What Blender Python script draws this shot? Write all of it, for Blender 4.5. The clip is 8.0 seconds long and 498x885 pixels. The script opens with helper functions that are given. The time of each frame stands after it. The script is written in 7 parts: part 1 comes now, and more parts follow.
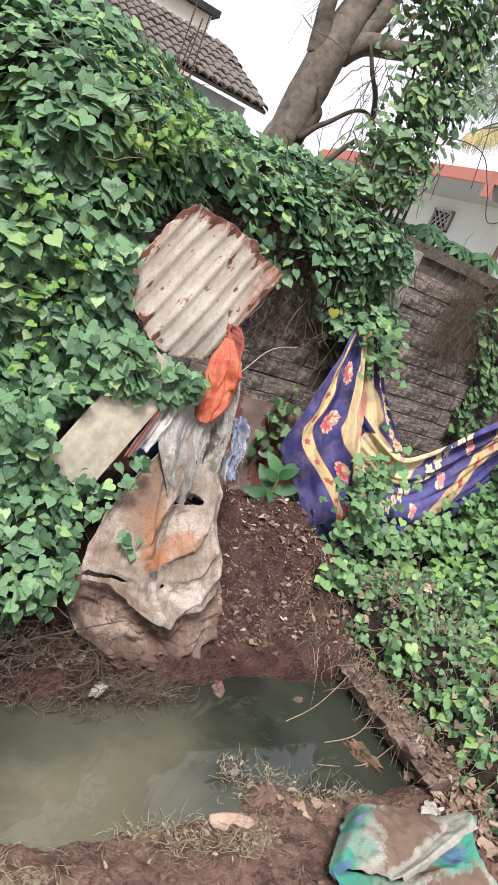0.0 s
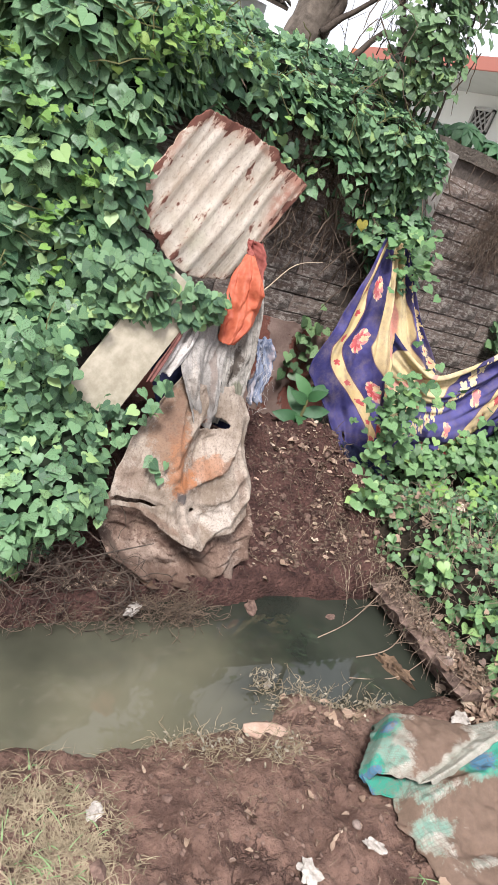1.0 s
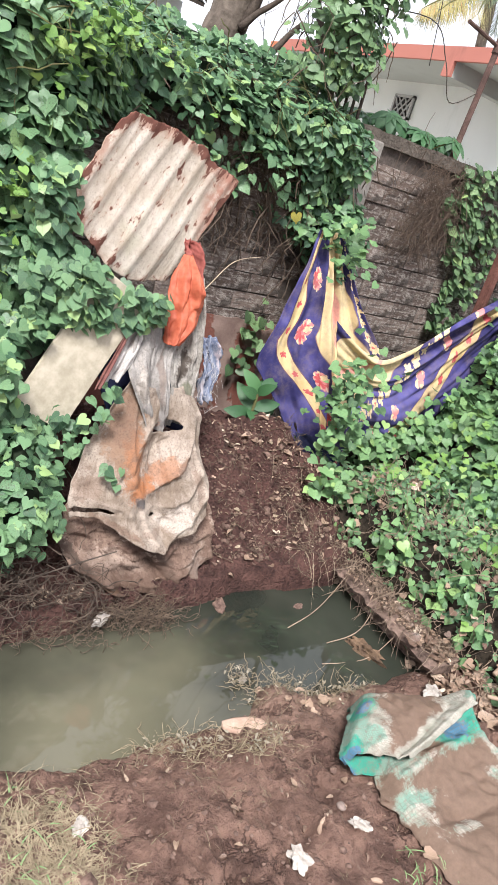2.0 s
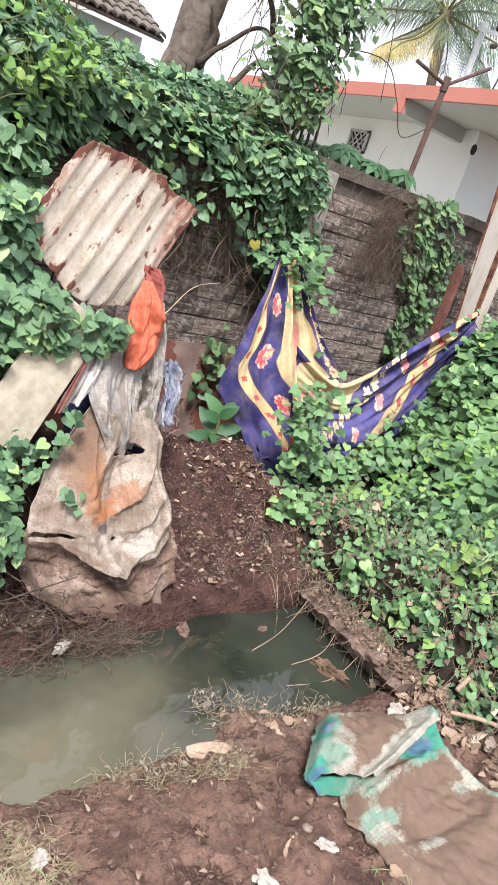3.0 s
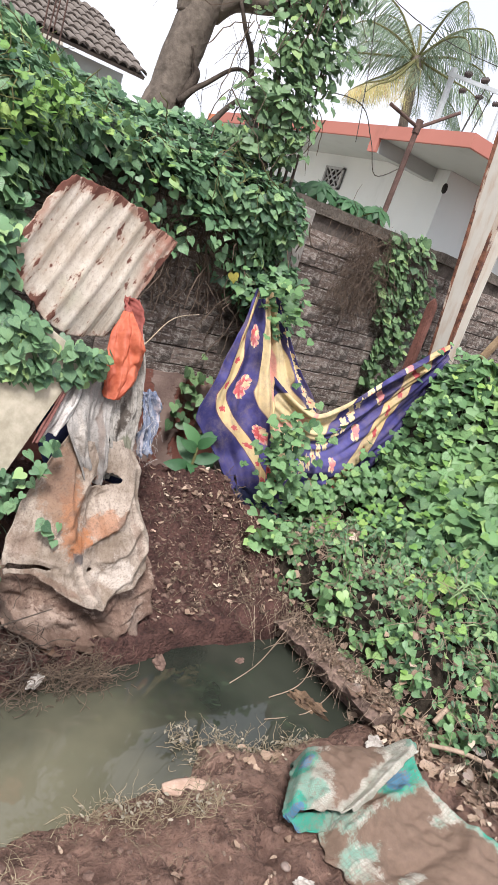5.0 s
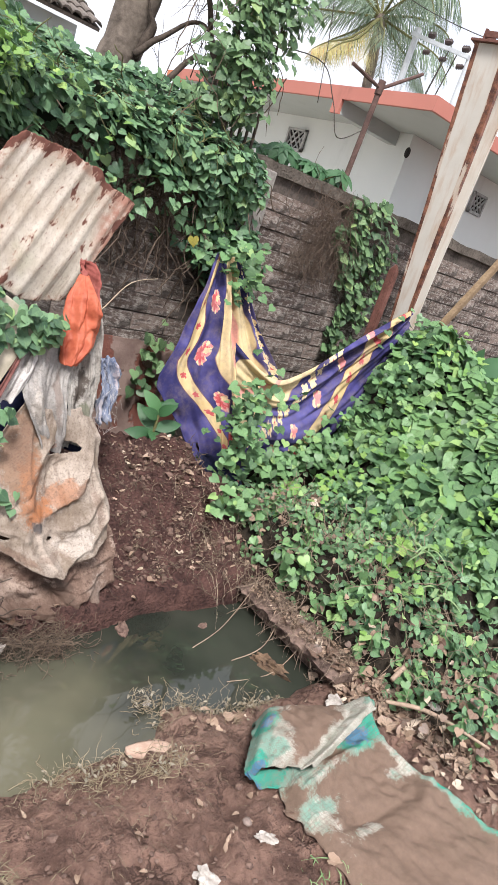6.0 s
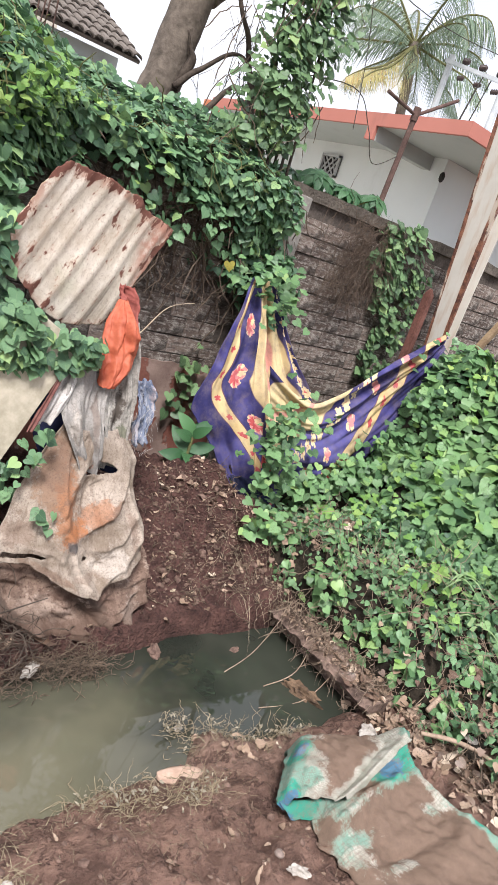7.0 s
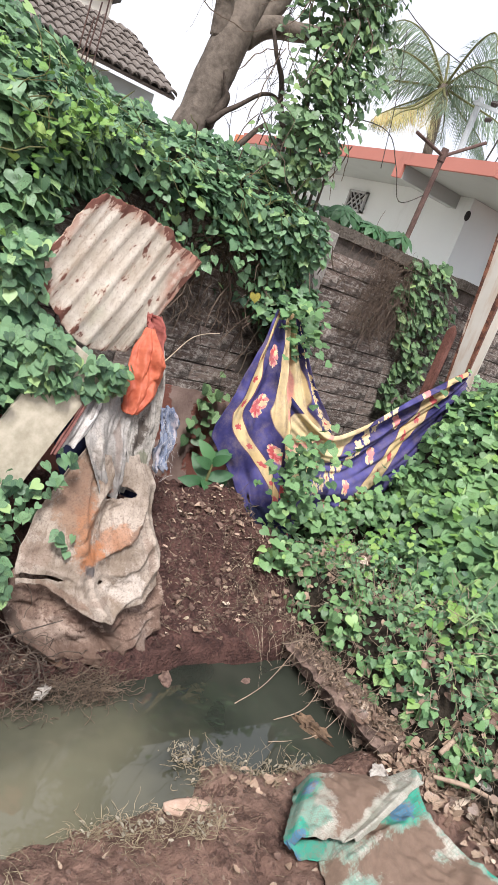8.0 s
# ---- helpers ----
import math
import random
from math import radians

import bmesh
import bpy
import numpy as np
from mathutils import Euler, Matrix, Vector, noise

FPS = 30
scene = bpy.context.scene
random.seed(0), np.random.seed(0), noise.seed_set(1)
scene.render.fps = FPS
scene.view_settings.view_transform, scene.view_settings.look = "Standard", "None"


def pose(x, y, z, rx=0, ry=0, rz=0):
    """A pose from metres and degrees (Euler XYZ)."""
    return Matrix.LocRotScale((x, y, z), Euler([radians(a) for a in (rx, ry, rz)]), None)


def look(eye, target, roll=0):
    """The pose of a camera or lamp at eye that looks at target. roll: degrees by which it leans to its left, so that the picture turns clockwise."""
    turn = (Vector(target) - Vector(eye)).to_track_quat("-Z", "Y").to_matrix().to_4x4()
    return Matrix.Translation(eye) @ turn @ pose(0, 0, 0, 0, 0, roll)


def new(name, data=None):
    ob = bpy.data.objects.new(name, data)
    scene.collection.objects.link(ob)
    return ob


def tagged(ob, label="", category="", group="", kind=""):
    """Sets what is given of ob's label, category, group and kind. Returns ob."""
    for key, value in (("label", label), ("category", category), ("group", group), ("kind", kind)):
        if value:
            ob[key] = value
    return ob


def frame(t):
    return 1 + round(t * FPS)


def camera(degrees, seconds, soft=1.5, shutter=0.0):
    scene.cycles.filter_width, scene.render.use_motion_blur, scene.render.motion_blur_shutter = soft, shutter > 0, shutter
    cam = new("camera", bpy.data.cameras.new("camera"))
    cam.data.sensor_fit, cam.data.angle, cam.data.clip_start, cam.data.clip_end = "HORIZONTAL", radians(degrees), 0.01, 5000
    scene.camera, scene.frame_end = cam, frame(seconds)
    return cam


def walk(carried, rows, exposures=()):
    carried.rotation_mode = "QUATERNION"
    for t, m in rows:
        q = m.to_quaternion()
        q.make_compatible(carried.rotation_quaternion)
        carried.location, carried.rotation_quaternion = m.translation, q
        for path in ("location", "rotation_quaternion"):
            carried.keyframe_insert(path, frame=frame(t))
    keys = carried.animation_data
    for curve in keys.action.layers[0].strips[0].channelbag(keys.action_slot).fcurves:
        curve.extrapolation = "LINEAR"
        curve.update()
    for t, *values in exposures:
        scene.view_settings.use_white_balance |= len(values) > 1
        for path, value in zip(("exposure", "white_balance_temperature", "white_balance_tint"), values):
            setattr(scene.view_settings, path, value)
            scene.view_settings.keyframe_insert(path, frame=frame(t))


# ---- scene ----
cam = camera(42.0, 8.0, soft=0.8)
PATH = [
    (0.0, pose(-0.042, 0.026, 1.629, 71.89, -22.11, -26.26)),
    (0.1, pose(-0.036, 0.028, 1.619, 71.23, -21.88, -24.00)),
    (0.2, pose(-0.032, 0.034, 1.613, 70.48, -22.61, -21.22)),
    (0.4, pose(-0.014, 0.021, 1.611, 69.45, -24.61, -15.83)),
    (0.5, pose(-0.006, 0.033, 1.605, 67.97, -24.71, -15.73)),
    (0.7, pose(0.014, 0.023, 1.597, 67.15, -23.08, -18.76)),
    (1.0, pose(0.021, 0.033, 1.610, 64.61, -19.35, -23.73)),
    (1.2, pose(0.016, 0.028, 1.616, 65.57, -17.05, -25.01)),
    (1.5, pose(0.027, 0.026, 1.609, 66.18, -15.68, -26.61)),
    (1.7, pose(0.011, 0.030, 1.617, 65.73, -16.08, -28.11)),
    (2.8, pose(0.020, 0.001, 1.619, 67.53, -16.83, -31.99)),
    (3.0, pose(0.017, -0.007, 1.614, 69.45, -16.89, -33.03)),
    (3.2, pose(0.007, -0.008, 1.623, 70.38, -17.91, -33.49)),
    (3.5, pose(-0.011, -0.006, 1.623, 72.10, -18.06, -33.63)),
    (4.0, pose(-0.003, -0.005, 1.627, 72.57, -17.29, -33.88)),
    (5.5, pose(0.002, -0.005, 1.618, 71.85, -18.06, -36.41)),
    (5.8, pose(0.010, 0.003, 1.616, 70.26, -18.24, -37.66)),
    (6.0, pose(0.017, -0.009, 1.621, 70.70, -18.48, -38.34)),
    (6.3, pose(0.003, 0.001, 1.624, 71.56, -18.60, -37.41)),
    (6.5, pose(-0.002, 0.006, 1.626, 71.79, -18.75, -36.22)),
    (7.0, pose(-0.000, 0.003, 1.623, 71.69, -18.24, -35.49)),
    (7.5, pose(-0.007, -0.002, 1.626, 72.21, -18.77, -34.09)),
    (7.7, pose(-0.017, 0.000, 1.630, 72.73, -19.25, -33.49)),
    (8.0, pose(-0.019, -0.001, 1.634, 73.39, -19.81, -33.23)),
]
EXPOSURES = [(t, stops, 6450, 13) for t, stops in ((0.0, 0.57), (0.5, 0.48), (1.0, 0.68), (1.5, 0.80), (3.0, 0.84), (3.5, 0.74), (4.0, 0.67), (5.5, 0.61), (6.0, 0.66), (7.0, 0.64), (8.0, 0.64))]
walk(cam, PATH, EXPOSURES)

# ---- world and light: bright overcast sky with a soft high sun ----
scene.view_settings.exposure = 0.62
world = bpy.data.worlds.new("world")
scene.world = world
world.use_nodes = True
wn, wl = world.node_tree.nodes, world.node_tree.links
wn.clear()
sky = wn.new("ShaderNodeTexSky")
sky.sky_type, sky.sun_disc = "NISHITA", False
sky.sun_elevation, sky.sun_rotation = radians(55), radians(221)
sky_light = wn.new("ShaderNodeVectorMath")
sky_light.operation = "SCALE"
sky_light.inputs["Scale"].default_value = 0.10
cloud = wn.new("ShaderNodeTexNoise")
cloud.inputs["Scale"].default_value, cloud.inputs["Detail"].default_value = 2.2, 5
cloud_ramp = wn.new("ShaderNodeValToRGB")
cloud_ramp.color_ramp.elements[0].color = (0.90, 0.95, 1.08, 1)
cloud_ramp.color_ramp.elements[1].color = (1.14, 1.15, 1.20, 1)
cloud_ramp.color_ramp.elements[0].position, cloud_ramp.color_ramp.elements[1].position = 0.35, 0.62
overcast = wn.new("ShaderNodeMix")
overcast.data_type = "RGBA"
overcast.inputs["Factor"].default_value = 0.88
background = wn.new("ShaderNodeBackground")
background.inputs["Strength"].default_value = 0.78
world_out = wn.new("ShaderNodeOutputWorld")
wl.new(sky.outputs["Color"], sky_light.inputs[0])
wl.new(cloud.outputs["Fac"], cloud_ramp.inputs["Fac"])
wl.new(sky_light.outputs["Vector"], overcast.inputs["A"])
wl.new(cloud_ramp.outputs["Color"], overcast.inputs["B"])
wl.new(overcast.outputs["Result"], background.inputs["Color"])
wl.new(background.outputs["Background"], world_out.inputs["Surface"])

sun = new("sun", bpy.data.lights.new("sun", "SUN"))
sun.data.energy, sun.data.angle, sun.data.color = 3.8, radians(16), (1.0, 0.985, 0.965)
sun.matrix_world = look((-3.2, -3.7, 6.9), (0, 0, 0))

# ---- material helpers ----
class Net:
    """A node material with short calls for colours and masks."""

    def __init__(self, name, roughness=0.8, metallic=0.0, specular=0.3):
        self.mat = bpy.data.materials.new(name)
        self.mat.use_nodes = True
        self.tree = self.mat.node_tree
        self.bsdf = self.tree.nodes["Principled BSDF"]
        self.bsdf.inputs["Roughness"].default_value = roughness
        self.bsdf.inputs["Metallic"].default_value = metallic
        self.bsdf.inputs["Specular IOR Level"].default_value = specular
        self.coord = self.tree.nodes.new("ShaderNodeTexCoord")

    def put(self, value, socket):
        if isinstance(value, bpy.types.NodeSocket):
            self.tree.links.new(value, socket)
        elif value is not None:
            socket.default_value = value

    def math(self, op, a, b=None, c=None):
        n = self.tree.nodes.new("ShaderNodeMath")
        n.operation = op
        for k, v in enumerate((a, b, c)):
            self.put(v, n.inputs[k])
        return n.outputs[0]

    def mix(self, f, a, b):
        n = self.tree.nodes.new("ShaderNodeMix")
        n.data_type = "RGBA"
        self.put(f, n.inputs["Factor"])
        self.put(rgb(a), n.inputs["A"])
        self.put(rgb(b), n.inputs["B"])
        return n.outputs["Result"]

    def noise(self, scale, detail=4, rough=0.6, where="Object", stretch=None, distortion=0.0):
        n = self.tree.nodes.new("ShaderNodeTexNoise")
        n.inputs["Scale"].default_value, n.inputs["Detail"].default_value = scale, detail
        n.inputs["Roughness"].default_value, n.inputs["Distortion"].default_value = rough, distortion
        src = self.coord.outputs[where]
        if stretch:
            m = self.tree.nodes.new("ShaderNodeMapping")
            m.inputs["Scale"].default_value = stretch
            self.tree.links.new(src, m.inputs["Vector"])
            src = m.outputs["Vector"]
        self.tree.links.new(src, n.inputs["Vector"])
        return n.outputs["Fac"]

    def cells(self, scale, where="Object", feature="F1"):
        n = self.tree.nodes.new("ShaderNodeTexVoronoi")
        n.feature = feature
        n.inputs["Scale"].default_value = scale
        self.tree.links.new(self.coord.outputs[where], n.inputs["Vector"])
        return n.outputs["Distance"]

    def step(self, value, low, high):
        n = self.tree.nodes.new("ShaderNodeMapRange")
        n.interpolation_type = "SMOOTHSTEP"
        self.put(value, n.inputs["Value"])
        n.inputs["From Min"].default_value, n.inputs["From Max"].default_value = low, high
        return n.outputs["Result"]

    def band(self, value, low, high, soft=0.01):
        return self.math("MULTIPLY", self.step(value, low - soft, low + soft), self.math("SUBTRACT", 1.0, self.step(value, high - soft, high + soft)))

    def attr(self, name):
        n = self.tree.nodes.new("ShaderNodeAttribute")
        n.attribute_name = name
        return n.outputs["Fac"]

    def xyz(self, where="UV"):
        n = self.tree.nodes.new("ShaderNodeSeparateXYZ")
        self.tree.links.new(self.coord.outputs[where], n.inputs[0])
        return n.outputs

    def vary(self):
        """A number that differs from piece to piece and from island to island."""
        a = self.tree.nodes.new("ShaderNodeObjectInfo").outputs["Random"]
        b = self.tree.nodes.new("ShaderNodeNewGeometry").outputs["Random Per Island"]
        return self.math("FRACT", self.math("ADD", a, b))

    def flower(self, a, b, radius, petals=5):
        """A mask of petals round the origin of the plane a, b."""
        r = self.math("SQRT", self.math("ADD", self.math("MULTIPLY", a, a), self.math("MULTIPLY", b, b)))
        w = self.math("MULTIPLY_ADD", self.math("SQRT", self.math("ABSOLUTE", self.math("COSINE", self.math("MULTIPLY", self.math("ARCTAN2", b, a), petals / 2)))), 0.55, 0.45)
        return self.step(self.math("SUBTRACT", self.math("MULTIPLY", w, radius), r), -0.06 * radius, 0.06 * radius)

    def bump(self, height, strength=0.4, distance=0.01):
        n = self.tree.nodes.new("ShaderNodeBump")
        n.inputs["Strength"].default_value, n.inputs["Distance"].default_value = strength, distance
        self.put(height, n.inputs["Height"])
        self.tree.links.new(n.outputs["Normal"], self.bsdf.inputs["Normal"])

    def done(self, colour, roughness=None):
        self.put(rgb(colour), self.bsdf.inputs["Base Color"])
        self.put(roughness, self.bsdf.inputs["Roughness"])
        return self.mat


def rgb(c):
    return (*c, 1.0) if isinstance(c, tuple) and len(c) == 3 else c


def plain(name, low, high, scale=8, roughness=0.8, metallic=0.0, bump=0.3, distance=0.004, fine=60, specular=0.3):
    """A surface with two scales of variation between two colours."""
    n = Net(name, roughness, metallic, specular)
    big, small = n.noise(scale), n.noise(fine, 3)
    f = n.math("MULTIPLY_ADD", small, 0.45, n.math("MULTIPLY", big, 0.6))
    n.bump(small, bump, distance)
    return n.done(n.mix(n.step(f, 0.3, 0.75), low, high))


def leaf_material(name, dark, mid, light, translucency=0.22):
    n = Net(name, 0.42, 0.0, 0.38)
    v = n.vary()
    c = n.mix(n.step(v, 0.0, 0.8), dark, mid)
    c = n.mix(n.step(v, 0.86, 1.0), c, light)
    # insect specks on some of the leaves
    bitten = n.math("MULTIPLY", n.step(n.math("FRACT", n.math("MULTIPLY", v, 7.3)), 0.35, 0.6), n.step(n.noise(150, 3, 0.7), 0.52, 0.62))
    c = n.mix(n.math("MULTIPLY", bitten, 0.65), c, (0.055, 0.06, 0.035))
    u, w, _ = n.xyz("UV")
    off = n.math("ABSOLUTE", n.math("SUBTRACT", u, 0.5))
    rib = n.math("SUBTRACT", 1.0, n.step(off, 0.006, 0.024))
    side = n.math("ABSOLUTE", n.math("SUBTRACT", n.math("FRACT", n.math("MULTIPLY", n.math("SUBTRACT", w, n.math("MULTIPLY", off, 0.8)), 5.0)), 0.5))
    vein = n.math("MAXIMUM", rib, n.math("MULTIPLY", n.math("SUBTRACT", 1.0, n.step(side, 0.02, 0.10)), 0.5))
    c = n.mix(n.math("MULTIPLY", n.step(n.noise(2.2, 3, 0.55, "Generated"), 0.45, 0.7), 0.14), c, light)
    c = n.mix(n.math("MULTIPLY", vein, 0.20), c, light)
    n.bump(n.math("SUBTRACT", n.noise(45, 2), vein), 0.35, 0.005)
    mat = n.done(c, n.math("MULTIPLY_ADD", n.noise(30, 3), 0.3, 0.27))
    t = n.tree.nodes.new("ShaderNodeBsdfTranslucent")
    n.tree.links.new(c, t.inputs["Color"])
    m = n.tree.nodes.new("ShaderNodeMixShader")
    m.inputs[0].default_value = translucency
    out = n.tree.nodes["Material Output"]
    n.tree.links.new(n.bsdf.outputs[0], m.inputs[1])
    n.tree.links.new(t.outputs[0], m.inputs[2])
    n.tree.links.new(m.outputs[0], out.inputs["Surface"])
    return mat


# ---- materials ----
LEAF_DEEP = leaf_material("deep_green_leaf", (0.044, 0.104, 0.056), (0.165, 0.300, 0.148), (0.30, 0.44, 0.17))
LEAF_FRESH = leaf_material("fresh_green_leaf", (0.050, 0.102, 0.050), (0.152, 0.262, 0.118), (0.28, 0.40, 0.15))
LEAF_HEAP = leaf_material("light_green_heap_leaf", (0.046, 0.108, 0.048), (0.158, 0.302, 0.122), (0.29, 0.44, 0.15))
LEAF_YOUNG = leaf_material("young_yellow_green_leaf", (0.13, 0.27, 0.06), (0.21, 0.37, 0.09), (0.31, 0.44, 0.12))
LEAF_BROAD = leaf_material("broad_plant_leaf", (0.036, 0.10, 0.042), (0.060, 0.155, 0.062), (0.09, 0.21, 0.08))
LEAF_PALM = leaf_material("palm_leaflet", (0.12, 0.18, 0.12), (0.20, 0.27, 0.18), (0.28, 0.32, 0.20), 0.3)
LEAF_DRY_PALM = leaf_material("yellowed_palm_leaflet", (0.40, 0.36, 0.14), (0.52, 0.46, 0.22), (0.45, 0.25, 0.10), 0.3)
INNER_SHADE = plain("creeper_inner_shade", (0.006, 0.010, 0.005), (0.017, 0.027, 0.012), 6, 0.9)
SHOOT = plain("young_green_shoot", (0.13, 0.22, 0.05), (0.25, 0.34, 0.10), 20, 0.6)
STEM = plain("green_brown_stem", (0.07, 0.055, 0.03), (0.16, 0.17, 0.06), 20, 0.8)
DRY_STEM = plain("dry_brown_stem", (0.06, 0.04, 0.03), (0.15, 0.11, 0.08), 20, 0.9)
STRAW = plain("dry_straw", (0.22, 0.165, 0.115), (0.46, 0.38, 0.27), 14, 0.85)
GRASS = plain("green_grass_blade", (0.12, 0.20, 0.08), (0.25, 0.34, 0.16), 14, 0.6)
BARK = plain("grey_brown_bark", (0.060, 0.048, 0.038), (0.19, 0.155, 0.125), 6, 0.95, bump=0.6, distance=0.014, fine=26)
TWIG = plain("dead_twig_bark", (0.035, 0.026, 0.02), (0.09, 0.07, 0.055), 15, 0.9)


def mud_material():
    n = Net("wet_red_brown_mud", 0.75, 0, 0.22)
    big, mid, fine = n.noise(1.3, 5), n.noise(9, 6, 0.65), n.noise(70, 5, 0.7)
    c = n.mix(n.step(mid, 0.32, 0.68), (0.105, 0.060, 0.046), (0.285, 0.172, 0.130))
    c = n.mix(n.math("MULTIPLY", n.step(big, 0.48, 0.66), 0.6), c, (0.30, 0.195, 0.150))
    c = n.mix(n.math("MULTIPLY", n.step(fine, 0.58, 0.7), 0.4), c, (0.26, 0.19, 0.15))
    line = n.math("ABSOLUTE", n.math("SUBTRACT", n.noise(6.5, 5, 0.65), 0.5))
    crack = n.math("MULTIPLY", n.math("SUBTRACT", 1.0, n.step(line, 0.004, 0.030)), n.step(n.noise(2.3, 3), 0.42, 0.58))
    c = n.mix(n.math("MULTIPLY", crack, 0.75), c, (0.060, 0.033, 0.026))
    mid = n.math("SUBTRACT", mid, n.math("MULTIPLY", crack, 0.25))
    grit = n.noise(230, 3, 0.7)
    c = n.mix(n.math("MULTIPLY", n.step(grit, 0.60, 0.72), 0.5), c, (0.30, 0.21, 0.17))
    c = n.mix(n.math("MULTIPLY", n.step(n.noise(28, 6, 0.75), 0.53, 0.66), 0.7), c, (0.066, 0.036, 0.029))
    n.bump(n.math("ADD", mid, n.math("ADD", n.math("MULTIPLY", fine, 0.8), n.math("MULTIPLY", grit, 0.15))), 1.0, 0.03)
    return n.done(c, n.math("SUBTRACT", 0.92, n.math("MULTIPLY", n.step(big, 0.35, 0.6), 0.42)))


MUD = mud_material()
# pale unseen ground behind the wall, added to bounce light onto the house
BOUNCE_GROUND = plain("unseen_bounce_ground", (0.34, 0.30, 0.25), (0.52, 0.47, 0.40), 3, 0.95)
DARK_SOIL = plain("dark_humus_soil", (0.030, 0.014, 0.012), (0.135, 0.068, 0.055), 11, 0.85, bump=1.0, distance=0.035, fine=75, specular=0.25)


def water_material():
    n = Net("murky_green_water", 0.02, 0, 0.5)
    x, y, _ = n.xyz("Object")
    c = n.mix(n.step(n.noise(1.6, 3), 0.35, 0.65), (0.014, 0.018, 0.014), (0.036, 0.040, 0.030))
    # silt along the open length; the closed end's shade is painted in
    silt_light = n.math("MULTIPLY", n.math("SUBTRACT", 1.0, n.step(n.math("ADD", x, n.math("MULTIPLY_ADD", n.noise(2.2, 4), 1.2, -0.6)), 0.9, 1.9)), n.step(n.noise(1.8, 3, 0.5), 0.10, 0.70))
    # far side: bank shade and creeper reflection put into the colour
    clear = n.step(n.math("ADD", y, n.math("MULTIPLY_ADD", n.noise(2.0, 4), 0.6, -0.3)), 1.40, 1.78)
    silt_light = n.math("MULTIPLY", silt_light, n.math("SUBTRACT", 1.0, n.math("MULTIPLY", clear, 0.7)))
    c = n.mix(n.math("MULTIPLY", silt_light, 0.85), c, (0.150, 0.138, 0.092))
    n.bump(n.noise(5, 2), 0.03, 0.01)
    return n.done(c)


WATER = water_material()


def tin_material():
    n = Net("rusted_cream_tin", 0.6, 0.0, 0.35)
    edge = n.attr("edge")
    c = n.mix(n.step(n.noise(6, 6, 0.7), 0.33, 0.66), (0.52, 0.44, 0.345), (0.74, 0.665, 0.565))
    c = n.mix(n.math("MULTIPLY", n.step(n.noise(75, 7, 0.85), 0.50, 0.62), 0.6), c, (0.34, 0.25, 0.19))
    c = n.mix(n.math("MULTIPLY", n.step(n.noise(1.4, 5, 0.6, "UV", (2.2, 22.0, 1)), 0.52, 0.66), 0.55), c, (0.33, 0.245, 0.18))
    c = n.mix(n.math("MULTIPLY", n.step(n.noise(2.4, 3), 0.56, 0.7), 0.35), c, (0.47, 0.48, 0.28))
    low = n.math("MULTIPLY", n.step(edge, 0.03, 0.6), n.step(n.noise(16, 7, 0.8), 0.40, 0.56))
    c = n.mix(n.math("MULTIPLY", low, 0.75), c, (0.38, 0.20, 0.14))
    c = n.mix(n.math("MULTIPLY", n.attr("corner"), n.step(n.noise(14, 6, 0.75), 0.30, 0.60)), c, (0.40, 0.20, 0.145))
    spots = n.noise(5.6, 6, 0.66, "UV", (1.5, 3.0, 1))
    rust = n.math("ADD", n.math("MULTIPLY_ADD", edge, 0.17, n.math("MULTIPLY_ADD", n.noise(120, 5, 0.8), 0.09, -0.045)), spots)
    mask = n.step(rust, 0.595, 0.625)
    c = n.mix(n.math("MULTIPLY", n.step(rust, 0.56, 0.608), 0.5), c, (0.46, 0.27, 0.19))
    c = n.mix(mask, c, n.mix(n.noise(60, 4), (0.085, 0.032, 0.024), (0.24, 0.10, 0.070)))
    n.bump(n.math("ADD", n.noise(90, 3), mask), 0.3, 0.003)
    return n.done(c, n.math("MULTIPLY_ADD", mask, 0.3, 0.55))


TIN = tin_material()


def painted_steel_material():
    n = Net("rust_streaked_white_steel", 0.55, 0.0, 0.4)
    edge = n.attr("edge")
    c = n.mix(n.noise(5, 4), (0.47, 0.43, 0.37), (0.64, 0.61, 0.55))
    streak = n.math("ADD", n.noise(3.0, 5, 0.62, "Object", (6, 6, 0.7)), n.math("MULTIPLY", edge, 0.30))
    c = n.mix(n.math("MULTIPLY", n.step(streak, 0.46, 0.68), 0.5), c, (0.42, 0.27, 0.17))
    c = n.mix(n.step(streak, 0.68, 0.72), c, n.mix(n.step(n.noise(16, 6, 0.7), 0.35, 0.65), (0.06, 0.024, 0.018), (0.26, 0.11, 0.065)))
    n.bump(n.noise(60, 3), 0.25, 0.003)
    return n.done(c)


PAINTED_STEEL = painted_steel_material()
RUST = plain("dark_red_rust", (0.075, 0.030, 0.022), (0.19, 0.085, 0.065), 11, 0.85, bump=0.5)
RUST_PIPE = plain("brown_rusted_pipe", (0.06, 0.036, 0.03), (0.15, 0.09, 0.075), 14, 0.85)
BROWN_STEEL = plain("tan_rusted_angle", (0.14, 0.09, 0.05), (0.28, 0.20, 0.12), 9, 0.8)


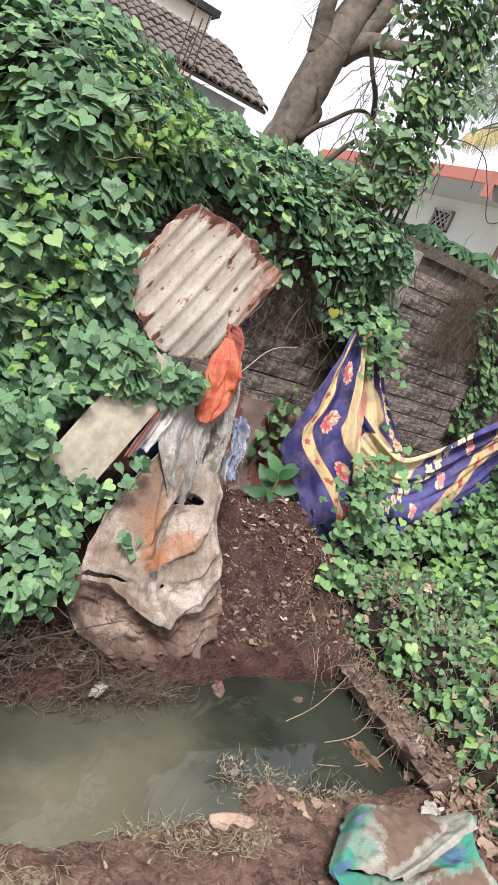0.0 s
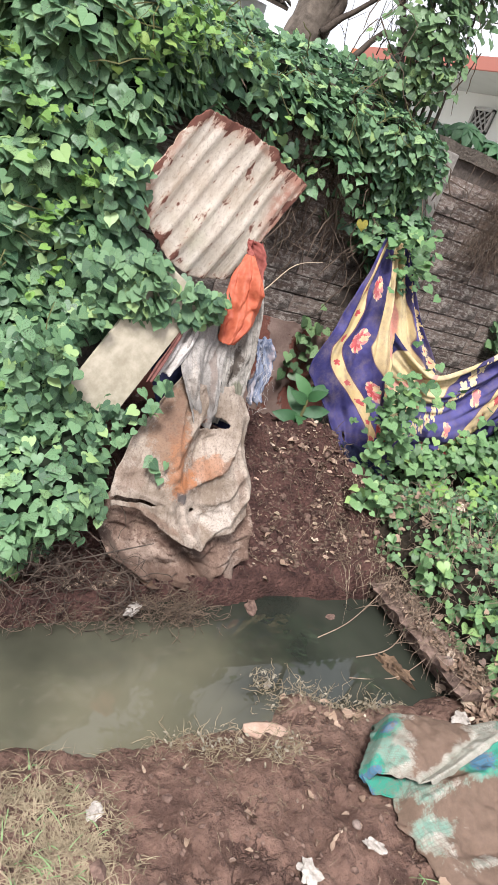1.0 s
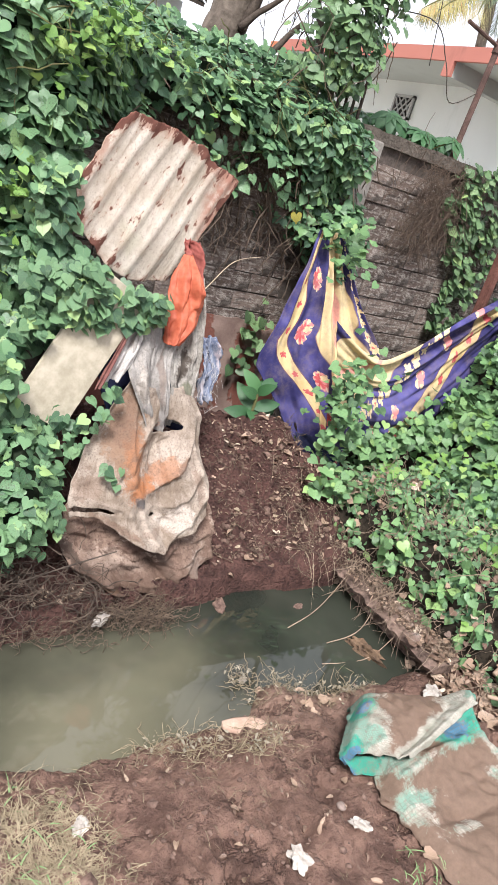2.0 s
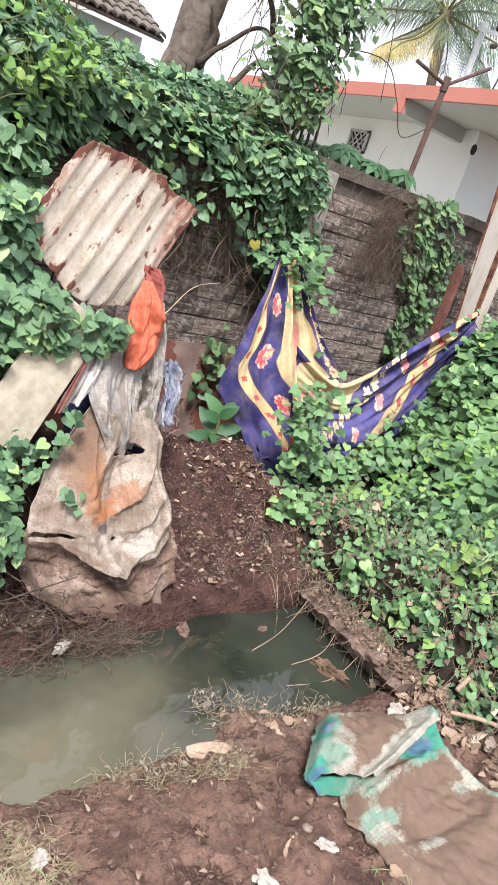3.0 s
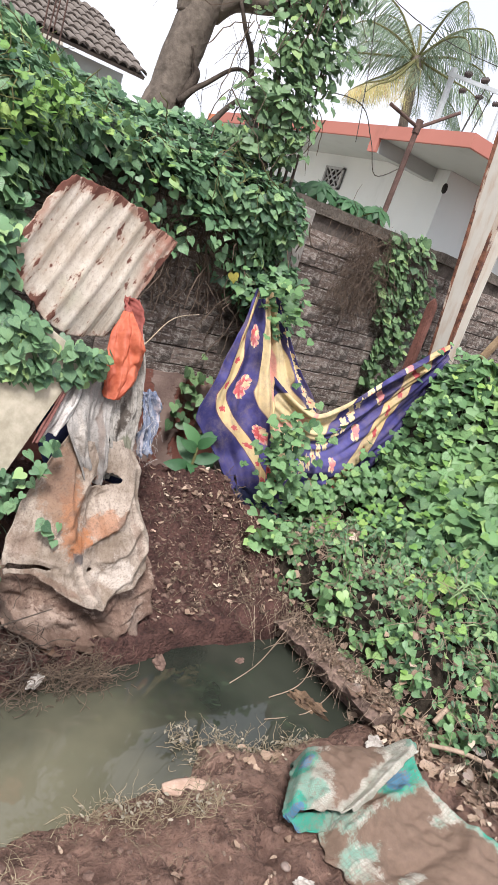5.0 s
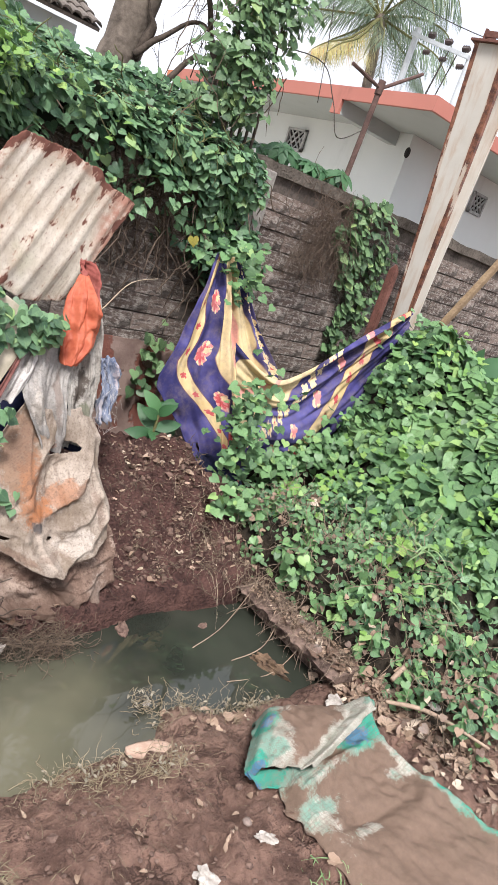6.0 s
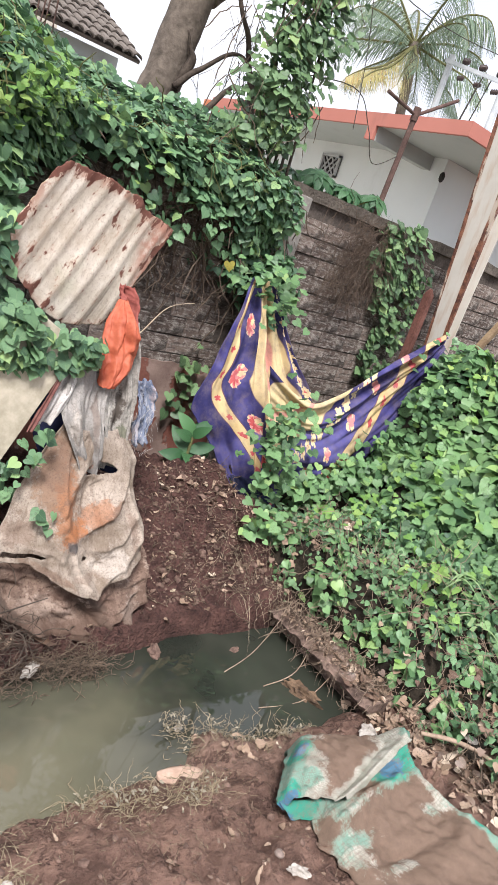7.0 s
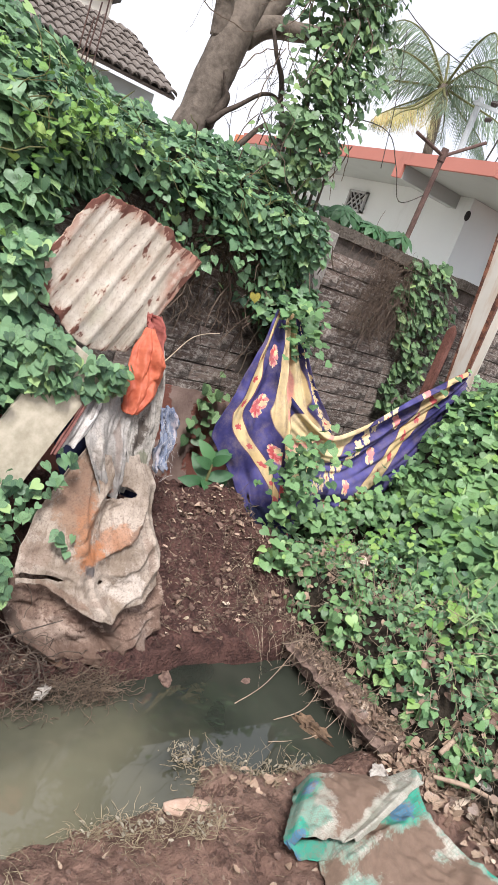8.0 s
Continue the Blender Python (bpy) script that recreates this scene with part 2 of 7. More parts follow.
def block_material():
    n = Net("weathered_grey_block", 0.92, 0, 0.2)
    v = n.vary()
    c = n.mix(v, (0.085, 0.062, 0.052), (0.21, 0.160, 0.135))
    chalk = n.math("MULTIPLY", n.step(n.noise(5, 6, 0.75, "Generated"), 0.45, 0.58), n.step(n.noise(33, 6, 0.8, "Object"), 0.40, 0.58))
    c = n.mix(n.math("MULTIPLY", chalk, 0.85), c, (0.50, 0.46, 0.41))
    c = n.mix(n.math("MULTIPLY", n.step(n.noise(2.1, 5, 0.7, "Generated"), 0.46, 0.62), 0.75), c, (0.032, 0.026, 0.023))
    n.bump(n.noise(9, 6, 0.75, "Generated"), 0.8, 0.012)
    return n.done(c)


BLOCK = block_material()
MORTAR = plain("dark_damp_mortar", (0.040, 0.032, 0.027), (0.135, 0.112, 0.095), 9, 0.95, bump=0.7)
CONCRETE = plain("stained_grey_concrete", (0.14, 0.125, 0.11), (0.32, 0.30, 0.27), 7, 0.9, bump=0.6)
COPING = plain("mossy_dark_coping", (0.055, 0.045, 0.036), (0.17, 0.145, 0.12), 9, 0.95, bump=0.9, distance=0.012)


def plaster_material():
    n = Net("damp_pink_plaster", 0.9, 0, 0.2)
    c = n.mix(n.step(n.noise(4, 5), 0.3, 0.7), (0.150, 0.100, 0.084), (0.30, 0.215, 0.18))
    red = n.step(n.noise(4.2, 5, 0.6, "Object", (1.0, 1, 0.75)), 0.475, 0.515)
    c = n.mix(n.math("MULTIPLY", red, 0.9), c, n.mix(n.noise(90, 2), (0.11, 0.038, 0.028), (0.23, 0.085, 0.06)))
    n.bump(n.math("SUBTRACT", n.noise(50, 4), red), 0.6, 0.006)
    return n.done(c)


PLASTER = plaster_material()


def worn_cloth(name, dark, light, grime, rim=0.0, blots=(), mottle=None):
    """Old cloth: mottled ground, streaks down its length, fine grime, and where wanted stains, mottling or a muddy
    lower rim with its shade painted in.
    """
    n = Net(name, 0.88, 0, 0.2)
    x, y, z = n.xyz("UV")
    c = n.mix(n.step(n.noise(7, 6, 0.65), 0.3, 0.7), dark, light)
    c = n.mix(n.math("MULTIPLY", n.step(n.noise(2.2, 5, 0.65, "UV", (9.0, 1.6, 1)), 0.48, 0.66), 0.45), c, grime)
    for cu, cv, turn, ru, rv, colour, strength in blots:
        dx, dy = n.math("SUBTRACT", x, cu), n.math("SUBTRACT", y, cv)
        a = n.math("DIVIDE", n.math("ADD", n.math("MULTIPLY", dx, math.cos(radians(turn))), n.math("MULTIPLY", dy, math.sin(radians(turn)))), ru)
        b = n.math("DIVIDE", n.math("SUBTRACT", n.math("MULTIPLY", dy, math.cos(radians(turn))), n.math("MULTIPLY", dx, math.sin(radians(turn)))), rv)
        r = n.math("SQRT", n.math("ADD", n.math("MULTIPLY", a, a), n.math("MULTIPLY", b, b)))
        r = n.math("ADD", r, n.math("MULTIPLY_ADD", n.noise(19, 8, 0.8), 2.6, -1.3))
        c = n.mix(n.math("MULTIPLY", n.math("SUBTRACT", 1.0, n.step(r, 0.55, 0.95)), strength), c, colour)
    if mottle:
        c = n.mix(n.math("MULTIPLY", n.step(n.noise(10, 6, 0.72, "Object", (1, 1, 1.6)), 0.54, 0.64), 0.8), c, mottle[0])
        c = n.mix(n.math("MULTIPLY", n.step(n.noise(13, 6, 0.72, "UV", (2.0, 1.4, 1)), 0.53, 0.62), 0.75), c, mottle[1])
    c = n.mix(n.math("MULTIPLY", n.step(n.noise(16, 7, 0.78), 0.50, 0.68), 0.6), c, grime)
    c = n.mix(n.math("MULTIPLY", n.step(n.noise(120, 5, 0.8), 0.50, 0.62), 0.5), c, grime)
    # browner lower edge, with the shade under it put into the colour
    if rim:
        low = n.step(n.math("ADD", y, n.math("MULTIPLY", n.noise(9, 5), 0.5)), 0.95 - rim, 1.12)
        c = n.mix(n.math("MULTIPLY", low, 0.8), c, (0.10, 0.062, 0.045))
    weave = n.math("MULTIPLY", n.math("SINE", n.math("MULTIPLY", x, 800.0)), n.math("SINE", n.math("MULTIPLY", y, 1000.0)))
    n.bump(n.math("ADD", n.math("MULTIPLY", weave, 0.15), n.noise(55, 5, 0.7)), 0.5, 0.006)
    return n.done(c)


ORANGE_BLOT, BROWN_BLOT, PALE_BLOT, BLACK_BLOT = (0.33, 0.130, 0.055), (0.17, 0.105, 0.075), (0.52, 0.46, 0.40), (0.060, 0.045, 0.036)
CANVAS = worn_cloth("dirt_stained_canvas", (0.185, 0.142, 0.105), (0.415, 0.35, 0.29), (0.100, 0.068, 0.050),
                    blots=((0.28, 0.26, 42, 0.36, 0.15, (0.225, 0.135, 0.088), 0.8), (0.10, 0.45, 0, 0.12, 0.10, BROWN_BLOT, 0.5), (0.36, 0.34, 60, 0.24, 0.09, ORANGE_BLOT, 0.6), (0.47, 0.44, 0, 0.12, 0.07, ORANGE_BLOT, 0.6), (0.62, 0.385, -14, 0.24, 0.055, ORANGE_BLOT, 0.6), (0.22, 0.18, 50, 0.16, 0.08, BROWN_BLOT, 0.6),
                           (0.80, 0.35, -20, 0.14, 0.03, BROWN_BLOT, 0.8), (0.30, 0.66, 25, 0.22, 0.04, BROWN_BLOT, 0.6), (0.46, 0.52, 40, 0.06, 0.035, (0.10, 0.09, 0.088), 0.95), (0.74, 0.66, 0, 0.16, 0.12, PALE_BLOT, 0.6), (0.90, 0.48, 80, 0.16, 0.04, BROWN_BLOT, 0.5), (0.55, 0.72, 10, 0.20, 0.03, BROWN_BLOT, 0.4)))
GREY_CLOTH = worn_cloth("mildewed_grey_cloth", (0.21, 0.195, 0.18), (0.39, 0.365, 0.335), (0.16, 0.14, 0.125), blots=((0.55, 0.92, 0, 0.30, 0.08, ORANGE_BLOT, 0.8), (0.25, 0.62, 0, 0.2, 0.2, PALE_BLOT, 0.6), (0.8, 0.55, 80, 0.25, 0.10, BROWN_BLOT, 0.5)))
WHITE_CLOTH = worn_cloth("soiled_white_cloth", (0.44, 0.41, 0.38), (0.66, 0.63, 0.60), (0.30, 0.26, 0.23))
ORANGE_CLOTH = plain("faded_orange_cloth", (0.30, 0.060, 0.030), (0.50, 0.135, 0.070), 5, 0.6, bump=0.35, fine=40)
RED_CLOTH = plain("dull_red_cloth", (0.16, 0.038, 0.030), (0.33, 0.10, 0.080), 7, 0.85)
RED_BROWN = plain("faded_red_brown_cloth", (0.10, 0.035, 0.030), (0.22, 0.10, 0.085), 9, 0.9)
DENIM = worn_cloth("frayed_blue_denim", (0.05, 0.065, 0.12), (0.20, 0.24, 0.33), (0.42, 0.42, 0.44), blots=((0.35, 0.35, 70, 0.25, 0.10, (0.012, 0.014, 0.03), 0.9), (0.85, 0.5, 80, 0.5, 0.10, (0.48, 0.40, 0.40), 0.8), (0.1, 0.8, 60, 0.3, 0.12, (0.45, 0.40, 0.40), 0.7)))
NAVY = plain("navy_cloth", (0.010, 0.012, 0.035), (0.025, 0.03, 0.075), 9, 0.9)
BOARD = plain("mouldy_beige_board", (0.34, 0.30, 0.22), (0.56, 0.50, 0.39), 11, 0.8, bump=0.5, distance=0.006, fine=26)


def sari_material(name, layout, across, along):
    """A printed cotton cloth, across by along metres. layout: bands across it, (low, high, kind)."""
    n = Net(name, 0.85, 0, 0.2)
    u, v, w = n.xyz("UV")
    fade = n.step(n.noise(6, 4), 0.3, 0.7)
    blue = n.mix(n.step(n.noise(2.5, 4), 0.40, 0.60), (0.026, 0.024, 0.090), n.mix(fade, (0.050, 0.044, 0.160), (0.105, 0.096, 0.260)))
    yellow = n.mix(fade, (0.44, 0.31, 0.14), (0.60, 0.47, 0.26))
    red = n.mix(n.noise(30, 3), (0.33, 0.035, 0.05), (0.55, 0.12, 0.11))
    cream = n.mix(n.noise(30, 3), (0.56, 0.43, 0.22), (0.70, 0.57, 0.36))
    pink = n.mix(n.noise(24, 3), (0.50, 0.10, 0.12), (0.66, 0.33, 0.30))
    wob = n.math("MULTIPLY_ADD", n.noise(9, 2, 0.5, "UV"), 0.03, -0.015)
    uu = n.math("ADD", u, wob)
    c = blue
    for low, high, kind in layout:
        m = n.band(uu, low, high, 0.006)
        mid, wide = (low + high) / 2, high - low
        if kind in ("border", "centre"):
            c = n.mix(m, c, yellow)
            edge = n.math("ADD", n.band(uu, low - 0.003, low + 0.004, 0.003), n.band(uu, high - 0.004, high + 0.003, 0.003))
            c = n.mix(n.math("MINIMUM", edge, 1.0), c, (0.10, 0.035, 0.06))
        if kind == "centre":
            rib = n.band(uu, mid - 0.02, mid + 0.025, 0.008)
            c = n.mix(n.math("MULTIPLY", m, 0.6), c, cream)
            c = n.mix(n.math("MULTIPLY", rib, 0.75), c, pink)
        if kind != "centre":
            step_v = {"border": 0.105, "chain": 0.062, "roses": 0.24, "posies": 0.19}[kind] / along
            wide *= across
            a = n.math("ADD", n.math("MULTIPLY", n.math("SUBTRACT", uu, mid), across), n.math("MULTIPLY_ADD", n.noise(45, 2), 0.022, -0.011))
            b = n.math("MULTIPLY", n.math("SUBTRACT", n.math("FRACT", n.math("ADD", n.math("DIVIDE", v, step_v), 0.45 if kind == "roses" else 0.0)), 0.5), step_v * along)
            b = n.math("ADD", b, n.math("MULTIPLY_ADD", n.noise(52, 2), 0.022, -0.011))
            if kind == "roses":
                c = n.mix(n.flower(a, n.math("MULTIPLY", b, 0.70), wide * 0.34, 9), c, cream)
                c = n.mix(n.flower(a, n.math("MULTIPLY", b, 0.70), wide * 0.33, 7), c, pink)
                c = n.mix(n.flower(n.math("ADD", a, wide * 0.03), n.math("MULTIPLY", b, 0.75), wide * 0.27, 8), c, red)
                c = n.mix(n.flower(n.math("SUBTRACT", a, wide * 0.05), n.math("MULTIPLY", b, 0.8), wide * 0.11, 4), c, pink)
                b2 = n.math("MULTIPLY", n.math("SUBTRACT", n.math("FRACT", n.math("ADD", n.math("DIVIDE", v, step_v), 0.5)), 0.5), step_v * along)
                c = n.mix(n.flower(n.math("SUBTRACT", a, wide * 0.16), b2, wide * 0.15, 5), c, cream)
            elif kind == "posies":
                c = n.mix(n.flower(a, b, wide * 0.42, 4), c, cream)
                c = n.mix(n.flower(a, n.math("SUBTRACT", b, 0.006), wide * 0.34, 5), c, pink)
            else:
                c = n.mix(n.flower(a, b, wide * (0.40 if kind == "chain" else 0.28), 6 if kind == "chain" else 5), c, cream if kind == "chain" else red)
                if kind == "chain":
                    c = n.mix(n.flower(a, b, wide * 0.09, 3), c, red)
    dirt = n.math("MULTIPLY", n.step(n.noise(9, 6, 0.72), 0.42, 0.70), 0.5)
    c = n.mix(dirt, c, (0.17, 0.13, 0.13))
    weave = n.math("MULTIPLY", n.math("SINE", n.math("MULTIPLY", u, 700.0)), n.math("SINE", n.math("MULTIPLY", v, 900.0)))
    n.bump(n.math("ADD", n.math("MULTIPLY", weave, 0.1), n.noise(50, 3)), 0.25, 0.004)
    return n.done(c)


SARI_HANGING = sari_material("printed_cotton_hanging", ((0.06, 0.18, "border"), (0.20, 0.41, "roses"), (0.43, 0.80, "centre"), (0.82, 0.97, "chain")), 0.55, 1.2)
SARI_SWAG = sari_material("printed_cotton_swag", ((-0.40, 0.19, "centre"), (0.23, 0.43, "chain"), (0.51, 0.71, "posies"), (0.78, 1.00, "border")), 0.36, 1.4)


def sack_material():
    n = Net("muddy_checked_sack", 0.8, 0, 0.3)
    u, v, w = n.xyz("UV")
    dye = n.math("ADD", n.attr("dye"), n.math("MULTIPLY_ADD", n.noise(16, 4, 0.65), 0.9, -0.45))
    c = n.mix(n.step(n.noise(11, 4), 0.35, 0.65), (0.27, 0.27, 0.22), (0.44, 0.42, 0.36))
    c = n.mix(n.step(dye, 0.16, 0.30), c, (0.17, 0.28, 0.22))
    c = n.mix(n.step(dye, 0.42, 0.54), c, (0.03, 0.27, 0.19))
    c = n.mix(n.step(dye, 0.72, 0.84), c, (0.06, 0.17, 0.27))
    wob = n.math("MULTIPLY_ADD", n.noise(14, 3), 0.02, -0.01)
    across = n.step(n.math("SINE", n.math("MULTIPLY", n.math("ADD", u, wob), 760.0)), 0.45, 0.9)
    along = n.step(n.math("SINE", n.math("MULTIPLY", n.math("ADD", v, wob), 560.0)), 0.45, 0.9)
    lines = n.math("MULTIPLY", n.math("MAXIMUM", across, along), n.step(n.noise(9, 3), 0.35, 0.55))
    c = n.mix(n.math("MULTIPLY", lines, 0.40), c, (0.13, 0.12, 0.09))
    c = n.mix(n.math("MULTIPLY", n.step(n.noise(70, 5, 0.75), 0.50, 0.66), 0.55), c, (0.20, 0.135, 0.105))
    grain = n.math("ADD", n.noise(13.0, 7, 0.75), n.math("MULTIPLY", n.attr("mud"), 0.75))
    mud = n.step(grain, 0.62, 0.72)
    c = n.mix(n.math("MULTIPLY", n.step(grain, 0.50, 0.66), 0.4), c, (0.22, 0.15, 0.115))
    c = n.mix(n.math("MULTIPLY", mud, 0.96), c, n.mix(n.noise(45, 6, 0.75), (0.085, 0.054, 0.038), (0.20, 0.130, 0.092)))
    n.bump(n.math("ADD", n.math("MULTIPLY", n.math("MULTIPLY", n.math("MAXIMUM", across, along), n.math("SUBTRACT", 1.0, mud)), 0.25), n.noise(70, 5, 0.7)), 0.6, 0.006)
    return n.done(c)


SACK = sack_material()


def wall_paint(name, low, high, stain):
    n = Net(name, 0.85, 0, 0.25)
    c = n.mix(n.noise(1.2, 4), low, high)
    c = n.mix(n.math("MULTIPLY", n.step(n.noise(2.5, 6, 0.65, "Object", (1, 1, 0.35)), 0.55, 0.75), 0.45), c, stain)
    n.bump(n.noise(30, 4), 0.2, 0.006)
    return n.done(c)


WHITE_WALL = wall_paint("white_house_paint", (0.66, 0.70, 0.68), (0.79, 0.82, 0.80), (0.50, 0.53, 0.50))
PALE_WALL = wall_paint("pale_blue_house_paint", (0.55, 0.64, 0.66), (0.70, 0.76, 0.77), (0.42, 0.45, 0.44))
CREAM_WALL = wall_paint("cream_house_paint", (0.66, 0.60, 0.50), (0.78, 0.73, 0.64), (0.48, 0.43, 0.36))
SOFFIT = wall_paint("grey_soffit_paint", (0.36, 0.39, 0.37), (0.48, 0.51, 0.49), (0.28, 0.28, 0.27))
FASCIA = wall_paint("brick_red_fascia_paint", (0.38, 0.145, 0.112), (0.49, 0.20, 0.155), (0.13, 0.075, 0.062))
TILE = plain("dark_weathered_roof_tile", (0.07, 0.058, 0.05), (0.20, 0.17, 0.145), 6, 0.9, bump=0.6)
ORANGE_TILE = plain("orange_clay_tile", (0.42, 0.14, 0.07), (0.60, 0.24, 0.13), 5, 0.85)
GRILLE = plain("grey_vent_grille", (0.34, 0.35, 0.34), (0.50, 0.51, 0.50), 20, 0.8)
DARK = plain("dark_recess", (0.02, 0.02, 0.02), (0.045, 0.043, 0.04), 10, 0.9)
POLE_GREY = plain("galvanised_pole", (0.38, 0.40, 0.42), (0.55, 0.57, 0.58), 6, 0.6)
PORCELAIN = plain("dark_brown_insulator", (0.022, 0.014, 0.013), (0.055, 0.034, 0.030), 10, 0.3)
CABLE = plain("dark_cable", (0.03, 0.026, 0.022), (0.08, 0.07, 0.06), 20, 0.6)
REBAR = plain("rusted_rebar", (0.05, 0.03, 0.025), (0.12, 0.07, 0.055), 20, 0.85)
PAPER = plain("weathered_white_scrap", (0.24, 0.21, 0.18), (0.50, 0.46, 0.41), 25, 0.8)
DRY_LEAF = leaf_material("dry_brown_leaf", (0.12, 0.070, 0.050), (0.34, 0.235, 0.165), (0.60, 0.49, 0.38), 0.1)
STONE = plain("pinkish_flat_stone", (0.34, 0.22, 0.16), (0.55, 0.40, 0.31), 12, 0.85, bump=0.5)
PEBBLE = plain("grey_brown_pebble", (0.13, 0.095, 0.08), (0.27, 0.21, 0.18), 25, 0.85, bump=0.4)
WOOD = plain("weathered_stick", (0.20, 0.14, 0.10), (0.40, 0.30, 0.22), 12, 0.85, bump=0.5)
PLASTIC = plain("clear_grey_plastic", (0.36, 0.42, 0.44), (0.62, 0.66, 0.68), 14, 0.25, specular=0.5)
YELLOW = leaf_material("yellow_leaf", (0.36, 0.32, 0.06), (0.44, 0.38, 0.08), (0.52, 0.42, 0.10))

# ---- geometry helpers ----


def part(name, bm, material, parent=None, label="", smooth=False, thick=0.0):
    """Links a bmesh as one mesh object, under a thing where parent is given."""
    me = bpy.data.meshes.new(name)
    bm.normal_update()
    bm.to_mesh(me)
    bm.free()
    return mesh_part(name, me, material, parent, label, smooth, thick)


def mesh_part(name, me, material, parent=None, label="", smooth=False, thick=0.0):
    ob = new(name, me)
    if not me.materials:
        me.materials.append(material)
    if smooth:
        me.polygons.foreach_set("use_smooth", [True] * len(me.polygons))
    if thick:
        mod = ob.modifiers.new("thickness", "SOLIDIFY")
        mod.thickness, mod.offset = thick, 0
    if parent:
        ob.parent = parent
    return tagged(ob, label)


def thing(name, label, category, at=(0, 0, 0), group="", kind=""):
    """An Empty at the base of a thing; its parts keep world coordinates less its place."""
    ob = new(name)
    ob.location = at
    ob.empty_display_size = 0.05
    return tagged(ob, label, category, group, kind)


def nz(x, y, z=0.0):
    return noise.noise(Vector((x, y, z)))


def smooth01(t):
    t = min(1.0, max(0.0, t))
    return t * t * (3 - 2 * t)


def curve_at(points, t):
    """A point on the Catmull-Rom curve through points, t from 0 to 1."""
    n = len(points) - 1
    k = min(int(t * n), n - 1)
    f = t * n - k
    p = [np.array(points[min(max(k + d, 0), n)], float) for d in (-1, 0, 1, 2)]
    return 0.5 * (2 * p[1] + (p[2] - p[0]) * f + (2 * p[0] - 5 * p[1] + 4 * p[2] - p[3]) * f * f + (3 * p[1] - p[0] - 3 * p[2] + p[3]) * f ** 3)


def inside(poly, x, y):
    hit = False
    for k in range(len(poly)):
        (x0, y0), (x1, y1) = poly[k - 1], poly[k]
        if (y0 > y) != (y1 > y) and x < (x1 - x0) * (y - y0) / (y1 - y0) + x0:
            hit = not hit
    return hit


def edge_distance(poly, x, y):
    best = 9.0
    for k in range(len(poly)):
        a, b = Vector(poly[k - 1]), Vector(poly[k])
        d = b - a
        t = max(0, min(1, (Vector((x, y)) - a).dot(d) / max(d.length_squared, 1e-9)))
        best = min(best, (a + d * t - Vector((x, y))).length)
    return best


def tube(bm, points, radii, sides=8, knots=0.0, steps=0):
    """A closed, tapered tube along points."""
    if steps:
        radii = radii if isinstance(radii, (list, tuple)) else [radii, radii]
        radii = [float(np.interp(k / steps, np.linspace(0, 1, len(radii)), radii)) for k in range(steps + 1)]
        points = [curve_at(points, k / steps) for k in range(steps + 1)]
    points = [Vector(p) for p in points]
    rings, side = [], None
    for k, p in enumerate(points):
        d = (points[min(k + 1, len(points) - 1)] - points[max(k - 1, 0)]).normalized()
        if side is None:
            side = d.orthogonal().normalized()
        side = (side - d * side.dot(d)).normalized()
        other = d.cross(side)
        r = radii[k] if isinstance(radii, (list, tuple)) else radii
        ring = []
        for j in range(sides):
            a = 2 * math.pi * j / sides
            q = r * (1 + knots * nz(p.x * 9 + math.cos(a) * 2, p.y * 9 + math.sin(a) * 2, p.z * 9))
            ring.append(bm.verts.new(p + (side * math.cos(a) + other * math.sin(a)) * q))
        rings.append(ring)
    for r0, r1 in zip(rings, rings[1:]):
        for j in range(sides):
            bm.faces.new((r0[j], r0[(j + 1) % sides], r1[(j + 1) % sides], r1[j]))
    bm.faces.new(rings[0][::-1])
    bm.faces.new(rings[-1])
    return bm


def box(bm, low, high, bevel=0.0):
    low, high = Vector(low), Vector(high)
    made = bmesh.ops.create_cube(bm, size=1, matrix=Matrix.LocRotScale((low + high) / 2, None, high - low))
    if bevel:
        edges = {e for v in made["verts"] for e in v.link_edges}
        bmesh.ops.bevel(bm, geom=list(edges), offset=bevel, segments=2, affect="EDGES", profile=0.6)
    return bm


def box_part(name, low, high, material, parent=None, label="", bevel=0.0):
    return part(name, box(bmesh.new(), low, high, bevel), material, parent, label)


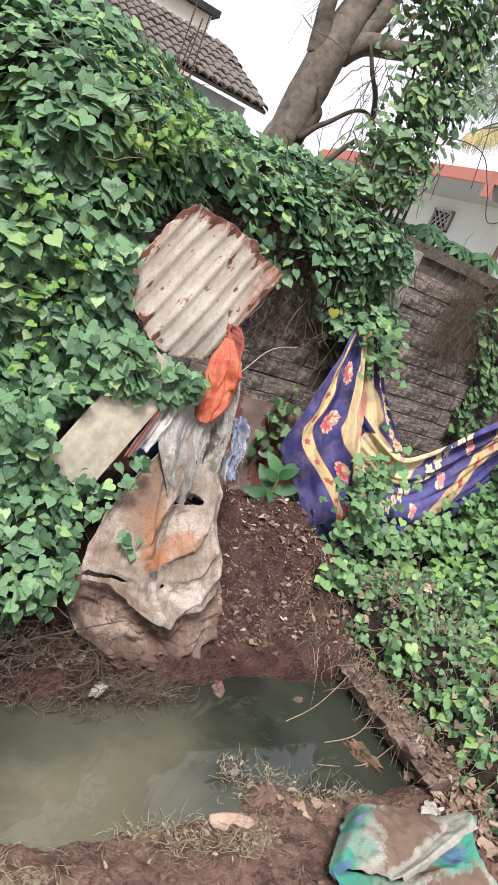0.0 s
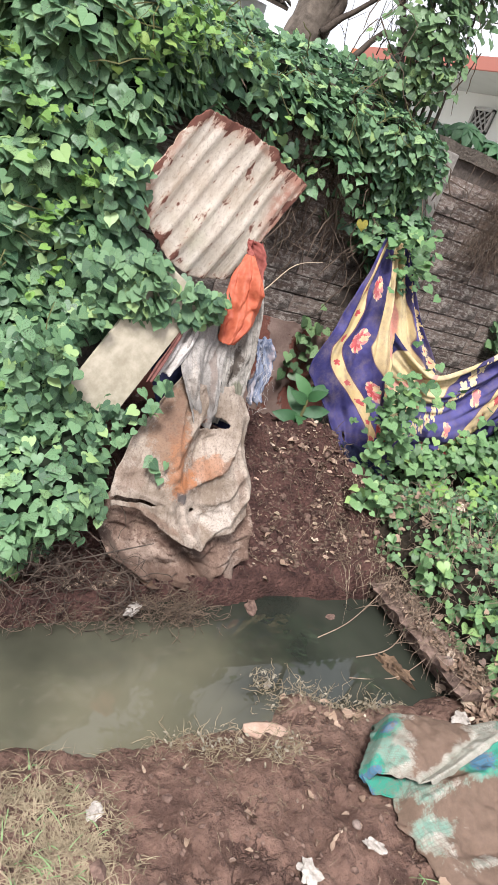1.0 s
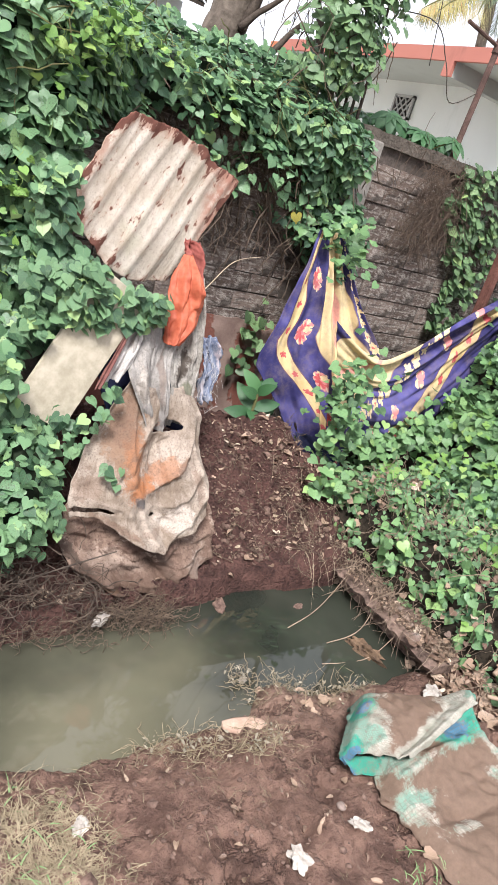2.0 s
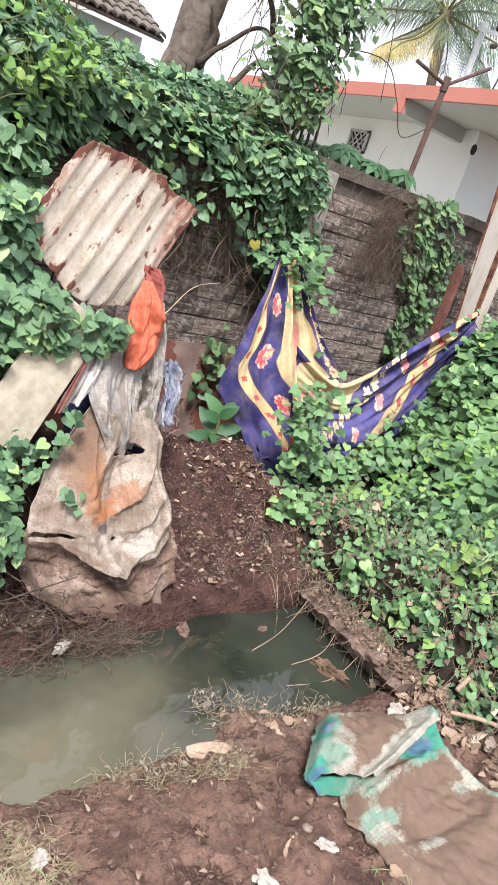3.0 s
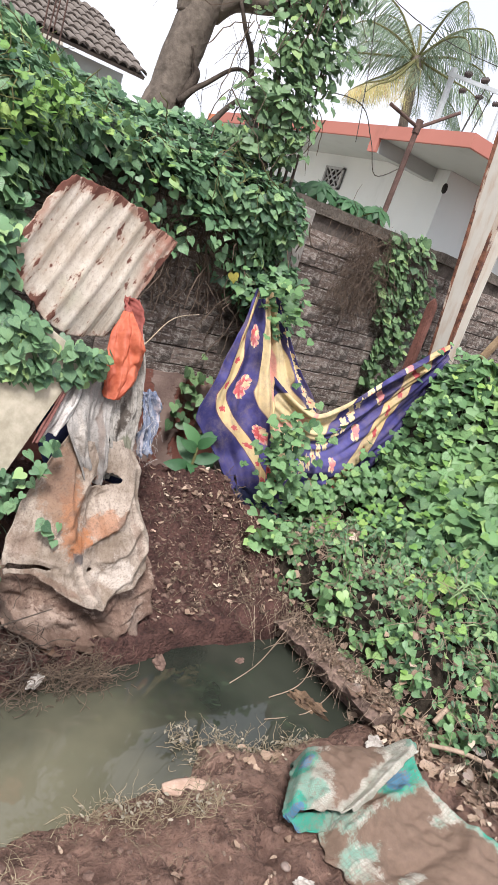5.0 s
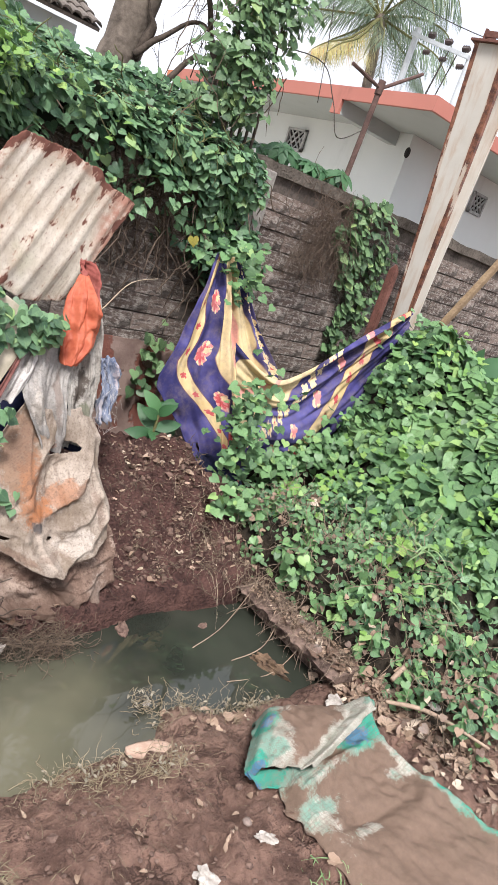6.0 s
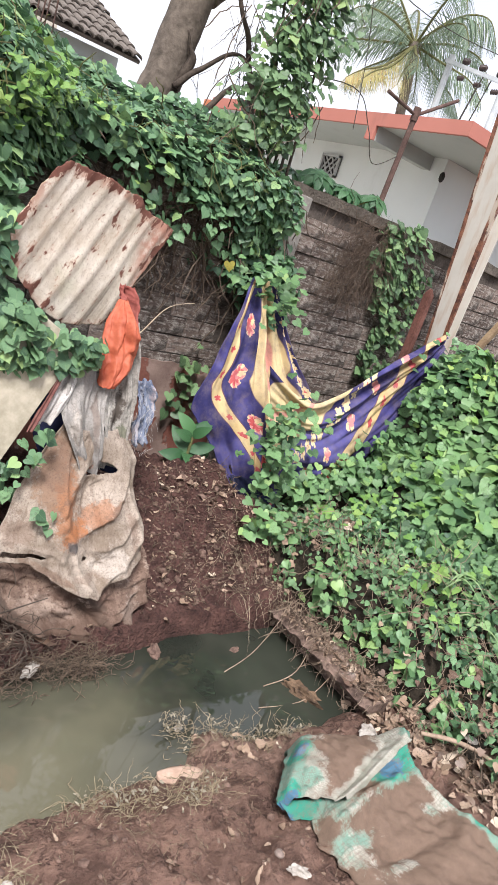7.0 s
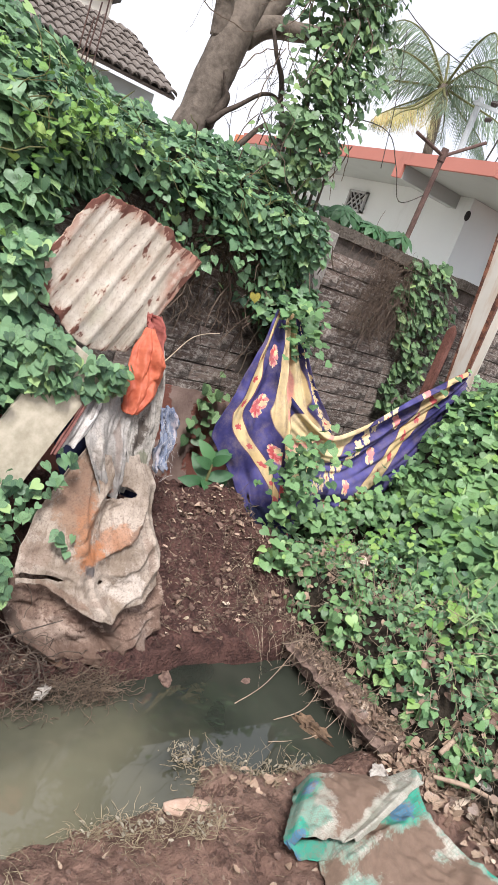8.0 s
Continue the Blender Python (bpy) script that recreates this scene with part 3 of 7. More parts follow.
def cloth(name, left, right, folds, material, parent=None, label="", nu=48, nv=60, depth=0.03, sag=0.0, holes=(), seed=0.0, thick=0.003, ragged=0.0, fold_run=0.15, crease=0.0, drape=0.0, ridges=(), cut=None, print_at=None, calm=None):
    """A hanging cloth between two side curves, with folds that run down it."""
    bm = bmesh.new()
    layer = bm.loops.layers.uv.new("UVMap")
    grid, uvs = [], {}
    for j in range(nv + 1):
        v = j / nv
        a, b = curve_at(left, v), curve_at(right, v)
        width = b - a
        nrm = np.array((width[1], -width[0], 0.0))
        nrm = nrm / (np.linalg.norm(nrm) + 1e-6)
        row = []
        for i in range(nu + 1):
            u = i / nu
            u2 = u + (0.02 * nz(v * 5, u * 3, seed + 4) if 0 < i < nu else ragged * nz(v * 22, i, seed))
            p = a + width * u2
            w = sum(amp * math.sin(2 * math.pi * (f * u + ph + fold_run * nz(v * 2.0, u * 1.5, seed + f))) for f, amp, ph in folds)
            if calm:
                w *= calm(u, v)
            w += depth * nz(u * 4.0, v * 4.0, seed) + 0.4 * depth * nz(u * 11, v * 9, seed + 7)
            if drape:
                w += drape * math.sin(2 * math.pi * (3.2 * v + 0.9 * (2 * u - 0.9) ** 2 + 0.5 * nz(u * 2, v * 2, seed + 21))) * smooth01(v * 3)
            if crease:
                w += crease * (0.5 - 2.2 * abs(nz(u * 2.6 + v * 2.2, v * 3.4 - u * 1.2, seed + 11))) + 0.4 * crease * (0.4 - 2.2 * abs(nz(u * 6 - v * 4, v * 7 + u * 2, seed + 17))) + 0.22 * crease * (0.4 - 2.2 * abs(nz(u * 13 + v * 7, v * 17 - u * 5, seed + 19)))
            for u0, v0, u1, v1, amp, wide in ridges:
                su, sv = u + 0.03 * nz(u * 5, v * 5, seed + 31), v + 0.03 * nz(u * 5, v * 5, seed + 37)
                t = max(0.0, min(1.0, ((su - u0) * (u1 - u0) + (sv - v0) * (v1 - v0)) / ((u1 - u0) ** 2 + (v1 - v0) ** 2)))
                gap = math.hypot(su - u0 - t * (u1 - u0), sv - v0 - t * (v1 - v0))
                w += amp * math.exp(-math.sqrt(gap * gap + 0.00004) / wide) * (1 - 0.6 * abs(2 * t - 1) ** 3)
            p = p + nrm * w * (0.35 + 0.65 * smooth01(v * 4)) + np.array((0, 0, -sag * math.sin(math.pi * u)))
            if j in (0, nv) and ragged:
                p[2] += ragged * 2.0 * np.linalg.norm(width) * nz(u * 25, j, seed + 3)
            vert = bm.verts.new(p)
            uvs[vert] = (print_at(u, v) if print_at else u, v)
            row.append(vert)
        grid.append(row)
    for j in range(nv):
        for i in range(nu):
            u, v = (i + 0.5) / nu, (j + 0.5) / nv
            if any(((u - hu) / ru) ** 2 + ((v - hv) / rv) ** 2 < 1 + 0.5 * nz(u * 14, v * 14, seed) + 0.2 * nz(u * 40, v * 40, seed) for hu, hv, ru, rv in holes) or (cut and cut(u, v)):
                continue
            f = bm.faces.new((grid[j][i], grid[j + 1][i], grid[j + 1][i + 1], grid[j][i + 1]))
            for loop in f.loops:
                loop[layer].uv = uvs[loop.vert]
    return part(name, bm, material, parent, label, True, thick)


# ---- leaves ----
def leaf_shape(curl=0.15, fold=0.28, ruffle=0.0):
    """A heart-shaped blade, one long: notch at the origin, tip along +y, face along +z."""
    side = ((0.07, -0.12), (0.20, -0.20), (0.36, -0.19), (0.49, -0.06), (0.52, 0.12), (0.45, 0.32), (0.30, 0.52), (0.12, 0.70))
    rib = (0.0, 0.02, 0.06, 0.14, 0.26, 0.42, 0.60, 0.74, 0.88)
    out = [(0, y, -curl * y * y) for y in rib]
    for s in (1, -1):
        for k, (x, y) in enumerate(side):
            out.append((s * x, y, fold * x - curl * y * abs(y) - 0.45 * x ** 3 + ruffle * (-1) ** k))
    faces = []
    for s in (9, 17):
        f = [t for k in range(7) for t in ((k, s + k, s + k + 1), (k, s + k + 1, k + 1))] + [(7, s + 7, 8)]
        faces += [(p, q, r) if s == 9 else (p, r, q) for p, q, r in f]
    return np.array(out), faces


def blade_shape(long_fold=0.12, points=5, width=0.22, droop=0.35):
    """A lance-shaped leaf, one long along +y."""
    out, faces = [], []
    for k in range(points + 1):
        t = k / points
        w = width * math.sin(math.pi * min(1, 0.08 + 0.92 * t)) ** 0.8 + 0.004
        out += [(0, t, -droop * t * t), (w, t, -droop * t * t + long_fold * w), (-w, t, -droop * t * t + long_fold * w)]
    for k in range(points):
        a, b = 3 * k, 3 * k + 3
        faces += [(a, a + 1, b + 1), (a, b + 1, b), (a, b + 2, a + 2), (a, b, b + 2)]
    return np.array(out), faces


SHAPES = [leaf_shape(0.10, 0.06), leaf_shape(0.22, 0.02, 0.016), leaf_shape(0.05, 0.14, -0.016), leaf_shape(0.30, -0.04, 0.008)]


def frame_of(tip, face):
    y = Vector(tip).normalized()
    z = Vector(face)
    z = (z - y * z.dot(y)).normalized()
    x = y.cross(z)
    return Matrix((x, y, z)).transposed()


def leaf_uv(me, flat):
    """Gives a leaf mesh the flat leaf's own coordinates."""
    layer = me.uv_layers.new(name="UVMap")
    index = np.empty(len(me.loops), dtype=np.int32)
    me.loops.foreach_get("vertex_index", index)
    layer.data.foreach_set("uv", np.asarray(flat, dtype=np.float32)[index].ravel())


def leaf_things(spots, parent, material, name="leaf", keep=300, shapes=SHAPES, rest_name="leaves"):
    """spots: (place, turn, size, shape number), most prominent first. The first keep become leaves of their own, the others one mesh."""
    meshes = []
    for k, (verts, faces) in enumerate(shapes):
        me = bpy.data.meshes.new(name)
        me.from_pydata([tuple(v) for v in verts], [], faces)
        leaf_uv(me, verts[:, :2] + np.array((0.5, 0.0)))
        me.polygons.foreach_set("use_smooth", [True] * len(me.polygons))
        me.materials.append(material)
        meshes.append(me)
    base = Vector(parent.location)
    for place, turn, size, k in spots[:keep]:
        ob = new(name, meshes[k % len(meshes)])
        ob.parent = parent
        ob.matrix_basis = Matrix.Translation(Vector(place) - base) @ turn.to_4x4() @ Matrix.Scale(size, 4)
    rest = spots[keep:]
    if rest:
        vs, fs, uv, n = [], [], [], 0
        for place, turn, size, k in rest:
            verts, faces = shapes[k % len(shapes)]
            vs.append(verts @ (np.array(turn).T * size) + np.array(place) - np.array(base))
            fs += [(a + n, b + n, c + n) for a, b, c in faces]
            uv.append(verts[:, :2] + np.array((0.5, 0.0)))
            n += len(verts)
        me = bpy.data.meshes.new(rest_name)
        me.from_pydata(np.concatenate(vs).tolist(), [], fs)
        leaf_uv(me, np.concatenate(uv))
        me.polygons.foreach_set("use_smooth", [True] * len(me.polygons))
        ob = mesh_part(rest_name, me, material, parent)
        tagged(ob, kind="stuff")


def leaf_spot(place, out, size, rng, hang=1.0, spread=0.55):
    """A leaf at place on a surface that faces out: its blade tilts up to the light and its tip hangs out and down."""
    out = Vector(out).normalized()
    jitter = Vector((rng.gauss(0, spread), rng.gauss(0, spread), rng.gauss(0, spread)))
    face = out * 0.66 + Vector((0, 0, 0.54 - 0.24 * smooth01((place[2] - 0.9) / 0.8))) + jitter * 0.48
    side = out.cross(Vector((0, 0, 1)))
    tip = Vector((0, 0, -0.70 * hang)) + out * 0.55 + side * rng.gauss(0, 0.80) + jitter * 0.4
    return (place, frame_of(tip, face), size, rng.randrange(4))


def stems(bm, count, start, rng, length=(0.2, 0.6), radius=0.003, down=0.8, curl=0.35, side=0.12):
    """Thin winding stems that begin at start(rng) and run on at random, mostly down."""
    for _ in range(count):
        p = Vector(start(rng))
        d = Vector((rng.gauss(0, 0.5), rng.gauss(0, side), -down + rng.gauss(0, 0.5))).normalized()
        pts, n = [p.copy()], rng.randint(4, 7) + (4 if curl > 0.5 else 0)
        step = rng.uniform(*length) / n
        for _ in range(n):
            d = (d + Vector((rng.gauss(0, curl), rng.gauss(0, side), rng.gauss(0, curl * 0.85) - 0.1 * down))).normalized()
            p = p + d * step
            pts.append(p.copy())
        r = radius * rng.uniform(0.6, 1.4)
        tube(bm, pts, [r] * (len(pts) - 1) + [r * 0.5], 4)
    return bm


def strands(verts, faces, root, rng, length, width, lean, droop=0.5, parts=4):
    """Adds one narrow, bent blade of grass to the lists."""
    a = rng.uniform(0, 2 * math.pi)
    d = Vector((math.cos(a), math.sin(a), 0))
    s = Vector((-d.y, d.x, 0)) * width
    p, rise = Vector(root), Vector((0, 0, 1)) * (1 - lean) + d * lean
    k0 = len(verts)
    for k in range(parts + 1):
        t = k / parts
        q = p + rise * length * t + Vector((0, 0, -droop * length * t * t)) + d * (0.3 * length * t * t)
        w = s * (1 - t) * 0.5 + s * 0.08
        verts += [tuple(q - w), tuple(q + w)]
    for k in range(parts):
        b = k0 + 2 * k
        faces.append((b, b + 1, b + 3, b + 2))


def mesh_of(name, verts, faces):
    me = bpy.data.meshes.new(name)
    me.from_pydata(verts, [], faces)
    return me


# ---- ground, water and banks ----
WATER_Z = -0.12


def near_edge(x):
    return 1.25 + 0.05 * nz(x * 2.1, 3.3) + 0.02 * nz(x * 9, 1.3) + 0.11 * math.exp(-((x - 1.44) / 0.10) ** 2)


def far_edge(x):
    return 1.86 + 0.05 * nz(x * 2.7, 8.1) - 0.10 * smooth01((1.15 - x) / 0.4) + 0.015 * nz(x * 11, 2.1)


def mound(x, y):
    """Height of the overgrown heap beside the channel's end."""
    d = x - (2.17 + 0.07 * max(0.0, 2.1 - y))
    first = 2.40 + 0.42 * max(0.0, y - 1.2)
    h = (0.34 - 0.16 * smooth01((y - 2.0) / 0.5)) * smooth01((d + 0.05) / 0.22) + 1.02 * smooth01((x - first) / (1.65 - 0.45 * max(0.0, y - 1.2))) * (1 - 0.42 * smooth01((x - 3.6) / 0.45))
    h += 0.50 * math.exp(-((x - 3.54) / 0.24) ** 2 - ((y - 2.38) / 0.22) ** 2)
    return h * smooth01((y - 0.45) / 0.75) * smooth01((3.6 - y) / 0.9) * smooth01((6.5 - x) / 1.5)


def ground_z(x, y):
    z = 0.02 * nz(x * 1.3, y * 1.3) + 0.022 * nz(x * 5, y * 5, 2) + 0.018 * nz(x * 13, y * 13, 5) + 0.008 * nz(x * 31, y * 31, 7)
    z += 0.030 * (0.25 - abs(nz(x * 8, y * 8, 12))) + 0.026 * (0.25 - abs(nz(x * 17, y * 17, 14))) + 0.014 * nz(x * 45, y * 45, 16) * smooth01(0.5 + 2 * nz(x * 3, y * 3, 18))
    if y < 1.2:
        z -= 0.022 * math.exp(-(nz(x * 2.4, y * 2.4, 30) / 0.035) ** 2) * smooth01(0.5 + 2.5 * nz(x * 1.7, y * 1.7, 33)) + 0.02 * abs(nz(x * 3.1, y * 1.2, 35))
    if x < 2.24 and y < 3.4:
        n, f = near_edge(x), far_edge(x)
        if y < n:
            z -= 0.13 * smooth01((y - n + 0.34) / 0.34) * 0.55
            if y > n - 0.05:
                z -= 0.05 * (y - n + 0.05) / 0.05
        elif y < f:
            z = -0.30 + 0.02 * nz(x * 4, y * 4) + 0.17 * max(1 - (y - n) / 0.06, 1 - (f - y) / 0.04, 0)
        else:
            up = smooth01((y - f - 0.09) / 0.60)
            z += -0.015 + 0.37 * up - 0.22 * smooth01((y - 2.55) / 0.7)
            z += 0.05 * nz(x * 7, y * 7, 9) * up + 0.035 * nz(x * 17, y * 17, 3) * up + 0.02 * nz(x * 36, y * 36, 4) * up
            z -= 0.16 * smooth01((1.2 - x) / 0.5) * up
            z += 0.10 * smooth01((x - 1.75) / 0.4) * smooth01((y - 1.75) / 0.2) * (1 - smooth01((y - 2.5) / 0.4))
            z -= 0.26 * smooth01((x - 2.02) / 0.18) * smooth01((y - 2.30) / 0.22)
    else:
        z += 0.06 * smooth01((x - 2.2) / 0.2) * smooth01((y - 0.9) / 0.4)
    if y > 3.4:
        z = 0.02 * nz(x * 0.5, y * 0.5)
    return z


def build_ground():
    fine_x = list(np.arange(-0.2, 0.3, 0.02)) + list(np.arange(0.3, 2.35, 0.009)) + list(np.arange(2.35, 3.0, 0.02))
    fine_y = list(np.arange(0.3, 1.3, 0.009)) + list(np.arange(1.3, 1.8, 0.02)) + list(np.arange(1.8, 2.7, 0.011)) + list(np.arange(2.7, 3.4, 0.02))
    xs = [-300, -120, -50, -20, -10, -6, -4, -3, -2.2, -1.6, -1.2, -0.9, -0.6, -0.4] + fine_x + [3.1, 3.3, 3.5, 3.7, 3.9, 4.2, 4.6, 5, 6, 8, 12, 20, 50, 120, 300]
    ys = [-300, -120, -50, -20, -10, -5, -3, -2, -1.4, -1, -0.7, -0.45, -0.25, -0.08, 0.05, 0.18] + fine_y + [3.5, 3.7, 4, 4.5, 5, 6, 8, 12, 20, 50, 120, 300]
    verts = [(x, y, ground_z(x, y)) for y in ys for x in xs]
    w = len(xs)
    faces = [(j * w + i, j * w + i + 1, (j + 1) * w + i + 1, (j + 1) * w + i) for j in range(len(ys) - 1) for i in range(w - 1)]
    me = mesh_of("ground", verts, faces)
    me.materials.append(MUD)
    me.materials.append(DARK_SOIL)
    me.materials.append(BOUNCE_GROUND)
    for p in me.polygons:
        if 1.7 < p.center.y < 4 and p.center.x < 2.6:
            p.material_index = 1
        elif p.center.y > 3.55:
            p.material_index = 2
    ob = mesh_part("ground", me, MUD, smooth=True)
    tagged(ob, "wet red-brown mud banks of a narrow ditch", "ground", kind="structure")
    bm = bmesh.new()
    bmesh.ops.create_grid(bm, x_segments=60, y_segments=10, size=1, matrix=Matrix.LocRotScale((-3.88, 1.55, WATER_Z), None, (6.12, 0.55, 1)))
    ob = part("water", bm, WATER)
    tagged(ob, "still murky grey-green ditch water", "water", kind="structure")


build_ground()


def build_ditch_end_wall():
    o = Vector((2.26, 1.55, -0.3))
    wall = thing("retaining_wall", "low mud-caked concrete edge wall overhanging the ditch end", "retaining wall", o)
    bm = bmesh.new()
    n = 140
    rows = []
    for k in range(n + 1):
        y = 1.16 + 0.80 * k / n
        x = 2.105 + 0.016 * nz(y * 5, 1.0) + 0.014 * nz(y * 23, 6.0)
        top = 0.02 - 0.05 * smooth01((y - 1.7) / 0.25) + 0.03 * nz(y * 6, 4.0) + 0.008 * nz(y * 25, 2.0)
        low = -0.025 + 0.02 * nz(y * 9, 7.0)
        rows.append([bm.verts.new(Vector(p) + Vector((0.008 * nz(y * 31, 5 * j), 0, 0.010 * nz(y * 27, 7 * j + 2) if 2 < j < 8 else 0)) - o) for j, p in enumerate(((x + 0.10, y, -0.4), (x + 0.09, y, low - 0.01), (x + 0.012, y, low), (x - 0.004, y, (low + top) / 2), (x + 0.012, y, top - 0.008), (x + 0.05, y, top + 0.02 * nz(y * 14, 8)),
                                                          (x + 0.10, y, top + 0.02 * nz(y * 11, 9)), (x + 0.15, y, top + 0.01), (x + 0.17, y, -0.4)))])
    for a, b in zip(rows, rows[1:]):
        for k in range(9):
            bm.faces.new((a[k], b[k], b[(k + 1) % 9], a[(k + 1) % 9]))
    bm.faces.new(rows[0])
    bm.faces.new(rows[-1][::-1])
    part("edge", bm, MUD_CONCRETE, wall, smooth=False)


MUD_CONCRETE = plain("mud_caked_concrete", (0.055, 0.036, 0.029), (0.24, 0.165, 0.130), 12, 0.9, bump=0.9, distance=0.012)
build_ditch_end_wall()

# ---- block wall ----
WALL_Y, WALL_TOP = 3.30, 1.915


def build_block_wall():
    wall = box_part("wall_north", (-4, WALL_Y + 0.009, -0.5), (9, WALL_Y + 0.2, WALL_TOP), MORTAR)
    tagged(wall, "weathered grey block boundary wall with dark joints", "wall", kind="structure")
    bm = bmesh.new()
    n = 120
    rows = []
    for k in range(n + 1):
        x = -4 + 13 * k / n
        e = 0.02 * nz(x * 4, 1) + 0.012 * nz(x * 13, 2)
        rows.append([bm.verts.new(p) for p in ((x, WALL_Y - 0.02 + e * 0.6, WALL_TOP - 0.02 + e * 0.5), (x, WALL_Y - 0.025 + e * 0.5, WALL_TOP + 0.05 + e), (x, WALL_Y + 0.23, WALL_TOP + 0.055 - e * 0.5), (x, WALL_Y + 0.225, WALL_TOP - 0.02))])
    for a, b in zip(rows, rows[1:]):
        for k in range(4):
            bm.faces.new((a[k], a[(k + 1) % 4], b[(k + 1) % 4], b[k]))
    part("coping", bm, COPING, wall, "rough mossy cement coping")
    box_part("column", (2.52, WALL_Y - 0.06, -0.2), (2.70, WALL_Y + 0.02, WALL_TOP - 0.01), CONCRETE, wall, "stained grey concrete column", 0.008)
    bm = bmesh.new()
    n, rows = 40, []
    for k in range(n + 1):
        x = 1.0 + 1.52 * k / n
        top = 0.74 + 0.02 * nz(x * 9, 3) + 0.012 * nz(x * 25, 5)
        rows.append([bm.verts.new((x, WALL_Y - (0.028 if s < 0.97 else 0.012), -0.2 + (top + 0.2) * s)) for s in (0, 0.3, 0.6, 0.97, 1.0)])
    for a, b in zip(rows, rows[1:]):
        for k in range(4):
            bm.faces.new((a[k], b[k], b[k + 1], a[k + 1]))
    part("plaster_band", bm, PLASTER, wall, "damp pink plaster band with red spalled patches", thick=0.01)
    # blocks
    rng = random.Random(3)
    meshes = []
    for k in range(5):
        bm = bmesh.new()
        box(bm, (-0.5, 0, -0.5), (0.5, 1, 0.5))
        bmesh.ops.subdivide_edges(bm, edges=[e for e in bm.edges if abs(e.verts[0].co.x - e.verts[1].co.x) > 0.5], cuts=1)
        for v in bm.verts:
            v.co += Vector((rng.uniform(-0.02, 0.02), rng.uniform(-0.12, 0.12) if v.co.y < 0.5 else 0, rng.uniform(-0.03, 0.03)))
        me = bpy.data.meshes.new("block")
        bm.to_mesh(me)
        bm.free()
        me.materials.append(BLOCK)
        meshes.append(me)
    course, length, joint = 0.113, 0.245, 0.009
    for row in range(-1, 17):
        z = row * course + course / 2
        if z + course / 2 > WALL_TOP:
            continue
        x = 0.9 + (row % 2) * length / 2 + rng.uniform(-0.03, 0.03)
        while x < 6.0:
            long = length * rng.uniform(0.92, 1.06)
            mid = x + long / 2
            if not (2.44 < mid < 2.74) and not (mid < 2.5 and z < 0.68):
                ob = new("block", meshes[rng.randrange(5)])
                ob.parent = wall
                ob.matrix_basis = Matrix.LocRotScale((mid, WALL_Y + rng.uniform(-0.006, 0.006), z), Euler((0, rng.uniform(-0.004, 0.004), 0)), (long - joint, 0.026, course - joint))
            x += long


# ---- house behind the wall, with its red-edged roof slab ----
def vent(parent, low, high, normal_axis):
    """A square lattice vent in a wall. normal_axis: 0 or 1, the wall's normal; it faces the lower side of that axis."""
    low, high = Vector(low), Vector(high)
    back = box_part("vent", low, high, DARK, parent, "grey lattice vent")
    t = 1 - normal_axis
    for k in range(4):
        a, b = low.copy(), high.copy()
        a[normal_axis] -= 0.03
        if k < 2:
            a[t] = low[t] if k == 0 else high[t] - 0.03
            b[t] = a[t] + 0.03
        else:
            a.z = low.z if k == 2 else high.z - 0.03
            b.z = a.z + 0.03
        box_part("vent_frame", a, b, GRILLE, back)
    w, h = high[t] - low[t], high.z - low.z
    for s in (1, -1):
        for k in range(-1, 2):
            p, q = Vector(), Vector()
            p[normal_axis] = q[normal_axis] = low[normal_axis] - 0.012
            p[t], q[t] = low[t] + w * (0.5 + k * 0.33 - 0.33 * s), low[t] + w * (0.5 + k * 0.33 + 0.33 * s)
            p[t], q[t] = min(max(p[t], low[t]), high[t]), min(max(q[t], low[t]), high[t])
            p.z, q.z = low.z + 0.02, high.z - 0.02
            part("lattice_bar", tube(bmesh.new(), [p, q], 0.011, 6), GRILLE, back)


def build_white_house():
    house = thing("white_house", "white plastered house with brick-red roof slab edge behind the wall", "house")
    box_part("wall", (6.0, 5.22, -0.2), (6.25, 8.75, 3.0), WHITE_WALL, house)
    box_part("wall", (6.25, 5.22, -0.2), (14, 5.47, 3.0), WHITE_WALL, house)
    slab = box_part("roof_slab", (5.04, 4.28, 2.985), (14, 8.75, 3.09), SOFFIT, house, "grey concrete roof slab")
    box_part("fascia", (5.0, 4.24, 2.975), (5.04, 8.75, 3.10), FASCIA, slab, "brick-red painted slab edge")
    box_part("fascia", (5.04, 4.24, 2.975), (14, 4.28, 3.10), FASCIA, slab, "brick-red painted slab edge")
    box_part("bracket_beam", (5.04, 5.42, 2.84), (6.0, 5.54, 2.985), SOFFIT, house)
    box_part("beam_end", (5.0, 5.42, 2.84), (5.037, 5.54, 2.975), FASCIA, house, "brick-red painted beam end")
    vent(house, (5.985, 6.90, 2.56), (5.998, 7.26, 2.83), 0)
    vent(house, (7.43, 5.205, 2.54), (7.73, 5.218, 2.79), 1)
    bm = bmesh.new()
    bmesh.ops.create_uvsphere(bm, u_segments=12, v_segments=8, radius=0.038, matrix=pose(5.98, 5.2, 2.79) @ Matrix.Diagonal((0.9, 0.8, 1.5, 1)))
    part("wall_lamp", bm, DARK, house, "small dark wall lamp", True)


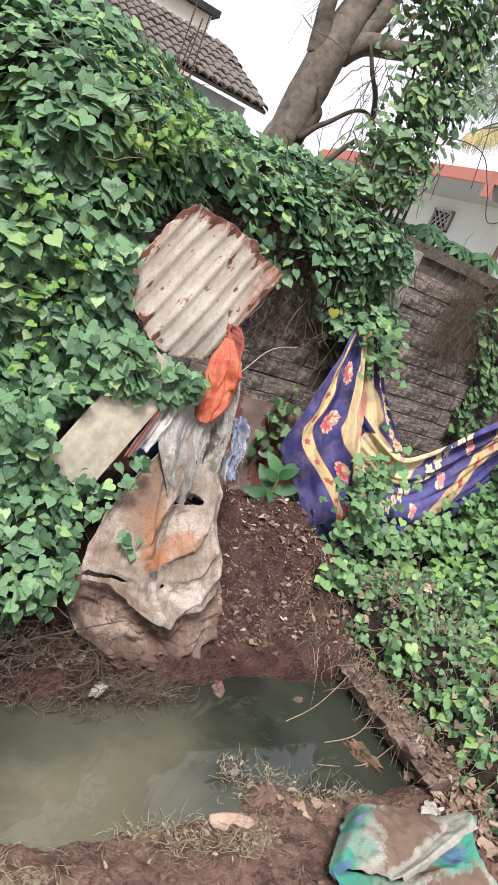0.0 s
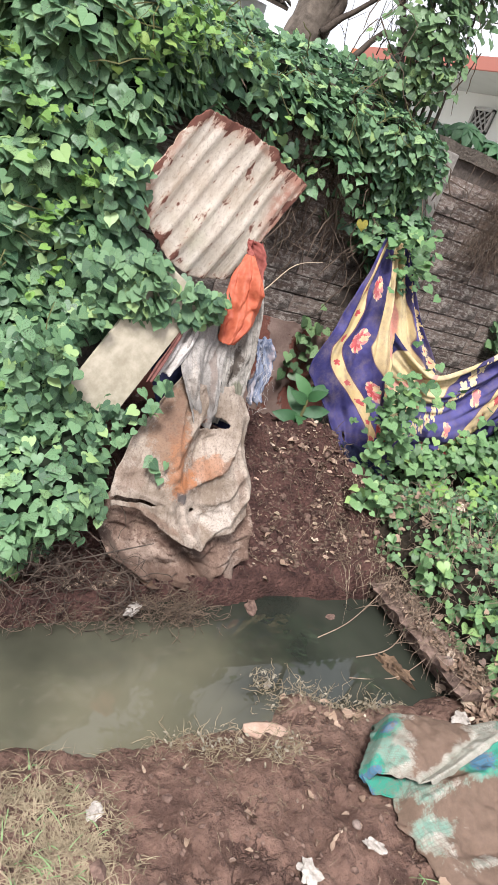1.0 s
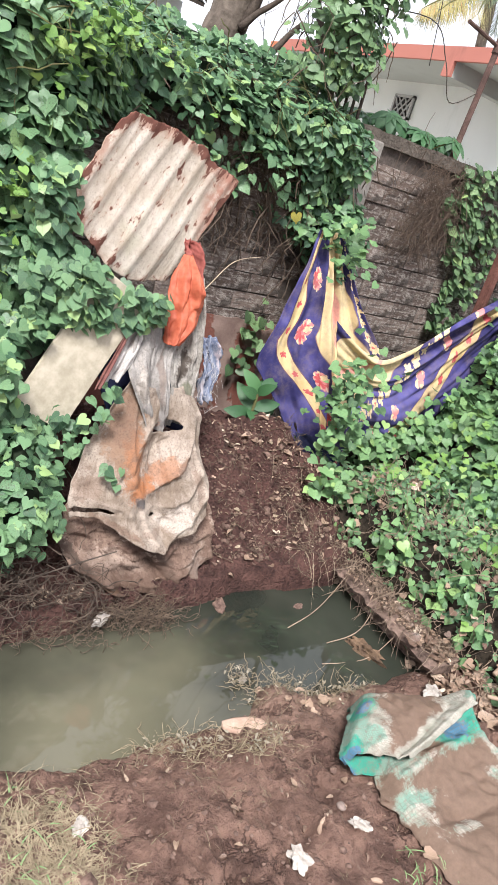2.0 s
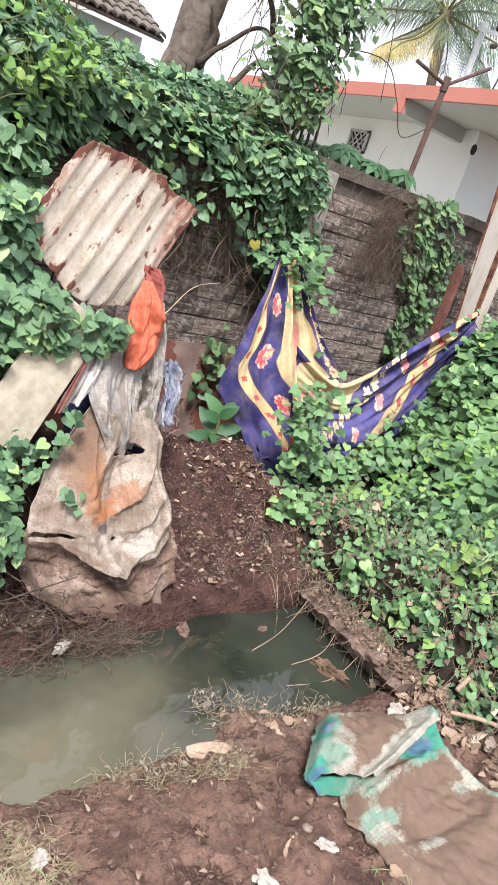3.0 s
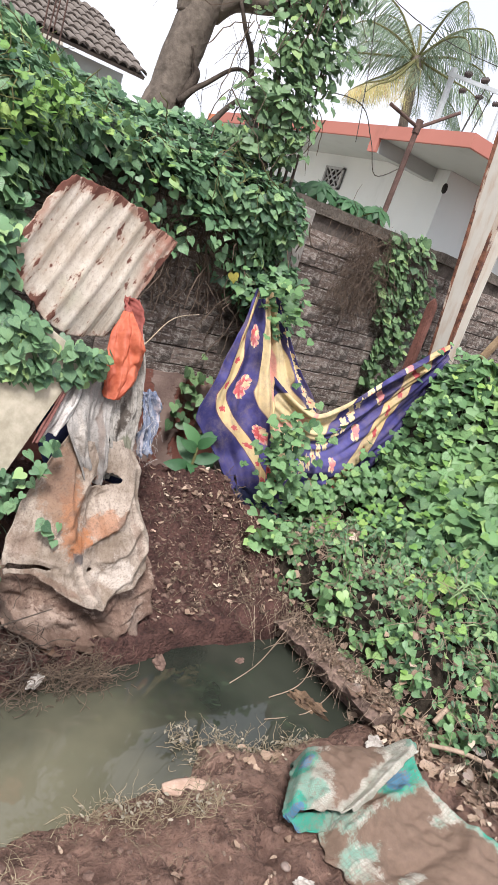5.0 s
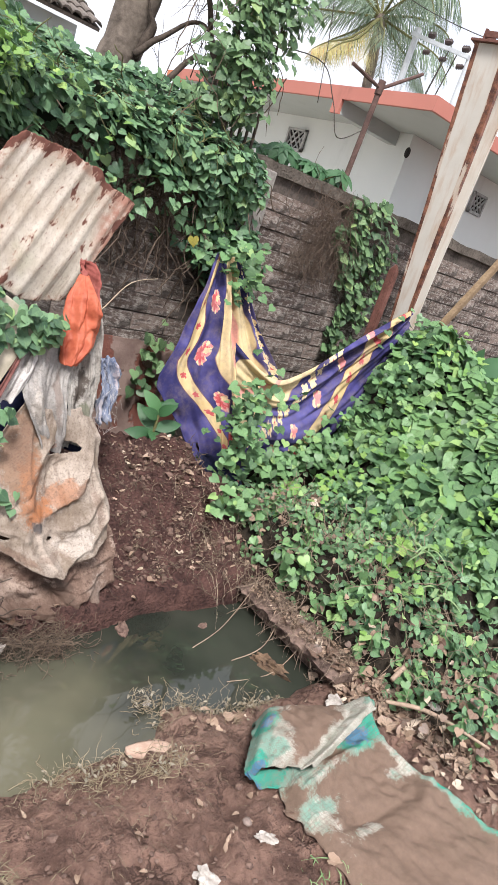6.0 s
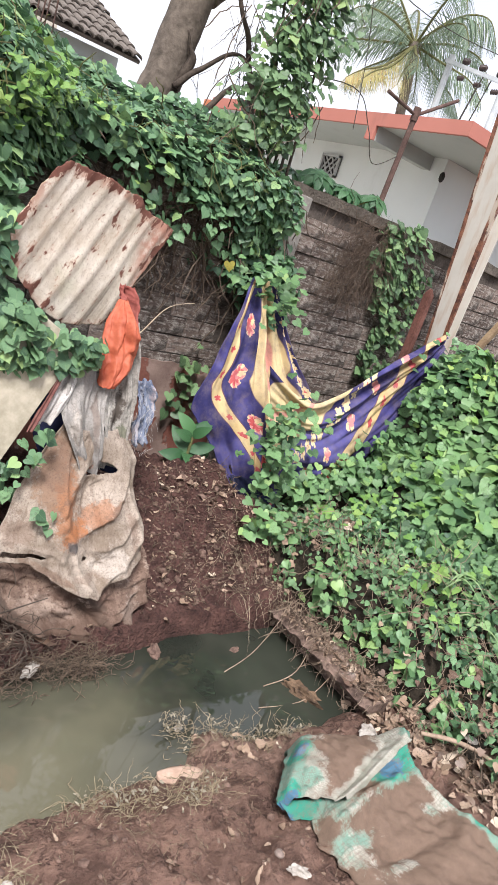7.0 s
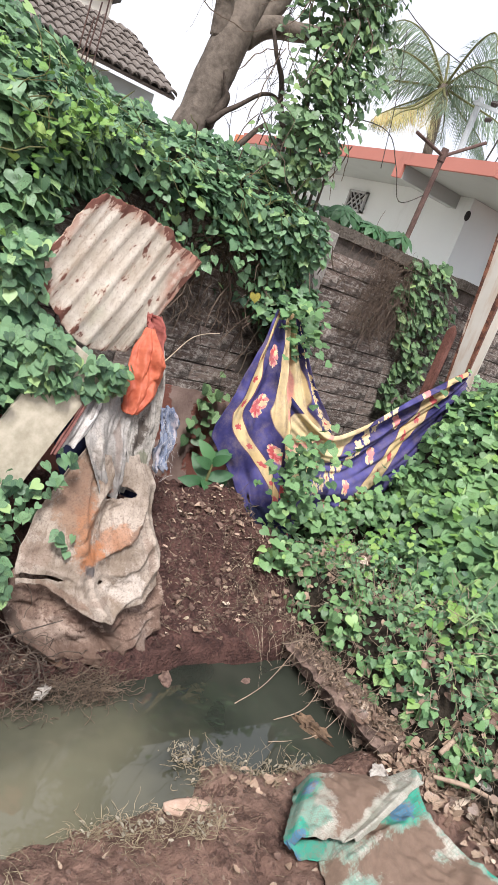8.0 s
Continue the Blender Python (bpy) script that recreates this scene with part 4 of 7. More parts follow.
def build_tiled_house():
    house = thing("tiled_house", "old house with dark weathered tile roof and pale wall", "house")
    box_part("wall", (-6, 6.75, -0.2), (2.75, 7.0, 2.70), PALE_WALL, house, "pale blue-white plastered wall")
    roof = part("roof", box(bmesh.new(), (-6, -0.02, -0.05), (2.82, 1.75, -0.02)), TILE, house)
    pitch = math.atan2(0.65, 1.6)
    roof.matrix_basis = Matrix.Translation((0, 6.42, 2.73)) @ Matrix.Rotation(pitch, 4, "X")
    bm = bmesh.new()
    nseg, rows = 6, []
    for j, (y, r) in enumerate(((0, 0.043), (0.25, 0.036))):
        rows.append([bm.verts.new((r * math.cos(math.pi * k / nseg) * 1.15, y, r * math.sin(math.pi * k / nseg) + (0.012 if j == 0 else 0))) for k in range(nseg + 1)])
        rows.append([bm.verts.new((0.8 * v.co.x, y, 0.72 * v.co.z)) for v in rows[-1]])
    for k in range(nseg):
        bm.faces.new((rows[0][k], rows[0][k + 1], rows[2][k + 1], rows[2][k]))
        bm.faces.new((rows[1][k], rows[0][k], rows[0][k + 1], rows[1][k + 1])[::-1])
    me = bpy.data.meshes.new("roof_tile")
    bm.to_mesh(me)
    bm.free()
    me.materials.append(TILE)
    rng = random.Random(5)
    for i in range(37):
        for j in range(8):
            ob = new("roof_tile", me)
            ob.parent = roof
            ob.matrix_basis = Matrix.LocRotScale((2.77 - i * 0.096, -0.05 + j * 0.215, -0.02 + rng.uniform(0, 0.012)), Euler((rng.uniform(-0.02, 0.02), rng.uniform(-0.08, 0.08), rng.uniform(-0.03, 0.03))), None)
    box_part("roof_wall", (1.0, 8.3, 2.9), (2.62, 8.6, 3.63), CREAM_WALL, house, "cream upper wall behind the roof")
    box_part("roof_beam", (0.9, 8.2, 3.63), (2.68, 8.7, 3.70), DARK, house, "dark lintel on the upper wall")
    rods = thing("rebar", "bare rusted reinforcing rods standing up", "rebar", (1.78, 5.8, 2.3))
    for x, z, lean in ((1.66, 3.08, 0.01), (1.73, 2.98, 0.02), (1.80, 3.02, 0.0), (1.69, 2.86, 0.03)):
        part("rod", tube(bmesh.new(), [(x - 1.78, 0, -2.3), (x - 1.78, 0, 0), (x - 1.78 + lean, 0, z - 2.3)], 0.006, 6), REBAR, rods)


def build_clay_roof():
    shed = thing("clay_roof_shed", "far shed with an orange clay roof edge", "shed")
    box_part("wall", (5.42, 9.0, -0.2), (5.9, 9.2, 3.05), WHITE_WALL, shed)
    bm = box(bmesh.new(), (5.35, 8.85, 3.06), (5.95, 9.6, 3.17), 0.01)
    part("roof", bm, ORANGE_TILE, shed, "orange clay roof edge")


# ---- tree with dead twigs ----
def build_tree():
    tree = thing("tree", "leaning grey-barked tree with bare dead twigs behind the wall", "tree", (1.85, 4.2, 0))
    o = Vector((1.85, 4.2, 0))

    def limb(name, pts, radii, parent, mat=BARK, sides=18, knots=0.06, steps=18):
        return part(name, tube(bmesh.new(), [Vector(p) - o for p in pts], radii, sides, knots, steps), mat, parent, smooth=True)

    limb("trunk", [(1.80, 4.2, -0.1), (1.90, 4.2, 1.2), (1.98, 4.2, 2.1), (2.02, 4.2, 2.31), (2.06, 4.2, 2.62), (2.105, 4.2, 2.88), (2.17, 4.22, 3.10), (2.26, 4.25, 3.45)], [0.155, 0.14, 0.130, 0.124, 0.122, 0.120, 0.098, 0.088], tree, steps=34)
    limb("limb", [(2.02, 4.2, 2.78), (1.975, 4.18, 2.92), (1.94, 4.15, 3.06), (1.92, 4.1, 3.5)], [0.075, 0.060, 0.050, 0.045], tree)
    limb("limb", [(2.16, 4.2, 2.86), (2.30, 4.18, 2.97), (2.50, 4.12, 3.02), (2.70, 4.0, 3.12), (2.9, 3.8, 3.5)], [0.10, 0.075, 0.058, 0.052, 0.045], tree)
    limb("limb", [(2.20, 4.22, 2.95), (2.33, 4.2, 3.12), (2.42, 4.2, 3.5)], [0.085, 0.065, 0.055], tree)
    hanging = limb("branch", [(2.30, 4.1, 2.95), (2.34, 4.02, 2.80), (2.42, 4.0, 2.68), (2.47, 4.0, 2.55), (2.53, 3.95, 2.38), (2.54, 3.9, 2.15), (2.50, 3.9, 1.95)], [0.012, 0.014, 0.016, 0.020, 0.028, 0.034, 0.036], tree, TWIG, 8, 0.4)
    arc = limb("branch", [(2.03, 4.05, 2.26), (2.10, 4.02, 2.36), (2.16, 4.0, 2.42), (2.30, 4.0, 2.55), (2.40, 4.0, 2.585), (2.46, 4.0, 2.56)], [0.026, 0.020, 0.016, 0.013, 0.011, 0.007], tree, TWIG, 7, 0.3)
    limb("branch", [(2.14, 3.95, 2.10), (2.207, 3.9, 2.205), (2.28, 3.9, 2.31), (2.349, 3.9, 2.396)], [0.022, 0.020, 0.016, 0.013], tree, TWIG, 7, 0.3)
    knob = limb("branch", [(2.06, 4.1, 2.25), (2.085, 4.06, 2.37), (2.105, 4.05, 2.45), (2.07, 4.05, 2.50), (2.03, 4.05, 2.58)], [0.034, 0.030, 0.024, 0.010, 0.006], tree, TWIG, 8, 0.5)
    rng = random.Random(11)

    def spray(parent, root, heading, long, thick, forks):
        """A dead twig that winds along its heading and forks into finer ones."""
        d, p, pts = Vector(heading).normalized(), Vector(root), [Vector(root)]
        for _ in range(5):
            d = (d + Vector((rng.gauss(0, 0.22), rng.gauss(0, 0.12), rng.gauss(0, 0.22)))).normalized()
            p = p + d * long / 5
            pts.append(p.copy())
        bm = tube(bmesh.new(), [q - o for q in pts], [thick, thick * 0.8, thick * 0.65, thick * 0.5, thick * 0.4, thick * 0.2], 5)
        for _ in range(forks):
            q = pts[rng.randint(1, 4)]
            e = (d + Vector((rng.gauss(0, 0.8), rng.gauss(0, 0.3), rng.gauss(0, 0.8)))).normalized()
            step, fine = long * rng.uniform(0.10, 0.2), [q.copy()]
            for _ in range(3):
                e = (e + Vector((rng.gauss(0, 0.2), 0, rng.gauss(0, 0.2)))).normalized()
                fine.append(fine[-1] + e * step)
            tube(bm, [f - o for f in fine], [thick * 0.45, thick * 0.4, thick * 0.3, thick * 0.15], 4)
        part("twig", bm, TWIG, parent, smooth=True)

    for k in range(8):
        spray(tree, (rng.uniform(2.20, 2.50), rng.uniform(3.9, 4.05), rng.uniform(2.15, 2.4)), (rng.gauss(0.25, 0.35), 0, rng.uniform(0.5, 1.0)), rng.uniform(0.35, 0.6), 0.0036, 3)
    for k in range(5):
        spray(tree, (rng.uniform(2.34, 2.55), rng.uniform(4.0, 4.1), rng.uniform(2.75, 2.95)), (rng.gauss(-0.1, 0.4), 0, -1), rng.uniform(0.25, 0.5), 0.0036, 4)
    for k in range(6):
        spray(tree, (rng.uniform(2.3, 2.7), 4.3, rng.uniform(2.95, 3.1)), (rng.gauss(0.3, 0.5), 0, 1), rng.uniform(0.25, 0.5), 0.004, 3)
    for k in range(16):
        spray(tree, (1.92, 4.2, rng.uniform(2.98, 3.25)), (-rng.uniform(0.3, 1.0), 0, -rng.uniform(0.1, 0.8)), rng.uniform(0.16, 0.34), 0.0022, 0)


# ---- coconut palm, power poles and cables ----
def build_palm():
    at = Vector((9.0, 9.35, 0))
    palm = thing("coconut_palm", "tall coconut palm with green fronds and one yellowed frond", "palm tree", at)
    part("trunk", tube(bmesh.new(), [(0.55, -0.2, 0), (0.40, -0.1, 2), (0.1, 0, 4.2), (-0.15, 0, 5.4)], [0.14, 0.11, 0.09, 0.09], 12, 0.1, 24), BARK, palm, smooth=True)
    rng = random.Random(21)
    crown = Vector((-0.15, 0, 5.35))
    for k in range(21):
        a = 2 * math.pi * k / 21 + rng.uniform(-0.15, 0.15)
        rise = (0.9, 0.35, -0.25)[k % 3] + rng.uniform(-0.15, 0.15)
        dry = k in (11, 12, 13)
        if dry:
            rise = -0.75
        reach = rng.uniform(1.25, 1.7)
        out = Vector((math.cos(a), math.sin(a), 0))
        pts = [crown, crown + out * reach * 0.4 + Vector((0, 0, rise * 0.7)), crown + out * reach * 0.78 + Vector((0, 0, rise * 0.95 - 0.10)), crown + out * reach + Vector((0, 0, rise * 0.85 - 0.40))]
        mat = LEAF_DRY_PALM if dry else LEAF_PALM
        frond = part("frond", tube(bmesh.new(), pts, [0.028, 0.02, 0.012, 0.005], 6, 0, 14), STEM, palm, "yellowed frond" if dry else "")
        vs, fs = [], []
        for j in range(7, 72):
            t = j / 72
            p = Vector(curve_at(pts, t))
            along = (Vector(curve_at(pts, min(1, t + 0.03))) - p).normalized()
            side = along.cross(Vector((0, 0, 1))).normalized()
            for s in (1, -1):
                long = 0.50 * math.sin(math.pi * (0.12 + 0.8 * t)) * rng.uniform(0.8, 1.1)
                d = (side * s * 0.62 + along * 0.5 + Vector((0, 0, -0.45 - 0.75 * rng.random()))).normalized()
                w = along * 0.009
                n = len(vs)
                mid = p + d * long * 0.55
                end = p + d * long + Vector((0, 0, -0.22 * long))
                vs += [tuple(p - w * 0.5), tuple(p + w * 0.5), tuple(mid + w), tuple(mid - w), tuple(end)]
                fs += [(n, n + 1, n + 2, n + 3), (n + 3, n + 2, n + 4)]
        ob = mesh_part("leaflet_fringe", mesh_of("leaflet_fringe", vs, fs), mat, frond)
        tagged(ob, kind="stuff")


def build_power_pole():
    at = Vector((9.0, 7.9, 0))
    pole = thing("power_pole", "twin grey power poles with crossarm and brown insulators", "power pole", at)
    for dy in (-0.58, 0.66):
        part("post", tube(bmesh.new(), [(0, dy, 0), (0, dy, 4.86 if dy < 0 else 5.25)], 0.055, 10), POLE_GREY, pole)
    arm = part("crossarm", box(bmesh.new(), (-0.035, -0.62, -0.028), (0.035, 0.72, 0.028)), POLE_GREY, pole)
    arm.matrix_basis = Matrix.Translation((-0.06, 0, 4.98)) @ Matrix.Rotation(0.24, 4, "X")
    for y in (-0.5, -0.12, 0.26):
        for dz, s in ((0.09, 1), (-0.16, 0.8)):
            bm = bmesh.new()
            for k in range(3):
                bmesh.ops.create_cone(bm, cap_ends=True, segments=12, radius1=0.052 * s, radius2=0.022 * s, depth=0.034, matrix=pose(-0.06, y + (k - 1) * 0.042, 4.98 + y * 0.24 + dz, 90, 0, 0))
            part("insulator", bm, PORCELAIN, pole)
    for x, y in ((0, -0.3), (0.1, 0.0), (-0.1, -0.2)):
        part("drop_wire", tube(bmesh.new(), [(x, y, 4.9), (x + 0.05, y + 0.25, 3.9), (x, y + 0.45, 3.1)], 0.010, 5), CABLE, pole)


def build_cables():
    for pts, r, label in (
        ([(2.3, 3.9, 3.75), (3.2, 3.7, 3.30), (4.6, 3.6, 3.40), (6.5, 3.5, 3.9)], 0.003, "bare branch-like black cable crossing the yard"),
        ([(2.5, 3.8, 2.55), (3.1, 3.7, 2.68), (3.30, 3.65, 2.50), (3.42, 3.62, 2.30), (3.62, 3.6, 2.42)], 0.0034, "slack black cable looped to the iron post"),
        ([(3.0, 3.7, 3.25), (3.12, 3.7, 2.9), (3.22, 3.7, 2.45)], 0.003, "thin black cable hanging down"),
    ):
        tagged(part("cable", tube(bmesh.new(), pts, r, 6, 0, 24), CABLE), label, "cable")


# ---- iron post with two arms, steel girder, rusted post and bars ----
def build_steel():
    post = thing("fence_post", "rusted iron pipe post with two angled arms", "post", (3.58, 3.6, 0))
    part("pipe", tube(bmesh.new(), [(0, 0, 0), (0.0, 0, 1.4), (0.06, 0, 2.72)], 0.020, 12), RUST_PIPE, post)
    part("arm", tube(bmesh.new(), [(0.06, 0, 2.70), (-0.26, 0, 2.74)], 0.013, 8), RUST_PIPE, post)
    part("arm", tube(bmesh.new(), [(0.06, 0, 2.70), (0.42, 0, 2.93)], 0.013, 8), RUST_PIPE, post)
    part("collar", tube(bmesh.new(), [(0.055, 0, 2.66), (0.06, 0, 2.75)], 0.027, 10), RUST_PIPE, post)
    girder = thing("steel_girder", "white painted steel beam with rust-streaked flanges leaning slightly", "girder", (3.86, 2.82, 0))
    bm = bmesh.new()
    lay = bm.verts.layers.float.new("edge")
    d, e = Vector((0.98, 0.19, 0)), Vector((0.19, -0.98, 0))
    prof = [(0, -0.11), (0, -0.086), (0, -0.078), (0, 0.066), (0, 0.074), (0, 0.11), (0.035, 0.11), (0.04, 0.012), (0.19, 0.012), (0.20, 0.11), (0.22, 0.11), (0.22, -0.11), (0.20, -0.11), (0.19, -0.012), (0.035, -0.012), (0.03, -0.11)]
    GIRDER_LEAN = -0.14
    rings = []
    for k in range(33):
        z = 3.0 * k / 32
        taper = 0.60 + 0.48 * smooth01((z - 1.0) / 2.0)
        ring = []
        for a, b in prof:
            v = bm.verts.new(d * a * taper + e * ((b + 0.11) * taper - 0.11) + Vector((GIRDER_LEAN * (z - 1.3), 0, z)))
            v[lay] = 1.0 if (b < -0.08 or b > 0.07) and a < 0.1 else 0.0
            ring.append(v)
        rings.append(ring)
    bm.faces.new(rings[-1])
    for r0, r1 in zip(rings, rings[1:]):
        for k in range(len(prof)):
            bm.faces.new((r0[k], r0[(k + 1) % len(prof)], r1[(k + 1) % len(prof)], r1[k]))
    part("beam", bm, PAINTED_STEEL, girder)
    plate = box(bmesh.new(), (-0.03, -0.16, 3.0), (0.27, 0.13, 3.015), 0.002)
    box(plate, (0.0, -0.12, 3.015), (0.24, -0.105, 3.08), 0.002)
    box(plate, (0.0, 0.06, 3.015), (0.24, 0.075, 3.08), 0.002)
    box(plate, (0.0, -0.105, 3.035), (0.012, 0.06, 3.07), 0.002)
    bmesh.ops.rotate(plate, verts=plate.verts, cent=(0, 0, 0), matrix=Matrix.Rotation(math.atan2(0.19, 0.98), 3, "Z"))
    bmesh.ops.translate(plate, verts=plate.verts, vec=(GIRDER_LEAN * 1.7, 0, 0))
    part("cleat", plate, RUST, girder, "rusted cleat plate")
    stub = thing("rusted_post", "short dark-red rusted steel post with a torn top", "post", (3.56, 2.82, 0))
    bm = bmesh.new()
    ring0 = [(-0.026, -0.028), (0.026, -0.028), (0.026, 0.028), (-0.026, 0.028)]
    low = [bm.verts.new((x, y, 0)) for x, y in ring0]
    high = [bm.verts.new((x - 0.01, y, 1.62 + 0.03 * (-1) ** k)) for k, (x, y) in enumerate(ring0)]
    for k in range(4):
        bm.faces.new((low[k], low[(k + 1) % 4], high[(k + 1) % 4], high[k]))
    bm.faces.new(high)
    bm.faces.new(low[::-1])
    bmesh.ops.bevel(bm, geom=list(bm.edges), offset=0.006, segments=2, affect="EDGES")
    part("stub", bm, RUST, stub)
    brace = part("brace_bar", box(bmesh.new(), (-0.025, -0.02, 0), (0.025, 0.02, 1.5), 0.004), BROWN_STEEL)
    brace.matrix_basis = look((4.1, 2.9, 0.84), (4.9, 2.9, 2.0)) @ pose(0, 0, -1.5)
    tagged(brace, "slanting tan rusted steel bar in the vines", "bar")
    rail = part("rail_bar", box(bmesh.new(), (4.3, 2.86, 0.90), (7.0, 2.92, 0.97), 0.005), BROWN_STEEL)
    tagged(rail, "level rusted steel rail behind the vine heap", "rail")


build_block_wall()
build_white_house()
build_tiled_house()
build_clay_roof()
build_tree()
build_palm()
build_power_pole()
build_cables()
build_steel()

# ---- vines over the wall and the left bank ----
def vine_y(x, z):
    """Front of the growth over the wall, at x along it and height z."""
    front = 2.46 - 0.66 * smooth01((0.95 - z) / 0.75)
    y = front + (3.08 - front) * smooth01((x - 0.86 + 0.22 * smooth01((z - 1.42) / 0.2)) / 0.6)
    y += (0.20 - 0.08 * smooth01((z - 1.4) / 0.3)) * nz(x * 2.6, z * 2.4, 4) + 0.08 * nz(x * 6, z * 6, 9)
    y += (0.20 + 0.42 * smooth01((1.50 - z) / 0.25)) * smooth01((0.30 - x) / 0.20) * smooth01((z - 0.74) / 0.12)
    return y + 0.55 * smooth01((z - 1.86) / 0.32)


VINE_REGION = [(-0.9, -0.02), (0.56, 0.0), (0.66, 0.13), (0.74, 0.34), (0.74, 0.46), (0.64, 0.56), (0.58, 0.62), (0.58, 0.74), (0.66, 0.84), (0.80, 0.86), (0.86, 0.95),
               (0.86, 1.05), (0.80, 1.12), (0.77, 1.25), (0.77, 1.42), (0.86, 1.60), (1.00, 1.64), (1.20, 1.56), (1.45, 1.56), (1.77, 1.43), (2.20, 1.32),
               (2.42, 1.16), (2.62, 1.13), (2.76, 1.26), (2.58, 1.55), (2.50, 1.82), (2.45, 2.25), (2.05, 2.16), (1.40, 2.16), (0.84, 2.20), (0.28, 2.18), (-0.9, 2.2)]


def grow(region, surface, count, size, rng, depth=0.14, thin=None):
    """Leaf spots over a region of a surface(x, z), the outermost first."""
    xs, zs = [p[0] for p in region], [p[1] for p in region]
    spots = []
    while len(spots) < count:
        x, z = rng.uniform(min(xs), max(xs)), rng.uniform(min(zs), max(zs))
        ex, ez = x + 0.05 * nz(x * 9, z * 9, 1), z + 0.05 * nz(x * 9, z * 9, 2)
        if not inside(region, ex, ez) or (thin and rng.random() > thin(x, z)):
            continue
        e = 0.03
        y = surface(x, z)
        out = Vector((surface(x + e, z) - y, -e, surface(x, z + e) - y))
        back = rng.random() ** 1.6 * depth
        s = size(x, z) * rng.uniform(0.65, 1.2)
        spots.append((back, leaf_spot((x, y + back, z), out, s, rng)))
    spots.sort(key=lambda q: q[0] - 2.0 * q[1][2])
    return [q[1] for q in spots]


def build_wall_vines():
    vine = thing("wall_vine", "dense heart-leaved creeper draped over the block wall", "vine", (0.6, 2.6, 0))
    base = Vector((0.6, 2.6, 0))
    rng = random.Random(31)

    def thin(x, z):
        if x < 1.2:
            return 1.0
        low = 1.66 - 0.22 * (x - 1.45)
        return 0.16 + 0.84 * smooth01((z - low) / 0.32) if x < 2.2 else 0.9

    spots = grow(VINE_REGION, vine_y, 15500, lambda x, z: 0.060 - 0.006 * smooth01((x - 0.8) / 1.0) - 0.016 * smooth01((0.85 - z) / 0.2), rng, 0.22, thin)
    front = grow([(0.56, 0.88), (0.60, 1.12), (0.78, 1.16), (0.94, 1.07), (1.06, 1.08), (1.14, 1.07), (1.10, 0.96), (1.03, 0.92), (0.90, 0.94), (0.72, 0.88)],
                 lambda x, z: 2.19 + 0.10 * (x - 0.7) + 0.05 * nz(x * 7, z * 7), 330, lambda x, z: 0.047, rng, 0.08)
    low = grow([(0.36, 0.30), (0.36, 0.86), (0.56, 0.84), (0.60, 0.72), (0.63, 0.60), (0.80, 0.60), (0.94, 0.80), (0.97, 0.72), (0.88, 0.52), (0.80, 0.34), (0.74, 0.26)],
               lambda x, z: 2.09 - 0.2 * max(0.0, 0.6 - x) + 0.06 * nz(x * 8, z * 8), 560, lambda x, z: 0.044, rng, 0.14, lambda x, z: 1.0 if x < 0.82 else 0.3)
    rim = grow([(0.58, 1.00), (0.60, 1.44), (0.76, 1.44), (0.745, 1.28), (0.80, 1.18), (0.90, 1.08), (1.04, 1.03), (1.00, 0.96), (0.80, 0.96)], lambda x, z: 2.35 + 0.10 * (x - 0.7) + 0.05 * nz(x * 8, z * 8), 300, lambda x, z: 0.050, rng, 0.12)
    rim += grow([(0.50, 0.60), (0.50, 0.92), (0.72, 0.95), (0.76, 0.88), (0.68, 0.80), (0.62, 0.70), (0.60, 0.60)], lambda x, z: 2.27 + 0.05 * nz(x * 8, z * 8), 170, lambda x, z: 0.046, rng, 0.12)
    hang = grow([(0.90, 0.36), (0.92, 0.48), (1.0, 0.46), (0.99, 0.36)], lambda x, z: 1.99, 6, lambda x, z: 0.05, rng, 0.02)
    spots = front + low + hang + rim + spots
    leaf_things(spots, vine, LEAF_DEEP, keep=400)
    # younger, yellower shoots standing out at the top and in the gaps
    young = []
    shoots = bmesh.new()
    for cx, cz, n in ((0.25, 1.62, 14), (0.34, 1.45, 18), (0.73, 1.80, 34), (0.82, 1.84, 40), (0.64, 1.74, 22), (0.62, 1.95, 14), (0.96, 1.90, 22), (0.46, 1.16, 22), (0.49, 0.92, 16), (0.54, 1.34, 16),
                      (0.9, 2.06, 14), (1.22, 1.92, 16), (1.5, 1.75, 10), (0.5, 2.0, 16), (0.02, 1.60, 12), (0.3, 0.6, 10), (0.12, 0.55, 8)):
        for k in range(n):
            x, z = cx + rng.gauss(0, 0.05), cz + rng.gauss(0, 0.05)
            p = Vector((x, vine_y(x, z) - rng.uniform(0.03, 0.10), z))
            young.append(leaf_spot(p, (rng.gauss(-0.1, 0.4), -1, 0.4), rng.uniform(0.014, 0.042), rng, 0.5, 0.9))
            if k % 3 == 0:
                stems(shoots, 1, lambda r: p - base, rng, (0.05, 0.11), 0.0011, -0.2, 0.75, 0.3)
    ob = part("shoot_tangle", shoots, SHOOT, vine, "curling yellow-green shoots")
    tagged(ob, kind="stuff")
    leaf_things(young, vine, LEAF_YOUNG, "young_leaf", 160, rest_name="young_leaves")
    # near-black sheet behind the leaves, their inner shade put into its colour
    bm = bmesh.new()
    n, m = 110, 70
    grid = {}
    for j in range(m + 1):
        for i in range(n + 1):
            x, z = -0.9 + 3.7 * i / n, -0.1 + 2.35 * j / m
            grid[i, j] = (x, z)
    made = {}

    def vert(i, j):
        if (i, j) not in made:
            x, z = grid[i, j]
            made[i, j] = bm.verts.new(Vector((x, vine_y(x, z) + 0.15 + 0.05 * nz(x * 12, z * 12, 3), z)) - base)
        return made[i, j]

